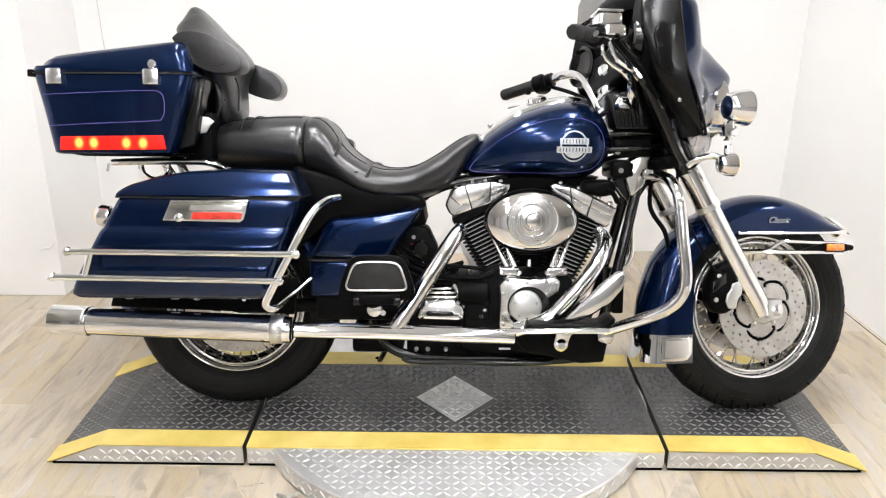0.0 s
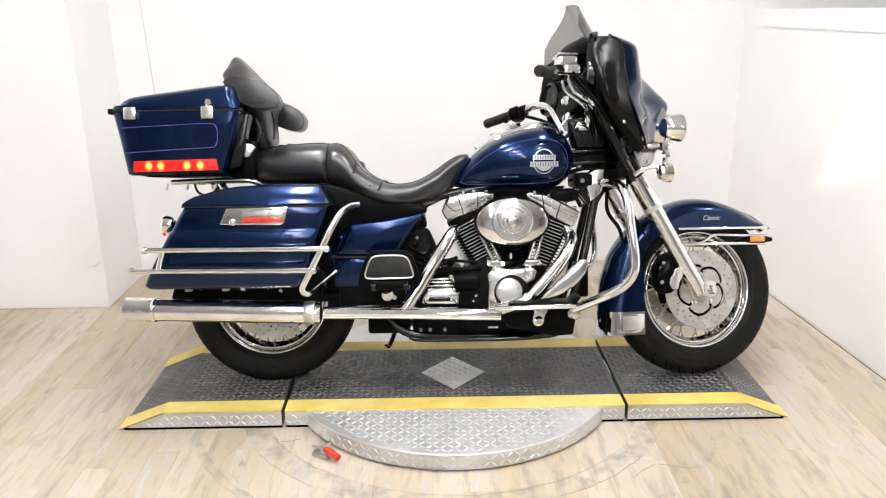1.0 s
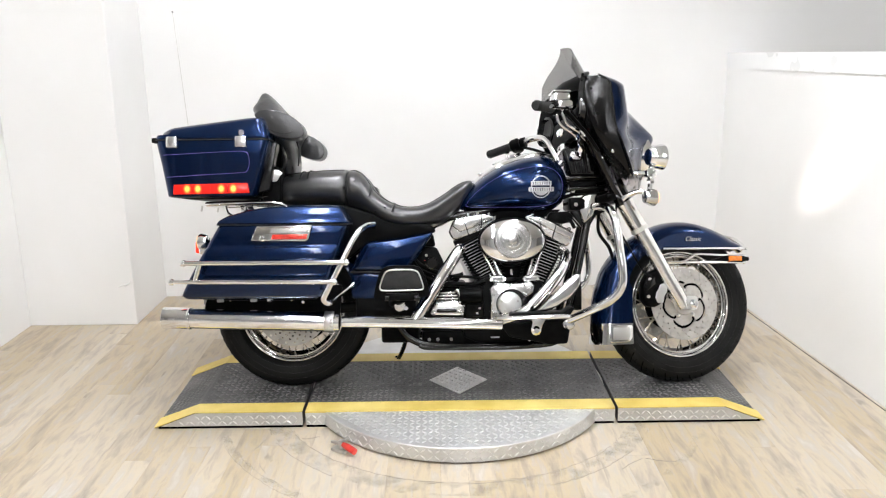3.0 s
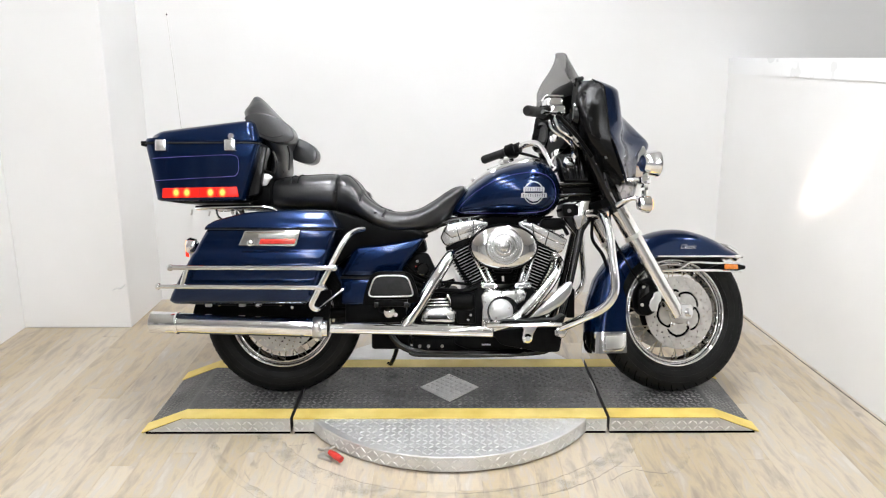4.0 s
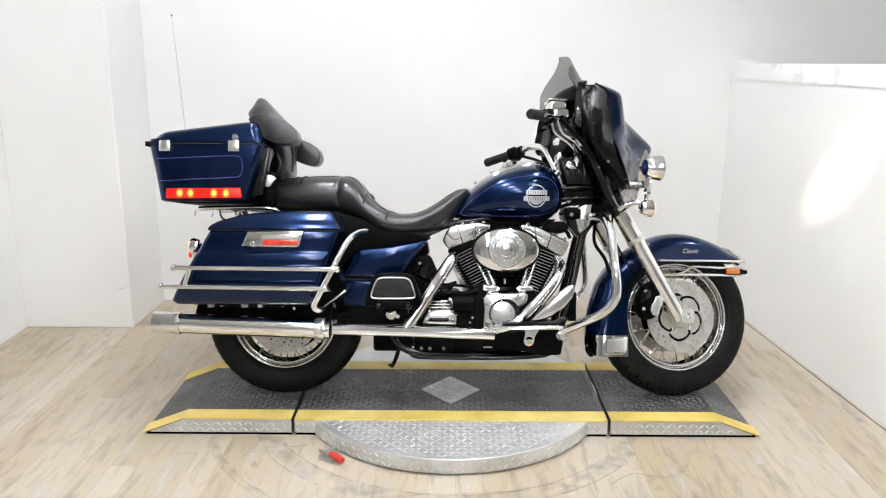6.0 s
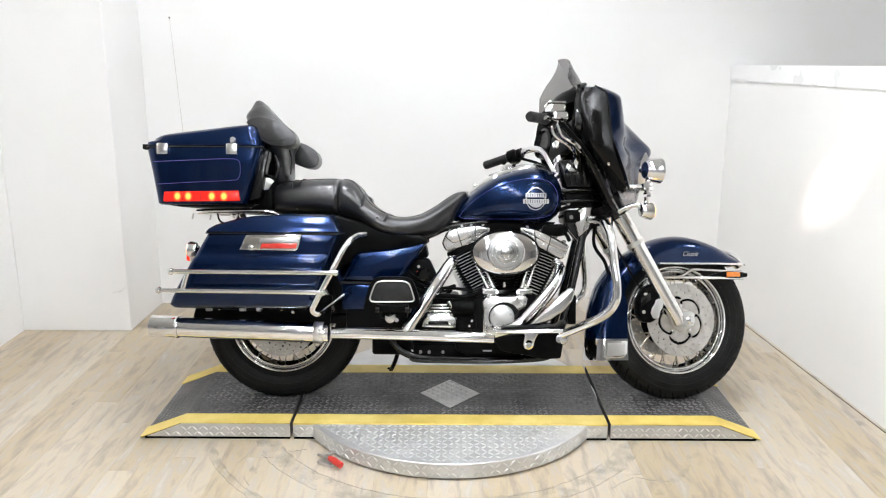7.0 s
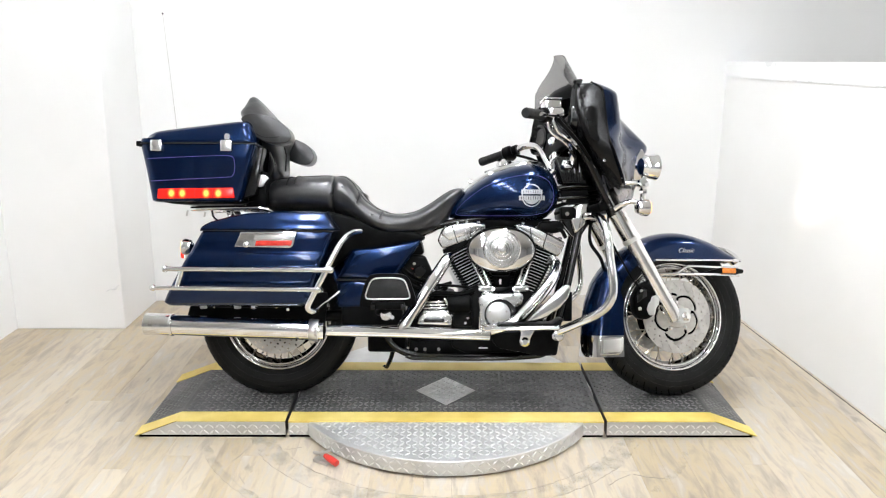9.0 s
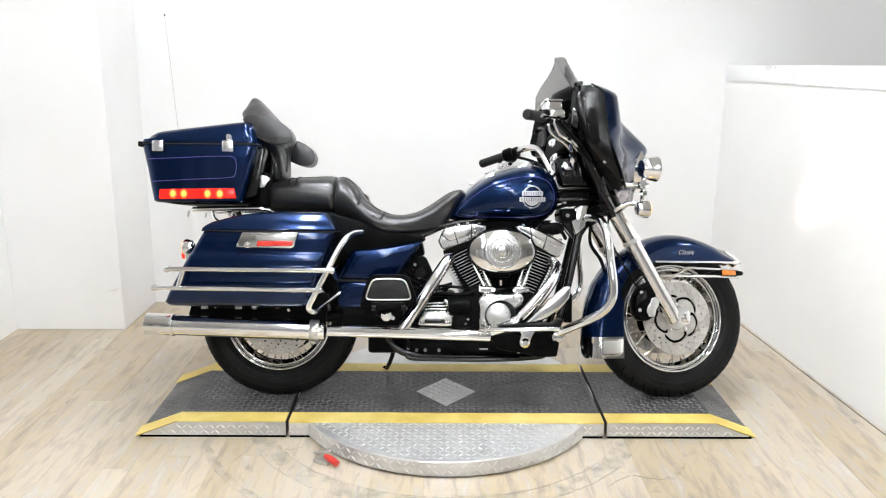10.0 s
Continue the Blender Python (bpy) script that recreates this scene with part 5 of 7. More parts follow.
def trunk():
    body = [plan_ring(-1.122, -0.792, 0.255, 0.775, 0.024, 0.033), plan_ring(-1.129, -0.785, 0.261, 0.780, 0.026, 0.034),
            plan_ring(-1.147, -0.752, 0.276, 0.90, 0.027, 0.036), plan_ring(-1.162, -0.726, 0.288, 0.985, 0.028, 0.036), plan_ring(-1.162, -0.726, 0.286, 0.992, 0.028, 0.036)]
    tr = part("luggage_trunk", rings(bmesh.new(), body), BLUE, bike, "navy hard luggage trunk with lit red lamps", angle=35)
    lid = [plan_ring(-1.163, -0.726, 0.286, 0.994, 0.03, 0.036), plan_ring(-1.165, -0.724, 0.290, 0.999, 0.03, 0.036), plan_ring(-1.159, -0.726, 0.288, 1.012, 0.03, 0.036)]
    for z, ins, sl in ((1.030, 0.004, 0.09), (1.048, 0.012, 0.115), (1.060, 0.026, 0.12), (1.072, 0.085, 0.12), (1.079, 0.16, 0.12)):
        lid.append(plan_ring(-1.152 + ins, -0.734 - ins * 0.8, 0.285 - ins, z, 0.035, 0.045, sl))
    part("trunk_lid", rings(bmesh.new(), lid), BLUE, tr, "domed navy lid", angle=50)
    lip = plan_ring(-1.165, -0.724, 0.290, 0.993, 0.03, 0.036)
    part("lid_seal", tube(lip + lip[:1], 0.0028, 6, 1), SEAM, tr)
    part("rear_hinge", boxm((-1.178, -0.05, 0.985), (-1.155, 0.05, 1.003), 0.004), SATIN, tr)
    part("side_lip", boxm((-1.176, -0.275, 0.984), (-1.152, -0.235, 1.003), 0.003), SATIN, tr)
    for s in (-1, 1):
        for x in (-1.092, -0.830):
            la = part("latch", boxm((x - 0.022, s * 0.292 - 0.010, 0.962), (x + 0.022, s * 0.292 + 0.010, 1.006), 0.006), POLISHED, tr, "chrome trunk latch")
            if x > -1:
                part("latch_lock", lathe([(0.011, -0.01), (0.012, 0.006), (0.009, 0.010)], (x + 0.004, s * 0.293, 1.017), (0, s, 0), 16), CHROME, tr)
        # violet pinstripe along the flank
        def skin(x, z, s=s):
            return (x, s * (0.2613 + (z - 0.79) * 0.1385 + 0.0008), z)
        path = [(-1.128, 0.936), (-0.98, 0.943), (-0.85, 0.948), (-0.815, 0.945), (-0.803, 0.93), (-0.803, 0.895), (-0.812, 0.874), (-0.835, 0.867), (-0.98, 0.860), (-1.120, 0.852)]
        part("pinstripe", tube([skin(p[0], p[2]) for p in spline([(x, 0, z) for x, z in path], 4)], 0.0011, 5, 1), PURPLE, tr, "violet pinstripe")
        # lit side lamps
        lens = part("side_lamp", prism([(-1.098, 0.785), (-1.095, 0.823), (-0.812, 0.828), (-0.806, 0.789)], s * 0.25, s * 0.275, 0.004), LENS, tr, "lit red lamp strip")
        for x in (-1.024, -0.955, -0.888):
            part("lens_rib", tube([(x, s * 0.2752, 0.792), (x + 0.001, s * 0.2752, 0.822)], 0.0012, 5, 1), REFLECT, tr)
    part("rear_lamp", boxm((-1.143, -0.20, 0.795), (-1.122, 0.20, 0.83), 0.004), RED, tr, "lit red rear lamp")
    part("base_tray", prism([(-1.115, 0.778), (-1.06, 0.768), (-0.80, 0.768), (-0.75, 0.778)], -0.215, 0.215, 0.004), SATIN, tr, "black base tray")
    # front face trim: black panel and grey bracket
    part("front_panel", prism([(-0.735, 0.985), (-0.702, 0.985), (-0.735, 0.80), (-0.785, 0.785)], -0.235, 0.235, 0.006), BLACK, tr, "black front face")
    # rack of chrome bars beneath
    side = [(-0.672, 0.150, 0.728), (-0.695, 0.165, 0.742), (-0.725, 0.172, 0.752), (-0.80, 0.175, 0.754), (-0.93, 0.175, 0.752), (-0.985, 0.168, 0.750), (-1.003, 0.14, 0.750)]
    loop = [(x, -y, z) for x, y, z in side] + [(-1.006, 0, 0.750)] + side[::-1]
    rk = part("luggage_rack", tube(loop, 0.0095, 12, 6), CHROME, bike, "chrome luggage rack")
    for x in (-0.95, -0.86, -0.77):
        part("rack_cross_bar", tube([(x, -0.172, 0.752), (x, 0.172, 0.752)], 0.0075, 8, 1), CHROME, rk)
    for s in (-1, 1):
        part("rack_rail", boxm((-0.99, s * 0.11 - 0.012, 0.744), (-0.72, s * 0.11 + 0.012, 0.752), 0.002), SATINCHROME, rk, "flat chrome rail")
        part("mounting_foot", boxm((-0.80, s * 0.13 - 0.02, 0.752), (-0.74, s * 0.13 + 0.02, 0.772), 0.004), SATIN, rk)
        for x in (-0.79, -0.75):
            part("foot_bolt", bolt_head(x, s * 0.152, 0.762, 0.006, 0.006, (0, s, 0)), CHROME, rk)
    part("hanging_hook", tube([(-0.945, -0.09, 0.745), (-0.935, -0.092, 0.715), (-0.905, -0.092, 0.700), (-0.872, -0.092, 0.715), (-0.862, -0.09, 0.745)], 0.006, 8, 5), CHROME, rk, "bent chrome hook")
    for s in (-1, 1):
        part("rack_stay", prism([(-0.895, 0.745), (-0.87, 0.745), (-0.83, 0.685), (-0.87, 0.675)], s * 0.06, s * 0.068, 0.003), CHROME, rk, "chrome rack stay")
        part("rack_bracket", prism([(-0.742, 0.892), (-0.728, 0.882), (-0.705, 0.880), (-0.688, 0.868), (-0.700, 0.856), (-0.712, 0.836), (-0.742, 0.832), (-0.746, 0.86)], s * 0.200, s * 0.206, 0.002), ALLOY, rk, "grey mounting bracket")
        part("hanging_bolt", tube([(-1.03, s * 0.12, 0.745), (-1.035, s * 0.12, 0.722)], 0.004, 8, 1), STEEL, rk)

    # whip aerial standing behind the trunk on the far side
    tip, foot = Vector((-1.28, 0.33, 1.642)), Vector((-1.180, 0.33, 0.80))
    ae = part("radio_aerial", tube([foot, foot.lerp(tip, 0.5), tip], [0.0022, 0.0016, 0.0012], 6, 1), STEEL, bike, "thin whip aerial with a ball tip")
    part("aerial_tip", lathe([(0.001, -0.004), (0.0035, -0.002), (0.0038, 0.001), (0.002, 0.004)], tip, (0, 0, 1), 10), SATIN, ae)
    part("aerial_base", lathe([(0.010, -0.01), (0.010, 0.02), (0.006, 0.05), (0.004, 0.07)], foot, tuple(tip - foot), 14), SATIN, ae, "black aerial base")
    part("aerial_bracket", tube([foot, (foot.x + 0.03, 0.30, foot.z + 0.01), (foot.x + 0.08, 0.25, foot.z + 0.02)], 0.008, 8, 4), SATIN, ae)


trunk()


def backrest():
    # upright centre pad with a peaked top, its front bulging into the arms
    zs = [0.866, 0.90, 0.96, 1.00, 1.05, 1.09, 1.136, 1.17, 1.196, 1.210, 1.214]
    front = [-0.665, -0.656, -0.658, -0.660, -0.642, -0.664, -0.708, -0.738, -0.763, -0.780, -0.790]
    back = [-0.715, -0.725, -0.730, -0.750, -0.780, -0.806, -0.834, -0.819, -0.810, -0.803, -0.797]
    wide = [0.100, 0.118, 0.125, 0.165, 0.195, 0.185, 0.132, 0.088, 0.048, 0.026, 0.006]
    loops = []
    for k in range(41):
        z = zs[0] + (zs[-1] - zs[0]) * (k / 40) ** 0.85
        f, b, w = (smooth_interp(z, zs, q) for q in (front, back, wide))
        xm, d = (f + b) / 2, (f - b) / 2
        loops.append([Vector((xm + d * math.copysign(abs(math.cos(a)) ** 0.7, math.cos(a)), w * math.copysign(abs(math.sin(a)) ** 0.7, math.sin(a)), z)) for a in [2 * math.pi * j / 32 for j in range(32)]])
    br = part("backrest", rings(bmesh.new(), loops), LEATHER, bike, "black vinyl wraparound passenger backrest", angle=70)
    # padded arms reaching forwards on both sides
    far = [(-0.770, 1.078), (-0.726, 1.080), (-0.676, 1.066), (-0.622, 1.047), (-0.588, 1.023), (-0.571, 0.992), (-0.578, 0.961), (-0.604, 0.948), (-0.645, 0.955), (-0.690, 0.974), (-0.740, 1.005), (-0.770, 1.045)]
    near = [(-0.788, 1.092), (-0.772, 1.106), (-0.745, 1.112), (-0.705, 1.108), (-0.668, 1.096), (-0.636, 1.079), (-0.608, 1.053), (-0.596, 1.024), (-0.604, 1.007), (-0.628, 1.000), (-0.672, 1.000), (-0.714, 1.013), (-0.746, 1.038), (-0.772, 1.070)]
    rounded = lambda pad: [(p.x, p.z) for p in spline([(x, 0, z) for x, z in pad + pad[:1]], 3)][:-1]
    part("armrest", prism(rounded(far), 0.145, 0.250, 0.036, 6), LEATHER, br, "padded black arm", angle=60)
    face = rounded(near)
    part("armrest", prism(face, -0.245, -0.150, 0.020, 5), LEATHER, br, "padded black arm with a stitched flat face", angle=60)
    cx, cz = -0.692, 1.056
    part("arm_piping", tube([(cx + (x - cx) * 0.96, -0.236, cz + (z - cz) * 0.94) for x, z in face + face[:1]], 0.0028, 6, 1), LEATHER, br, "piped edge")
    part("arm_piping", tube([(cx + (x - cx) * 0.72 - 0.012, -0.2456, cz + (z - cz) * 0.70 + 0.004) for x, z in face[24:39]], 0.0014, 6, 1), SEAM, br, "stitched line")
    part("pad_piping", tube([(-0.640, -0.126, 0.90), (-0.636, -0.130, 0.96), (-0.640, -0.150, 0.995)], 0.003, 6, 4), LEATHER, br)
    part("pad_fold", tube([(-0.700, -0.131, 0.885), (-0.690, -0.136, 0.93), (-0.700, -0.140, 0.975)], [0.004, 0.009, 0.004], 8, 4), LEATHER, br)
    part("back_bar", tube([(-0.742, -0.150, 0.99), (-0.748, -0.15, 0.93), (-0.757, -0.15, 0.87)], 0.011, 10, 3), BLACK, br, "black backrest bar")
    part("stay_plate", boxm((-0.775, -0.185, 0.757), (-0.700, 0.185, 0.895), 0.01), SATIN, br, "black plate behind the seat")
    part("back_stay", boxm((-0.70, -0.03, 0.80), (-0.684, 0.03, 0.90), 0.004), SATIN, br)


backrest()


# -- saddlebags --
def saddlebag(s):
    y0, y1 = s * 0.205, s * 0.395
    zs = [0.386, 0.390, 0.402, 0.43, 0.47, 0.51, 0.55, 0.572, 0.578, 0.584, 0.590, 0.62, 0.65, 0.660, 0.664]
    bulge = [-0.050, -0.036, -0.022, -0.008, 0.004, 0.010, 0.012, 0.0115, 0.009, 0.001, 0.0, 0.003, 0.002, 0.0, -0.006]
    loops = []
    for z, b in zip(zs, bulge):
        k = (z - 0.39) / 0.27
        tuck = 0.020 * max(0.0, (0.402 - z) / 0.016)
        xa, xb = -1.052 + 0.154 * k + tuck, -0.514 + 0.097 * k - tuck
        ya, yb = 0.205, 0.395 + b
        ring = []
        for cx, cy, r, a0 in ((xb, yb, 0.026, 0), (xa, yb, 0.022, 90), (xa, ya, 0.012, 180), (xb, ya, 0.012, 270)):
            sx, sy = (1 if cx == xb else -1), (1 if cy == yb else -1)
            ring += [Vector((cx - sx * r + r * math.cos(radians(a0 + 18 * q)), s * (cy - sy * r + r * math.sin(radians(a0 + 18 * q))), z)) for q in range(6)]
        loops.append(ring)
    bag = part("saddlebag", rings(bmesh.new(), loops), BLUE, bike, "navy hard saddlebag with chrome guard rails", angle=50)
    lid = prism([(-0.902, 0.667), (-0.892, 0.682), (-0.865, 0.698), (-0.79, 0.720), (-0.730, 0.731), (-0.60, 0.738), (-0.452, 0.736), (-0.408, 0.667)], y0, s * 0.402, 0.010, 4)
    for v in lid.verts:
        k = max(0.0, (v.co.z - 0.672) / 0.066)
        if abs(v.co.y) > 0.30:
            v.co.y -= s * 0.058 * k ** 1.3
    part("saddlebag_lid", lid, BLUE, bag, "navy saddlebag lid")
    part("lid_seal", prism([(-0.898, 0.6635), (-0.418, 0.6605), (-0.415, 0.6665), (-0.900, 0.668)], y0, s * 0.397), SEAM, bag)
    # latch plate with red reflector
    o = s * 0.4085
    pl = part("latch_plate", prism([(-0.772, 0.606), (-0.748, 0.660), (-0.545, 0.662), (-0.558, 0.610), (-0.570, 0.602)], o - s * 0.010, o + s * 0.004, 0.003), SATINCHROME, bag, "chrome latch plate with red reflector")
    part("reflector", prism([(-0.696, 0.610), (-0.690, 0.629), (-0.560, 0.630), (-0.565, 0.611)], o + s * 0.003, o + s * 0.009, 0.002), REFLECT, bag, "red reflector")
    part("latch_ledge", prism([(-0.745, 0.652), (-0.742, 0.659), (-0.548, 0.661), (-0.550, 0.654)], o + s * 0.003, o + s * 0.010, 0.002), CHROME, bag)
    part("latch_handle", prism([(-0.700, 0.634), (-0.696, 0.648), (-0.560, 0.649), (-0.564, 0.635)], o + s * 0.003, o + s * 0.006, 0.001), ALLOY, bag, "polished pull")
    part("key_lock", lathe([(0.010, 0), (0.011, 0.005), (0.007, 0.008)], (-0.728, o + s * 0.002, 0.614), (0, s, 0), 18), CHROME, bag)
    # guard rails
    g = part("guard_rail", tube([(-1.008, s * 0.44, 0.527), (-0.423, s * 0.44, 0.524)], 0.0085, 12, 1), CHROME, bag, "chrome saddlebag rail")
    part("guard_rail", tube([(-1.054, s * 0.435, 0.459), (-0.468, s * 0.435, 0.453)], 0.0085, 12, 1), CHROME, bag, "chrome saddlebag rail")
    for x, z in ((-1.012, 0.527), (-0.418, 0.524), (-1.058, 0.459), (-0.463, 0.453)):
        part("rail_end", lathe([(0.002, -0.0125), (0.008, -0.010), (0.012, -0.004), (0.0125, 0.002), (0.010, 0.008), (0.002, 0.0125)], (x, s * (0.44 if z > 0.5 else 0.435), z), (1, 0, 0), 16), CHROME, bag, "rounded chrome rail end")
    part("rail_link", tube([(-0.952, s * 0.437, 0.524), (-0.972, s * 0.434, 0.460)], 0.009, 10, 1), CHROME, bag)
    part("bag_guard", tube([(-0.325, s * 0.30, 0.664), (-0.352, s * 0.355, 0.657), (-0.385, s * 0.41, 0.622), (-0.435, s * 0.428, 0.525), (-0.485, s * 0.425, 0.43), (-0.505, s * 0.41, 0.388), (-0.488, s * 0.39, 0.372), (-0.455, s * 0.33, 0.395), (-0.41, s * 0.27, 0.432)], [0.009, 0.0105, 0.0115, 0.0115, 0.0115, 0.012, 0.011, 0.007, 0.007], 14, 7), CHROME, bag, "bent chrome bag guard")
    part("rear_signal", lathe([(0.012, -0.03), (0.026, -0.022), (0.032, 0.0), (0.028, 0.012), (0.004, 0.016)], (-1.0, s * 0.24, 0.602), (-1, 0, 0.0), 24), CHROME, bag, "chrome rear turn signal")
    part("signal_lens", lathe([(0.030, 0.0), (0.026, 0.014), (0.004, 0.020)], (-1.0, s * 0.24, 0.602), (-1, 0, 0), 24), AMBERLIT, bag)


for s in (-1, 1):
    saddlebag(s)


def rear_fender():
    rows = []
    for a in range(20, 189, 6):
        ra = radians(a)
        ro = 0.352
        hw = 0.085
        pts = [(-hw, 0.29), (-hw, ro - 0.05)] + [(hw * math.cos(math.pi - math.pi * k / 10), ro - 0.05 + 0.05 * math.sin(math.pi * k / 10)) for k in range(11)] + [(hw, 0.29)]
        rows.append([Vector((RX + r * math.cos(ra), y, AZ + r * math.sin(ra))) for y, r in pts])
    fe = part("rear_fender", sheet(rows, 0.003), BLUE, bike, "navy rear fender between the saddlebags", angle=50)
    tl = part("tail_lamp", boxm((-1.075, -0.045, 0.545), (-1.03, 0.045, 0.605), 0.012), CHROME, fe, "chrome tail lamp")
    part("tail_lens", boxm((-1.088, -0.04, 0.55), (-1.07, 0.04, 0.60), 0.008), RED, fe, "lit red tail lamp lens")
    # swing arm, shock and brackets seen below the bags
    for s in (-1, 1):
        sa = part("swing_arm", tube([(-0.73, s * 0.115, 0.318), (-0.50, s * 0.125, 0.325), (-0.26, s * 0.11, 0.335)], 0.022, 12, 3), SATIN, bike, "black swing arm")
        part("axle_block", boxm((-0.74, s * 0.115 - 0.018, 0.29), (-0.655, s * 0.115 + 0.018, 0.345), 0.006), ALLOY, sa)
        part("axle_nut", lathe([(0.02, 0), (0.02, 0.014), (0.013, 0.018)], (REAR_AXLE, s * 0.133, AXLE_Z), (0, s, 0), 6), CHROME, sa)
        part("shock", tube([(-0.60, s * 0.15, 0.345), (-0.53, s * 0.15, 0.60)], 0.027, 14, 1), BLACK, bike, "black rear shock")
        part("bag_support", tube([(-1.0, s * 0.24, 0.385), (-0.80, s * 0.24, 0.378), (-0.56, s * 0.22, 0.38)], 0.010, 8, 3), SATIN, bike)
        for x in (-0.93, -0.80):
            part("support_clip", boxm((x - 0.012, s * 0.25 - 0.01, 0.366), (x + 0.012, s * 0.25 + 0.01, 0.380), 0.003), STEEL, bike)
        # Black filler plate stands in for dark parts and shading below the bag.
        part("bag_plate", prism([(-1.005, 0.335), (-0.98, 0.425), (-0.46, 0.425), (-0.47, 0.315), (-0.60, 0.322), (-0.88, 0.33)], s * 0.200, s * 0.213, 0.004), SATIN, bike, "black filler plate for the dark shaded gap below the bag")
        for x, z in ((-0.90, 0.372), (-0.79, 0.376), (-0.66, 0.371), (-0.615, 0.36)):
            part("plate_bolt", bolt_head(x, s * 0.212, z, 0.007, 0.006, (0, s, 0)), CHROME, bike)
        part("bag_bolt", lathe([(0.012, 0), (0.014, 0.004), (0.008, 0.012)], (-0.735, s * 0.26, 0.378), (0, s, 0), 14), CHROME, bike)
    part("rear_caliper", prism([(-0.60, 0.34), (-0.53, 0.33), (-0.52, 0.40), (-0.58, 0.42)], -0.115, -0.06, 0.01), SATIN, bike, "black rear caliper")
    for s in (-1, 1):
        part("frame_cover", prism([(-0.475, 0.745), (-0.30, 0.70), (-0.10, 0.655), (-0.085, 0.628), (-0.22, 0.60), (-0.36, 0.585), (-0.47, 0.50), (-0.52, 0.50), (-0.49, 0.66)], s * 0.12, s * 0.172, 0.014), SATIN, bike, "black skirt under the seat")
    part("under_seat_frame", prism([(-0.68, 0.66), (-0.30, 0.66), (-0.10, 0.62), (-0.09, 0.57), (-0.30, 0.56), (-0.66, 0.62)], -0.115, 0.115, 0.01), SATIN, bike, "black frame under the seat")


rear_fender()


# -- exhaust --
def exhaust(s):
    y = s * 0.285
    mu = part("muffler", lathe([(0.030, 0.0), (0.036, -0.002), (0.0385, 0.03), (0.0385, 0.56), (0.0415, 0.575), (0.042, 0.672), (0.040, 0.674), (0.034, 0.66)], (-0.466, y, 0.288), (-0.672, 0, 0.023), 40), CHROME, bike, "long polished chrome muffler", angle=30)
    part("tip_ring", lathe([(0.0415, 0.566), (0.0428, 0.570), (0.0428, 0.574), (0.0415, 0.578)], (-0.466, y, 0.288), (-0.672, 0, 0.023), 40, cap=False), CHROME, mu)
    part("muffler_bore", lathe([(0.033, 0.655), (0.02, 0.65), (0.004, 0.648)], (-0.466, y, 0.288), (-0.672, 0, 0.023), 24), GAP, mu)
    part("muffler_clamp", lathe([(0.0375, 0.018), (0.0405, 0.022), (0.0405, 0.052), (0.0375, 0.056)], (-0.466, y, 0.288), (-0.672, 0, 0.023), 32, cap=False), ALLOY, mu, "polished clamp band")
    for k in range(3):
        part("clamp_screw", lathe([(0.005, 0), (0.005, 0.01), (0.003, 0.012)], (-0.492 - 0.0 * k, y + s * 0.034, 0.275 + 0.013 * k), (0, s, 0.2), 8), STEEL, mu)
    part("header_pipe", tube([(-0.455, y, 0.288), (-0.20, s * 0.27, 0.281), (0.05, s * 0.262, 0.272), (0.165, s * 0.255, 0.266)], [0.022, 0.0225, 0.0225, 0.021], 18, 4), CHROME, mu, "chrome exhaust pipe")
    return mu


mu = exhaust(-1)
exhaust(1)
part("heat_shield", tube([(0.010, -0.165, 0.565), (-0.012, -0.20, 0.535), (-0.085, -0.235, 0.425), (-0.165, -0.262, 0.302), (-0.185, -0.265, 0.275)], [0.021, 0.023, 0.0245, 0.0245, 0.022], 18, 6), CHROME, mu, "chrome pipe shield")
part("front_pipe", tube([(0.425, -0.09, 0.55), (0.436, -0.14, 0.525), (0.412, -0.19, 0.478), (0.35, -0.222, 0.400), (0.265, -0.24, 0.318), (0.165, -0.25, 0.284)], [0.021, 0.0225, 0.0225, 0.0225, 0.0225, 0.0215], 18, 7), CHROME, mu, "chrome front pipe")
part("pipe_shield", tube([(0.40, -0.232, 0.475), (0.335, -0.248, 0.400), (0.27, -0.263, 0.333)], [0.014, 0.017, 0.014], 12, 4), CHROME, mu)


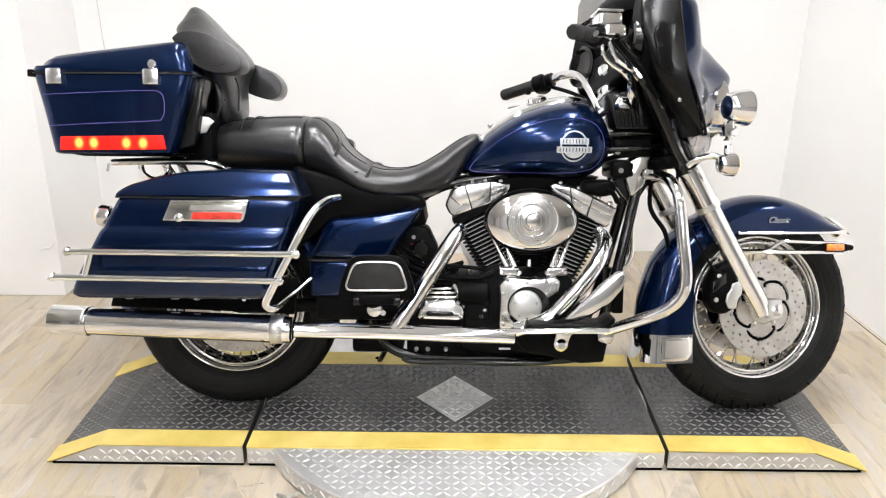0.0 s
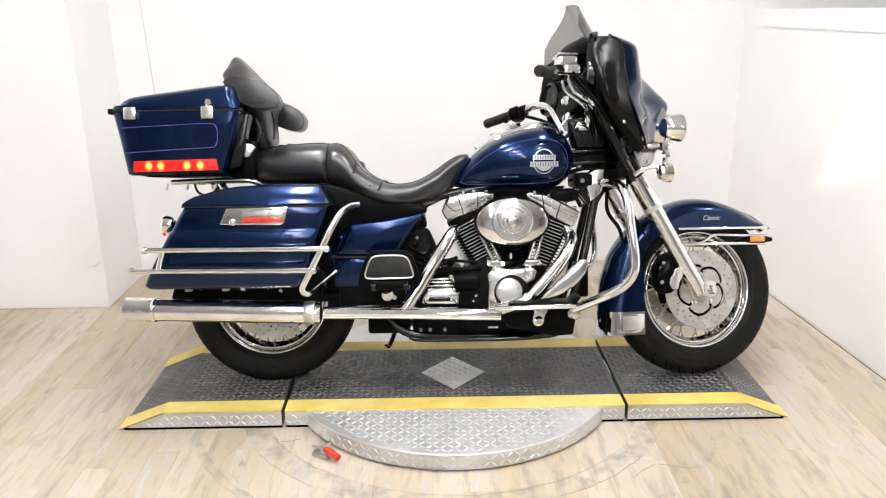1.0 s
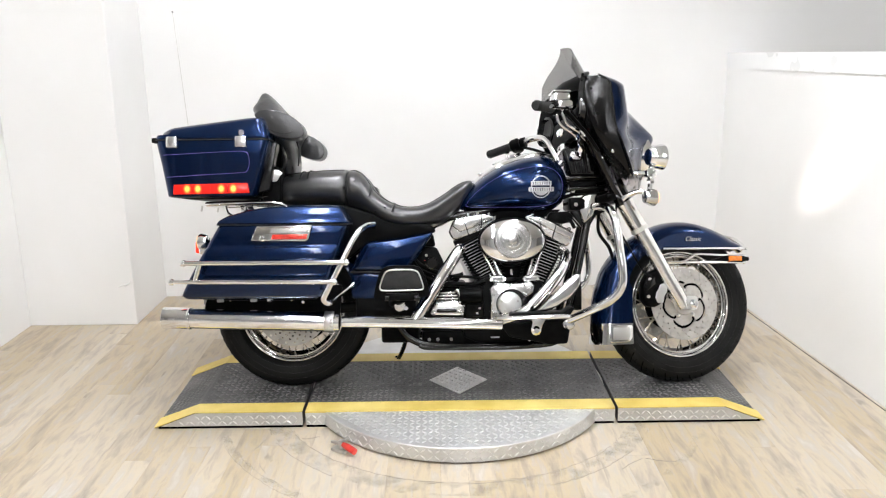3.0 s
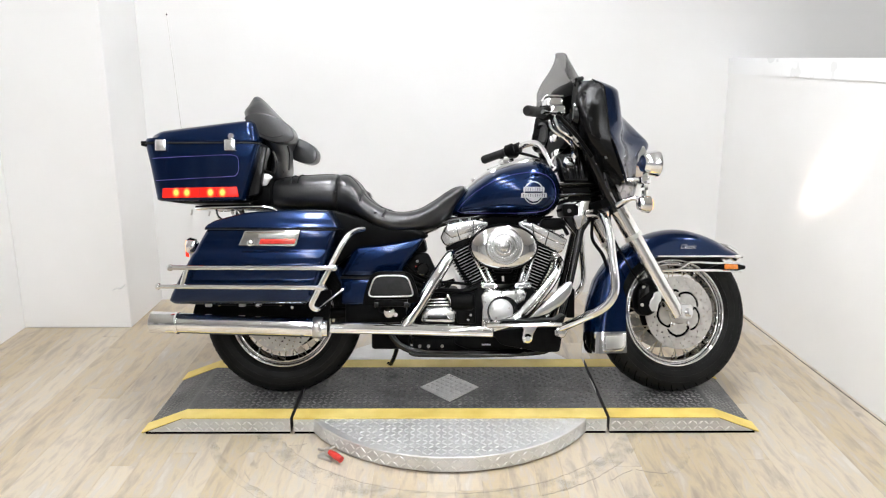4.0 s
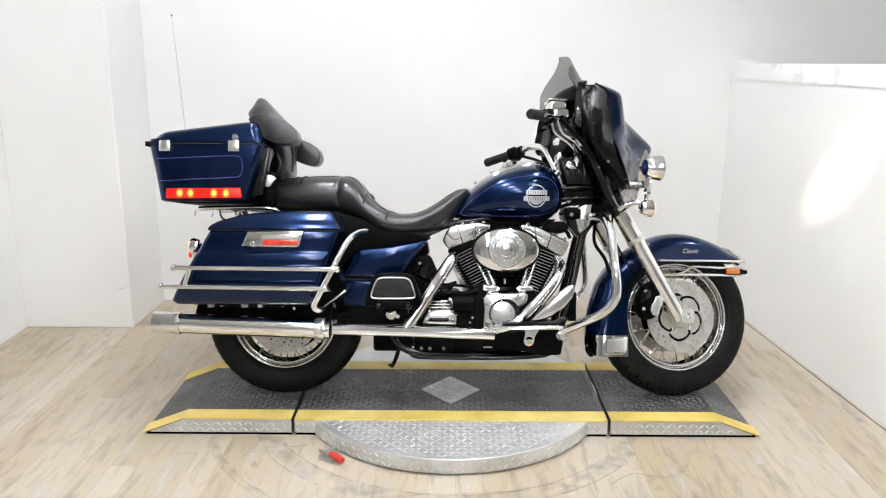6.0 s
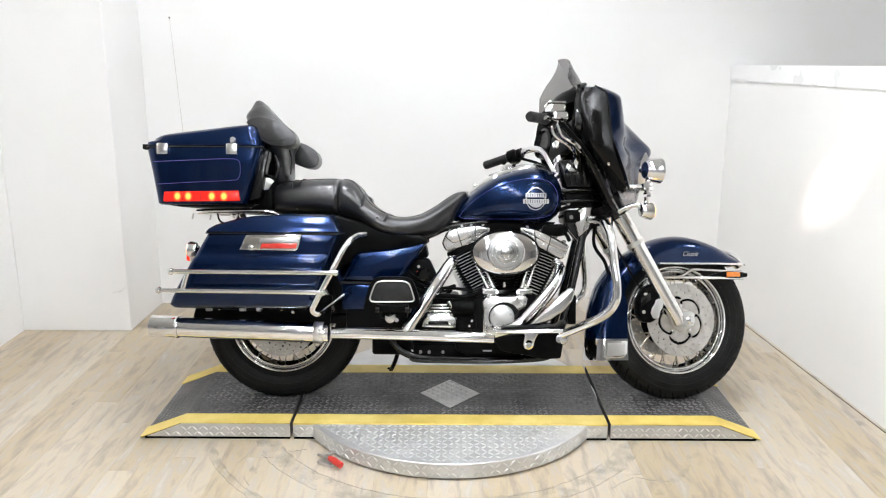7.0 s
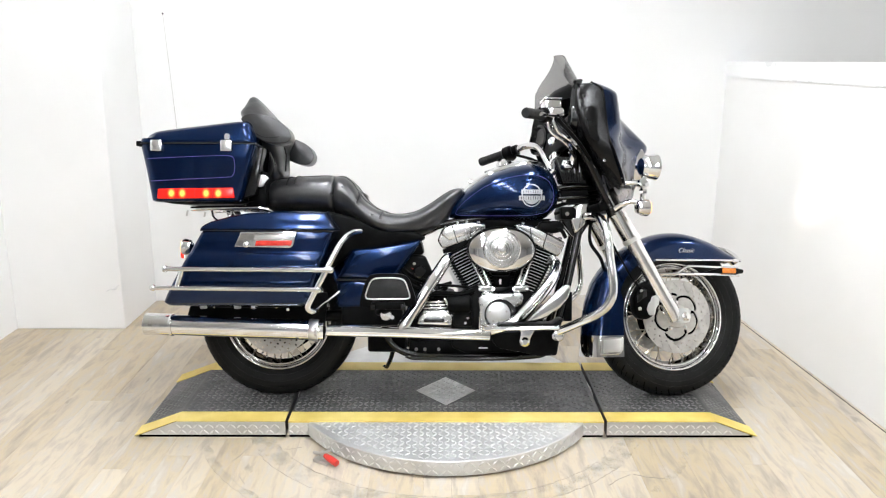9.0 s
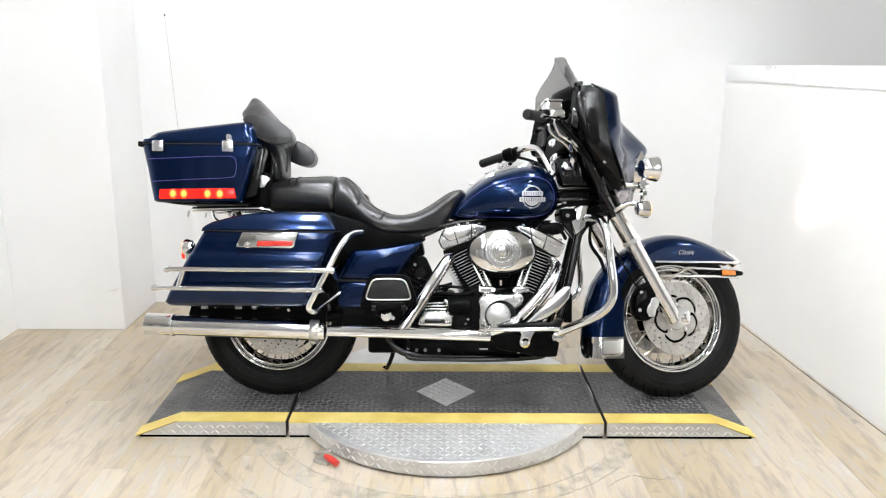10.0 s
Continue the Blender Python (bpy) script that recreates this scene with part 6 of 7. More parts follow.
# -- side covers and boards --
def flanks():
    for s in (-1, 1):
        cov = prism([(-0.432, 0.478), (-0.372, 0.592), (-0.24, 0.604), (-0.095, 0.632), (-0.13, 0.575), (-0.205, 0.472)], s * 0.140, s * 0.208, 0.026, 5)
        sc = part("side_cover", cov, BLUE, bike, "navy side cover")
        part("lower_cover", prism([(-0.428, 0.365), (-0.428, 0.472), (-0.225, 0.468), (-0.265, 0.43), (-0.29, 0.365)], s * 0.15, s * 0.20, 0.014, 3), BLUE, sc, "navy lower panel")
        part("cover_gap", boxm((-0.43, s * 0.17 - 0.03, 0.470), (-0.21, s * 0.17 + 0.03, 0.477)), SEAM, sc)
        outline = lambda pts, n=4: [(p.x, p.z) for p in spline([(x, 0, z) for x, z in pts + pts[:1]], n)][:-1]
        board = outline([(-0.328, 0.384), (-0.322, 0.420), (-0.308, 0.466), (-0.292, 0.494), (-0.265, 0.504), (-0.218, 0.505), (-0.172, 0.503), (-0.146, 0.490), (-0.130, 0.455), (-0.117, 0.412), (-0.118, 0.390), (-0.132, 0.384), (-0.22, 0.382), (-0.31, 0.378)])
        pb = part("passenger_board", prism(board, s * 0.295, s * 0.318, 0.006), SATIN, bike, "black folded passenger footboard with chrome outline")
        rim = outline([(-0.304, 0.424), (-0.295, 0.452), (-0.284, 0.476), (-0.266, 0.487), (-0.220, 0.489), (-0.176, 0.487), (-0.157, 0.476), (-0.147, 0.452), (-0.139, 0.424), (-0.143, 0.414), (-0.160, 0.411), (-0.222, 0.410), (-0.284, 0.410), (-0.300, 0.414)])
        part("board_mat", prism(rim, s * 0.316, s * 0.3255, 0.002, 2), GRIP, pb, "ribbed rubber mat")
        part("board_trim", tube([(x, s * 0.325, z) for x, z in rim + rim[:1]], 0.0030, 8, 1), ALLOY, pb, "chrome outline")
        part("board_hinge", boxm((-0.282, s * 0.318 - 0.012, 0.372), (-0.158, s * 0.318 + 0.012, 0.400), 0.004), SATIN, pb, "black hinge block")
        for x in (-0.276, -0.164):
            part("hinge_clip", boxm((x - 0.010, s * 0.324 - 0.010, 0.368), (x + 0.010, s * 0.324 + 0.010, 0.392), 0.004), BLACK, pb)
        part("board_bracket", tube([(-0.27, s * 0.16, 0.345), (-0.25, s * 0.24, 0.355), (-0.22, s * 0.30, 0.375)], 0.016, 10, 4), SATIN, pb)
        part("bracket_bolt", lathe([(0.021, 0), (0.023, 0.004), (0.020, 0.010), (0.005, 0.013)], (-0.232, s * 0.262, 0.345), (0, s, 0), 20), POLISHED, pb, "chrome bracket bolt")
        part("small_bolt", lathe([(0.008, 0), (0.008, 0.01)], (-0.207, s * 0.262, 0.336), (0, s, 0), 12), CHROME, pb)
        part("battery_box", boxm((-0.41, min(s * 0.10, s * 0.19), 0.295), (-0.17, max(s * 0.10, s * 0.19), 0.368), 0.008), SATIN, bike, "black frame box")


flanks()


# -- engine --
def engine():
    case = prism([(0.02, 0.20), (0.015, 0.36), (0.07, 0.43), (0.13, 0.455), (0.205, 0.42), (0.30, 0.455), (0.345, 0.42), (0.36, 0.33), (0.34, 0.22), (0.28, 0.175), (0.08, 0.175)], -0.13, 0.13, 0.015)
    en = part("engine", case, FINBLACK, bike, "air-cooled V-twin engine in black and chrome")
    # cylinders: a stack of thin fins each
    for name, base, ang in (("rear_cylinder", (0.150, 0.412), 27.0), ("front_cylinder", (0.306, 0.405), -21.5)):
        m = pose(base[0], 0, base[1], 0, -ang, 0)
        core = part(name, prism([(-0.048, 0.0), (0.048, 0.0), (0.062, 0.12), (0.062, 0.208), (-0.062, 0.208), (-0.062, 0.12)], -0.078, 0.078, 0.02), FINBLACK, bike, "black finned cylinder", m)
        for k in range(15):
            z = 0.018 + k * 0.0125
            w = 0.055 + 0.0125 * min(1, k / 9)
            f = boxm((-w - 0.004, -0.088, z), (w + 0.004, 0.088, z + 0.0042), 0.0)
            es = [e for e in f.edges if abs(e.verts[0].co.z - e.verts[1].co.z) > 0.002]
            bmesh.ops.bevel(f, geom=es, offset=0.028, segments=4, affect="EDGES", profile=0.5)
            part("cooling_fin", f, FINBLACK, core, "black fin with a bright edge")
            f = bmesh.new()
            box(f, (-w + 0.020, -0.0905, z + 0.0014), (w - 0.020, -0.0875, z + 0.0030))
            part("fin_edge", f, ALLOY, core, "machined bright fin edge")
        part("cylinder_head", boxm((-0.070, -0.085, 0.205), (0.070, 0.085, 0.232), 0.008), FINBLACK, core, "black finned head")
    covers = (("rear_rocker_cover", [(-0.036, 0.628), (-0.018, 0.672), (0.018, 0.690), (0.104, 0.703), (0.160, 0.694), (0.155, 0.672), (0.105, 0.636), (-0.008, 0.594), (-0.022, 0.600)], ((0.022, 0.689, 0.045, 0.617), (0.098, 0.70, 0.098, 0.64)), ((-0.004, 0.682), (0.045, 0.697), (0.083, 0.702), (0.13, 0.70))),
              ("front_rocker_cover", [(0.276, 0.689), (0.290, 0.697), (0.345, 0.688), (0.388, 0.668), (0.445, 0.640), (0.480, 0.620), (0.462, 0.575), (0.446, 0.562), (0.330, 0.628), (0.285, 0.668)], ((0.335, 0.687, 0.345, 0.625), (0.405, 0.658, 0.388, 0.597)), ((0.31, 0.695), (0.365, 0.681), (0.425, 0.652), (0.46, 0.634))))
    for name, prof, grooves, bolts in covers:
        rc = part(name, prism(prof, -0.092, 0.092, 0.011, 4), POLISHED, bike, "chrome rocker cover")
        tier = [(-0.022, 0.652), (-0.010, 0.677), (0.020, 0.688), (0.104, 0.701), (0.152, 0.692), (0.146, 0.676), (0.100, 0.656), (0.010, 0.626)] if prof[0][0] < 0 else [(0.286, 0.690), (0.345, 0.685), (0.388, 0.665), (0.472, 0.619), (0.462, 0.594), (0.40, 0.622), (0.34, 0.654), (0.296, 0.676)]
        part("cover_top", prism(tier, -0.099, 0.099, 0.006, 3), POLISHED, rc, "raised chrome top cover")
        for x0, z0, x1, z1 in grooves:
            part("cover_groove", tube([(x0, -0.0992, z0), (x1, -0.0992, z1)], 0.0018, 5, 1), SEAM, rc)
        for x, z in bolts:
            part("cover_bolt", lathe([(0.008, 0), (0.008, 0.008), (0.005, 0.011)], (x, -0.072, z - 0.003), (0, 0, 1), 10), CHROME, rc)
    part("valley_cover", prism([(0.13, 0.435), (0.325, 0.435), (0.36, 0.60), (0.07, 0.60)], -0.05, 0.05, 0.01), FINBLACK, en, "dark valley between the cylinders")
    # pushrod tubes
    for p0, p1 in (((0.152, -0.135, 0.445), (0.082, -0.112, 0.585)), ((0.172, -0.135, 0.448), (0.118, -0.112, 0.585)), ((0.282, -0.135, 0.448), (0.322, -0.112, 0.585)), ((0.300, -0.135, 0.445), (0.352, -0.112, 0.585))):
        a, b = Vector(p0), Vector(p1)
        part("pushrod_tube", tube([a, a.lerp(b, 0.3), a.lerp(b, 0.32), b], [0.0105, 0.0105, 0.0075, 0.0075], 12, 1), CHROME, en, "chrome pushrod tube")
    for x in (0.158, 0.292):
        s = 1 if x > 0.2 else -1
        tb = part("tappet_block", prism([(x - 0.032, 0.425), (x + 0.032, 0.425), (x + 0.030 + s * 0.004, 0.452), (x - 0.030 + s * 0.004, 0.452)], -0.155, -0.115, 0.006), CHROME, en, "chrome tappet block")
        for dx in (-0.026, 0.026):
            part("tappet_bolt", lathe([(0.008, 0), (0.008, 0.01), (0.005, 0.013)], (x + dx, -0.152, 0.436), (0, -1, 0.2), 10), CHROME, en)
    # gear cover and round timer cover
    gc = prism([(0.126, 0.268), (0.130, 0.36), (0.122, 0.400), (0.150, 0.428), (0.205, 0.420), (0.255, 0.422), (0.288, 0.428), (0.306, 0.410), (0.298, 0.378), (0.268, 0.362), (0.245, 0.32), (0.20, 0.268)], -0.178, -0.12, 0.010)
    part("gear_cover", gc, POLISHED, en, "chrome gear cover")
    tc = part("timer_cover", lathe([(0.048, 0), (0.048, 0.010), (0.045, 0.014), (0.043, 0.0152), (0.004, 0.0160)], (0.203, -0.172, 0.340), (0, -1, 0), 40), ALLOY, en, "round polished timer cover")
    part("timer_shadow_ring", lathe([(0.0625, 0.0), (0.0625, 0.004), (0.030, 0.004), (0.029, 0.0)], (0.212, -0.176, 0.336), (0, -1, 0), 40, cap=False), BLACK, en)
    for k in range(5):
        a = 2 * math.pi * k / 5 + math.pi / 2
        part("cover_screw", bolt_head(0.203 + 0.034 * math.cos(a), -0.187, 0.340 + 0.034 * math.sin(a), 0.0045, 0.003), STEEL, en)
    for x, z in ((0.138, 0.285), (0.138, 0.375), (0.150, 0.417), (0.205, 0.411), (0.262, 0.414), (0.292, 0.405)):
        part("gear_cover_bolt", bolt_head(x, -0.177, z, 0.0055, 0.005), CHROME, en)
    # air cleaner: oval chrome shell with a round ribbed centre
    def oval(kx, kz, y):
        return [Vector((0.214 + kx * math.cos(a), y, 0.592 + kz * math.sin(a))) for a in [2 * math.pi * k / 64 for k in range(64)]]
    ac = part("air_cleaner", rings(bmesh.new(), [oval(0.10, 0.06, -0.125), oval(0.126, 0.083, -0.150), oval(0.131, 0.087, -0.170), oval(0.131, 0.087, -0.192), oval(0.127, 0.083, -0.202), oval(0.118, 0.075, -0.208), oval(0.08, 0.05, -0.213), oval(0.02, 0.012, -0.215)]), CHROME, en, "oval chrome air cleaner cover", angle=30)
    part("cleaner_band", rings(bmesh.new(), [oval(0.1325, 0.0885, -0.168), oval(0.1360, 0.0920, -0.172), oval(0.1362, 0.0922, -0.190), oval(0.1325, 0.0885, -0.196)], cap=False), SATIN, en)
    part("cleaner_insert", lathe([(0.072, 0), (0.0735, 0.006), (0.070, 0.009), (0.067, 0.0065), (0.060, 0.007), (0.058, 0.0105), (0.050, 0.011), (0.049, 0.014), (0.046, 0.014), (0.044, 0.008), (0.036, 0.009), (0.0345, 0.015), (0.030, 0.016), (0.028, 0.009), (0.021, 0.010), (0.018, 0.018), (0.012, 0.020), (0.006, 0.0205)], (0.214, -0.2105, 0.596), (0, -1, 0), 56), BRUSHED, en, "turned aluminium insert", angle=25)
    part("intake", tube([(0.10, 0, 0.55), (0.214, -0.06, 0.545), (0.33, 0, 0.55)], 0.028, 14, 5), FINBLACK, en)
    part("carburettor", boxm((0.175, -0.14, 0.485), (0.255, -0.02, 0.575), 0.015), SATIN, en, "black carburettor body")
    part("choke_stud", tube([(0.212, -0.16, 0.475), (0.212, -0.165, 0.455)], 0.006, 10, 1), CHROME, en)
    # gearbox, starter and their covers behind the crankcase
    gb = part("gearbox", boxm((-0.16, -0.11, 0.22), (0.04, 0.12, 0.42), 0.02), FINBLACK, bike, "black gearbox")
    tcv = prism([(-0.116, 0.296), (-0.108, 0.330), (-0.094, 0.352), (-0.004, 0.356), (0.020, 0.335), (0.026, 0.312), (0.012, 0.292)], -0.175, -0.10, 0.010)
    part("gearbox_cover", tcv, POLISHED, gb, "chrome gearbox side cover")
    part("cover_window", boxm((-0.088, -0.180, 0.306), (-0.008, -0.170, 0.322), 0.005), BLACK, gb, "dark recess in the cover")
    for k, (x0, x1) in enumerate(((-0.096, 0.004), (-0.092, -0.004), (-0.086, -0.012))):
        part("top_rib", boxm((x0, -0.165 + 0.012 * k, 0.357 + 0.011 * k), (x1, -0.10, 0.365 + 0.011 * k), 0.003), CHROME, gb, "chrome rib")
    for x, z in ((-0.100, 0.302), (0.014, 0.302), (-0.086, 0.345), (0.004, 0.348)):
        part("cover_bolt", bolt_head(x, -0.174, z, 0.0065, 0.006), CHROME, gb)
    part("cover_rib", tube([(-0.008, -0.150, 0.396), (0.004, -0.155, 0.382), (0.010, -0.160, 0.362)], 0.009, 10, 4), CHROME, gb)
    part("starter", lathe([(0.034, 0), (0.036, 0.006), (0.036, 0.085), (0.03, 0.092)], (0.005, -0.15, 0.375), (1, 0, 0), 24), SATIN, gb, "black starter motor")
    part("oil_filter_cap", lathe([(0.03, 0), (0.032, 0.006), (0.03, 0.03), (0.014, 0.036)], (-0.055, -0.12, 0.435), (-0.2, -0.4, 1), 22), CHROME, gb, "chrome dipstick cap")
    for x, z in ((0.02, 0.33), (0.085, 0.32), (0.03, 0.395), (0.048, 0.372), (0.075, 0.30), (0.012, 0.36)):
        part("case_bolt", bolt_head(x, -0.142, z, 0.0065, 0.006), CHROME, gb)
    part("case_web", prism([(0.03, 0.285), (0.025, 0.405), (0.10, 0.41), (0.105, 0.285)], -0.145, -0.10, 0.008), FINBLACK, gb)
    part("oil_line", tube([(-0.10, -0.13, 0.42), (0.0, -0.145, 0.418), (0.06, -0.14, 0.415), (0.11, -0.14, 0.43)], 0.010, 10, 5), SATIN, gb)
    part("oil_line", tube([(-0.04, -0.125, 0.45), (0.03, -0.13, 0.447), (0.09, -0.13, 0.44)], 0.006, 8, 5), SATIN, gb)
    part("horn_strip", prism([(-0.005, 0.535), (0.018, 0.548), (0.072, 0.425), (0.052, 0.415)], -0.045, -0.035, 0.002), ALLOY, gb)


BRUSHED = surf("turned_aluminium", (0.66, 0.66, 0.65), (0.78, 0.78, 0.77), 30.0, rough=0.24, metal=1.0, rvar=0.06)
engine()


# -- frame, guards, pedals, stand --
def chassis():
    fr = part("frame", tube([(0.555, 0, 0.90), (0.60, 0, 0.74)], 0.036, 16, 1), BLACK, bike, "gloss black tubular frame")
    for s in (-1, 1):
        part("down_tube", tube([(0.575, s * 0.03, 0.80), (0.545, s * 0.06, 0.70), (0.50, s * 0.085, 0.50), (0.455, s * 0.10, 0.32), (0.41, s * 0.115, 0.20), (0.33, s * 0.12, 0.168), (0.0, s * 0.125, 0.162), (-0.16, s * 0.125, 0.18), (-0.24, s * 0.12, 0.25), (-0.27, s * 0.11, 0.40), (-0.28, s * 0.10, 0.60)], 0.016, 12, 6), BLACK, fr, "black frame tube")
        part("neck_gusset", prism([(0.468, 0.705), (0.555, 0.79), (0.60, 0.80), (0.585, 0.70), (0.535, 0.62)], s * 0.02, s * 0.05, 0.006), BLACK, fr)
        part("top_tube", tube([(0.57, s * 0.03, 0.86), (0.45, s * 0.04, 0.80), (0.2, s * 0.05, 0.728), (-0.02, s * 0.07, 0.69), (-0.12, s * 0.08, 0.64), (-0.20, s * 0.08, 0.56)], 0.015, 12, 5), BLACK, fr)
        part("regulator", boxm((0.475, min(s * 0.02, s * 0.085), 0.30), (0.51, max(s * 0.02, s * 0.085), 0.42), 0.006), SATIN, fr)
        # engine guard
        eg = tube([(0.565, s * 0.10, 0.725), (0.58, s * 0.20, 0.722), (0.590, s * 0.27, 0.708), (0.600, s * 0.315, 0.66), (0.609, s * 0.335, 0.56), (0.619, s * 0.345, 0.465), (0.612, s * 0.34, 0.41), (0.576, s * 0.32, 0.362), (0.505, s * 0.26, 0.315), (0.435, s * 0.20, 0.272), (0.415, s * 0.16, 0.25)], 0.0165, 16, 8)
        part("engine_guard", eg, CHROME, bike, "bent chrome engine guard")
        part("guard_bolt", lathe([(0.016, 0), (0.018, 0.004), (0.016, 0.02), (0.01, 0.026)], (0.425, s * 0.185, 0.262), (0.0, s, 0), 16), CHROME, bike)
        part("guard_clamp", prism([(0.405, 0.242), (0.402, 0.268), (0.418, 0.284), (0.445, 0.282), (0.462, 0.262), (0.452, 0.238), (0.425, 0.232)], s * 0.165, s * 0.215, 0.008), SATINCHROME, bike, "chrome clamp of the guard")
        # rider footboard
        fb = part("footboard", prism([(0.19, 0.304), (0.20, 0.317), (0.40, 0.318), (0.425, 0.335), (0.44, 0.335), (0.42, 0.304)], s * 0.225, s * 0.325, 0.005), SATIN, bike, "black rider footboard with chrome edge")
        part("board_edge", tube([(0.14, s * 0.33, 0.300), (0.26, s * 0.33, 0.302), (0.42, s * 0.33, 0.304)], 0.009, 10, 4, flat=0.7), CHROME, fb, "chrome edge strip")
        part("board_mount", prism([(0.280, 0.238), (0.287, 0.222), (0.303, 0.216), (0.320, 0.225), (0.328, 0.258), (0.348, 0.292), (0.272, 0.292), (0.288, 0.272)], s * 0.20, s * 0.235, 0.006), SATINCHROME, fb, "polished mounting bracket")
        part("mount_bolt", lathe([(0.017, 0), (0.018, 0.005), (0.010, 0.012)], (0.303, s * 0.232, 0.238), (0, s, 0), 18), CHROME, fb)
        part("board_support", prism([(0.16, 0.262), (0.42, 0.285), (0.44, 0.24), (0.43, 0.182), (0.36, 0.178), (0.30, 0.192), (0.20, 0.21)], s * 0.13, s * 0.215, 0.008), FINBLACK, fb, "black support under the board")
    # brake pedal on the right
    bp = part("brake_pedal", prism([(0.302, 0.322), (0.340, 0.320), (0.385, 0.340), (0.432, 0.376), (0.462, 0.412), (0.472, 0.446), (0.464, 0.464), (0.446, 0.458), (0.411, 0.430), (0.355, 0.374)], -0.288, -0.258, 0.007), SATINCHROME, bike, "polished brake pedal")
    # oil pan, belly and stand
    part("oil_pan", boxm((-0.15, -0.10, 0.15), (0.10, 0.10, 0.225), 0.012), FINBLACK, bike, "black oil pan")
    part("belly_bar", tube([(-0.16, -0.135, 0.170), (-0.10, -0.14, 0.160), (0.24, -0.14, 0.160), (0.30, -0.135, 0.172)], 0.010, 10, 4), BLACK, bike, "black lower frame bar")
    part("rear_belly", boxm((-0.315, -0.115, 0.178), (-0.16, 0.115, 0.262), 0.012), SATIN, bike)
    for x in (-0.12, -0.085, -0.03):
        part("drain_bolt", lathe([(0.007, 0), (0.007, 0.008), (0.004, 0.012)], (x, -0.105, 0.19), (0, -1, 0), 8), STEEL, bike)
    part("belly_label", boxm((0.13, -0.131, 0.196), (0.165, -0.129, 0.202)), SILVER, bike)
    js = part("side_stand", tube([(-0.22, 0.13, 0.20), (-0.235, 0.18, 0.12), (-0.265, 0.245, 0.052), (-0.275, 0.262, 0.058)], [0.011, 0.010, 0.009, 0.009], 10, 5), BLACK, bike, "black side stand resting on the deck")
    # wiring and hoses round the steering head
    for k, (y, z) in enumerate(((-0.075, 0.80), (-0.06, 0.775), (-0.085, 0.83), (-0.05, 0.745))):
        part("wiring_loom", tube([(0.44, y, z - 0.01), (0.50, y - 0.012, z + 0.006 * (k % 2)), (0.56, y - 0.008, z), (0.62, y + 0.02, z + 0.01)], 0.009 - 0.001 * k, 8, 5), SATIN, bike)
    part("ignition_box", prism([(0.428, 0.962), (0.545, 0.985), (0.572, 0.875), (0.566, 0.845), (0.462, 0.850)], -0.105, 0.105, 0.012), BLACK, bike, "gloss black steering head cover")
    for k in range(4):
        part("cover_rib", prism([(0.452 + 0.024 * k, 0.945), (0.466 + 0.024 * k, 0.948), (0.482 + 0.022 * k, 0.865), (0.468 + 0.022 * k, 0.862)], -0.109, -0.103, 0.002), BLACK, bike)
    part("neck_plate", prism([(0.502, 0.705), (0.508, 0.764), (0.545, 0.785), (0.576, 0.789), (0.570, 0.735), (0.558, 0.688), (0.521, 0.654)], -0.088, -0.060, 0.008), SATINCHROME, bike, "polished steering neck plate")
    part("coil_plate", prism([(0.455, 0.832), (0.568, 0.836), (0.572, 0.775), (0.468, 0.780)], -0.10, -0.05, 0.006), FINBLACK, bike, "black coil under the head cover")
    for z in (0.843, 0.800):
        part("head_hose", tube([(0.44, -0.098, z - 0.004), (0.49, -0.112, z), (0.55, -0.108, z + 0.004), (0.60, -0.09, z)], 0.0085, 10, 4), BLACK, bike, "glossy black hose")
    part("coil_clip", lathe([(0.007, 0), (0.008, 0.005)], (0.472, -0.10, 0.79), (0, -1, 0), 12), CHROME, bike)
    part("neck_cover", boxm((0.46, -0.09, 0.71), (0.53, 0.09, 0.765), 0.012), SATIN, bike)
    part("head_clip", lathe([(0.007, 0), (0.008, 0.006)], (0.485, -0.092, 0.735), (0, -1, 0), 12), CHROME, bike)
    part("under_tank_panel", prism([(0.03, 0.714), (0.43, 0.716), (0.40, 0.69), (0.30, 0.662), (0.16, 0.662), (0.06, 0.69)], -0.06, 0.06, 0.006), SATIN, bike, "black frame panel under the tank")
    part("ignition_coil", prism([(0.365, 0.668), (0.375, 0.704), (0.455, 0.708), (0.478, 0.69), (0.470, 0.664), (0.43, 0.655)], -0.10, -0.03, 0.012), SATIN, bike, "black ignition coil under the tank")
    part("spark_cable", tube([(0.42, -0.08, 0.69), (0.46, -0.10, 0.67), (0.48, -0.09, 0.64)], 0.008, 8, 4), SATIN, bike)


chassis()


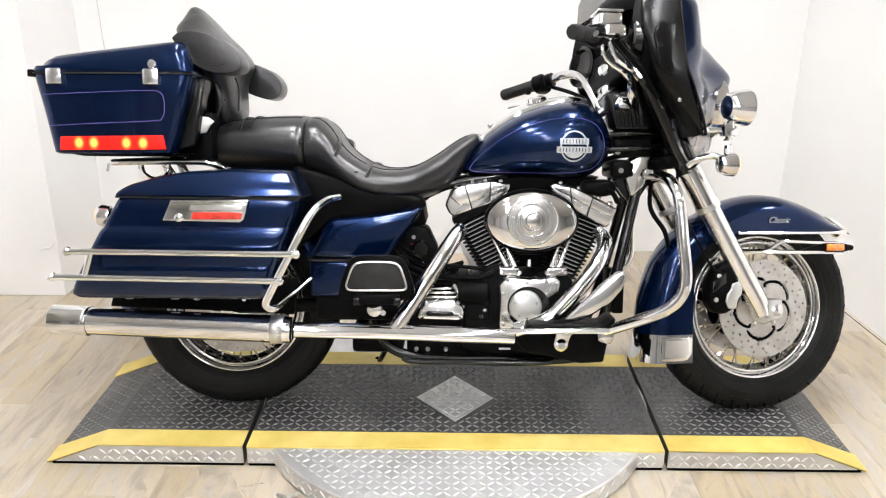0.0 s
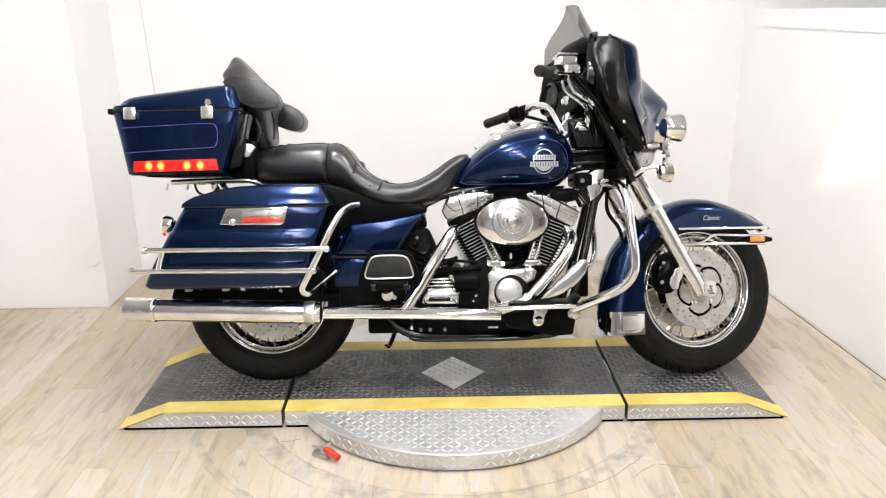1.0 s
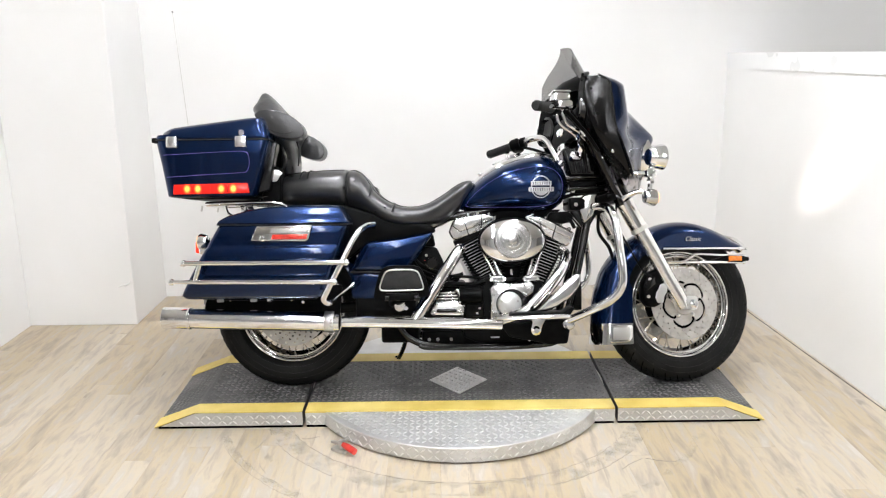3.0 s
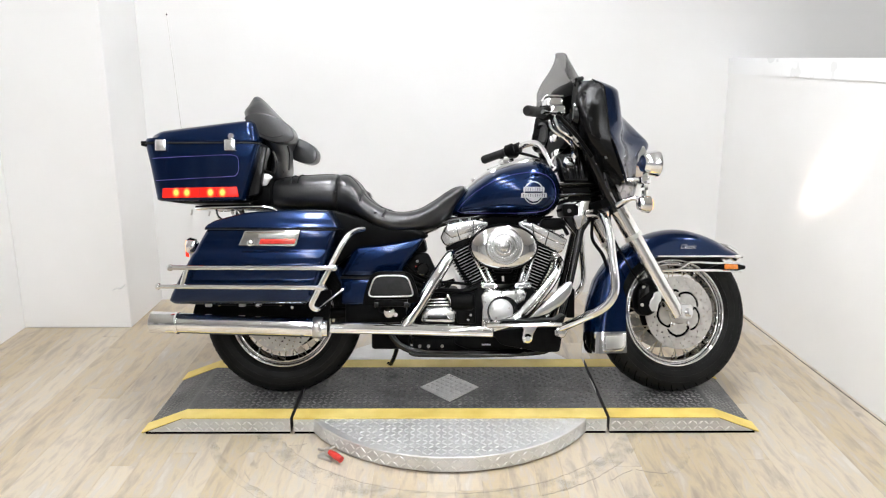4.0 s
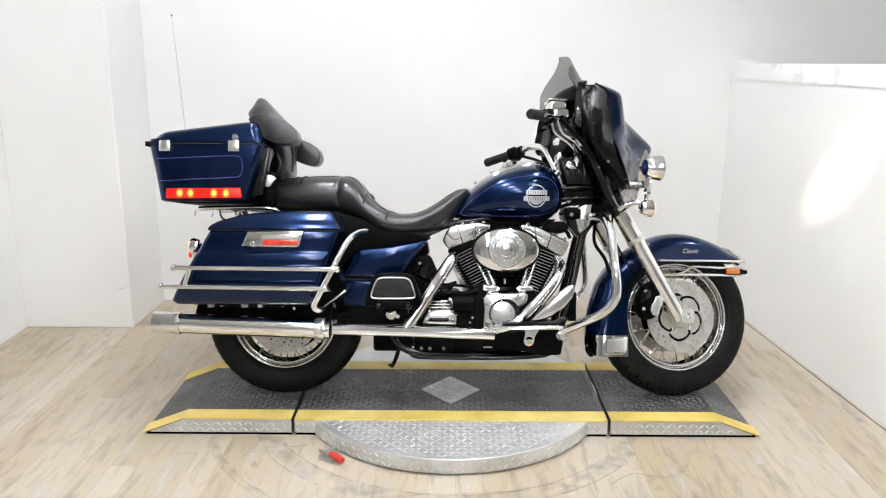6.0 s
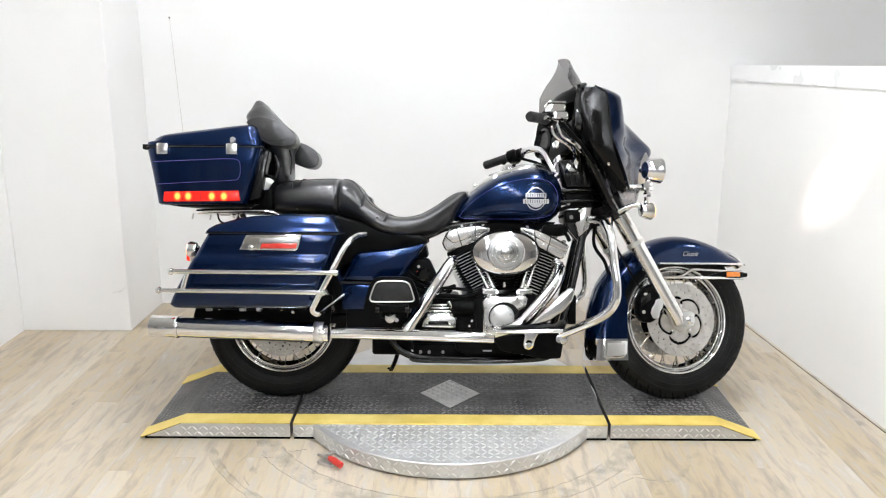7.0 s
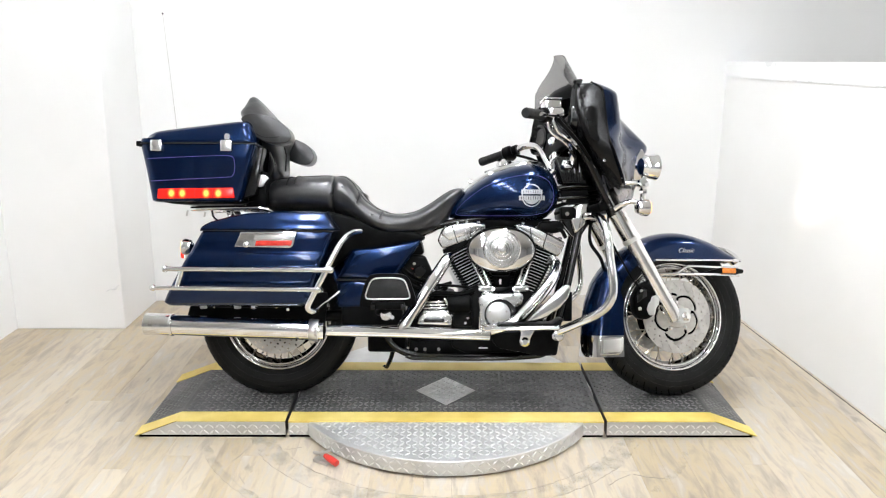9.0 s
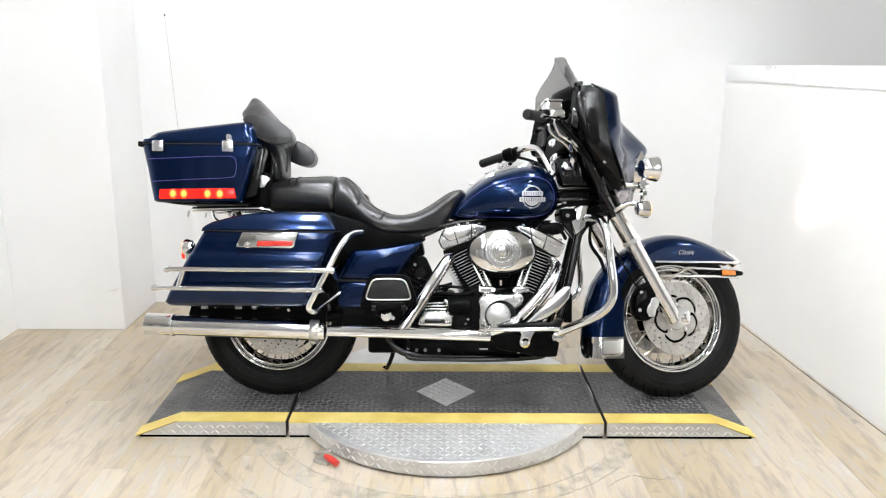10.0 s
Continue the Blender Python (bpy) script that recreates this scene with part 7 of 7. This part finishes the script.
def behind_engine():
    """Dark electrical gear between the side cover and the rear cylinder."""
    box_ = part("coil_bracket", prism([(-0.215, 0.40), (-0.205, 0.545), (-0.145, 0.575), (-0.085, 0.565), (-0.055, 0.50), (-0.05, 0.40)], -0.125, -0.04, 0.012), SATIN, bike, "black electrical bracket")
    part("coil", lathe([(0.024, 0), (0.026, 0.005), (0.026, 0.05), (0.02, 0.056)], (-0.115, -0.115, 0.50), (0.2, -1, 0.1), 20), BLACK, box_)
    part("solenoid", lathe([(0.020, 0), (0.022, 0.004), (0.022, 0.03), (0.016, 0.034)], (-0.165, -0.12, 0.46), (0, -1, 0), 18), SATIN, box_)
    for x, z in ((-0.128, 0.535), (-0.185, 0.52), (-0.10, 0.455), (-0.15, 0.43)):
        part("bracket_bolt", bolt_head(x, -0.126, z, 0.006, 0.006), STEEL, box_)
    part("red_lead", tube([(-0.135, -0.128, 0.515), (-0.12, -0.132, 0.508), (-0.105, -0.128, 0.512)], 0.003, 6, 4), REDGRIP, box_, "red cable lead")
    for k in range(4):
        part("cable", tube([(-0.20, -0.125 - 0.006 * k, 0.56 - 0.02 * k), (-0.15, -0.14, 0.50 - 0.02 * k), (-0.08, -0.14, 0.47 - 0.02 * k), (-0.03, -0.12, 0.45 - 0.015 * k), (0.02, -0.11, 0.46)], 0.005, 8, 5), SATIN, box_)


behind_engine()


# ---- floor: planks last ----
def floor():
    base = tagged(make("floor", boxm((-5.52, -8.62, -0.08), (5.52, 2.2, -0.0035)), GAP, smooth=False),
                  "worn vinyl plank floor in mixed tan and grey wood tones", "floor", kind="structure")
    rnd = random.Random(11)
    PW, PL = 0.095, 1.22
    shapes = {}

    def plank_mesh(L):
        if L not in shapes:
            bm = boxm((-L / 2 + 0.0002, -PW / 2 + 0.0002, -0.0035), (L / 2 - 0.0002, PW / 2 - 0.0002, 0.0), 0.0002, 1)
            me = bpy.data.meshes.new("plank")
            bm.to_mesh(me)
            bm.free()
            me.materials.append(PLANK)
            shapes[L] = me
        return shapes[L]

    far = bmesh.new()
    x = -5.4
    while x < 5.4:
        y = -8.5 + rnd.uniform(0, PL) - PL
        while y < 2.0:
            y0, y1 = max(y, -8.5), min(y + PL, 2.05)
            L = round(y1 - y0, 2)
            if L > 0.04:
                cx, cy = x + PW / 2, (y0 + y1) / 2
                if -2.4 < cx < 1.95 and cy > -1.3:
                    o = new("plank", plank_mesh(L))
                    o.parent = base
                    o.matrix_basis = pose(cx, cy, 0, 0, 0, 90)
                else:
                    box(far, (cx - PW / 2 + 0.0003, y0 + 0.0006, -0.0035), (cx + PW / 2 - 0.0003, y1 - 0.0006, 0.0))
            y += PL
        x += PW
    tagged(part("plank_field", far, PLANKFAR, base, smooth=False), kind="stuff")


PLANKFAR = surf("vinyl_plank_field", (0.38, 0.335, 0.27), (0.50, 0.45, 0.375), 3.0, rough=0.4, stretch=(10, 1.2, 1), detail=6)
floor()
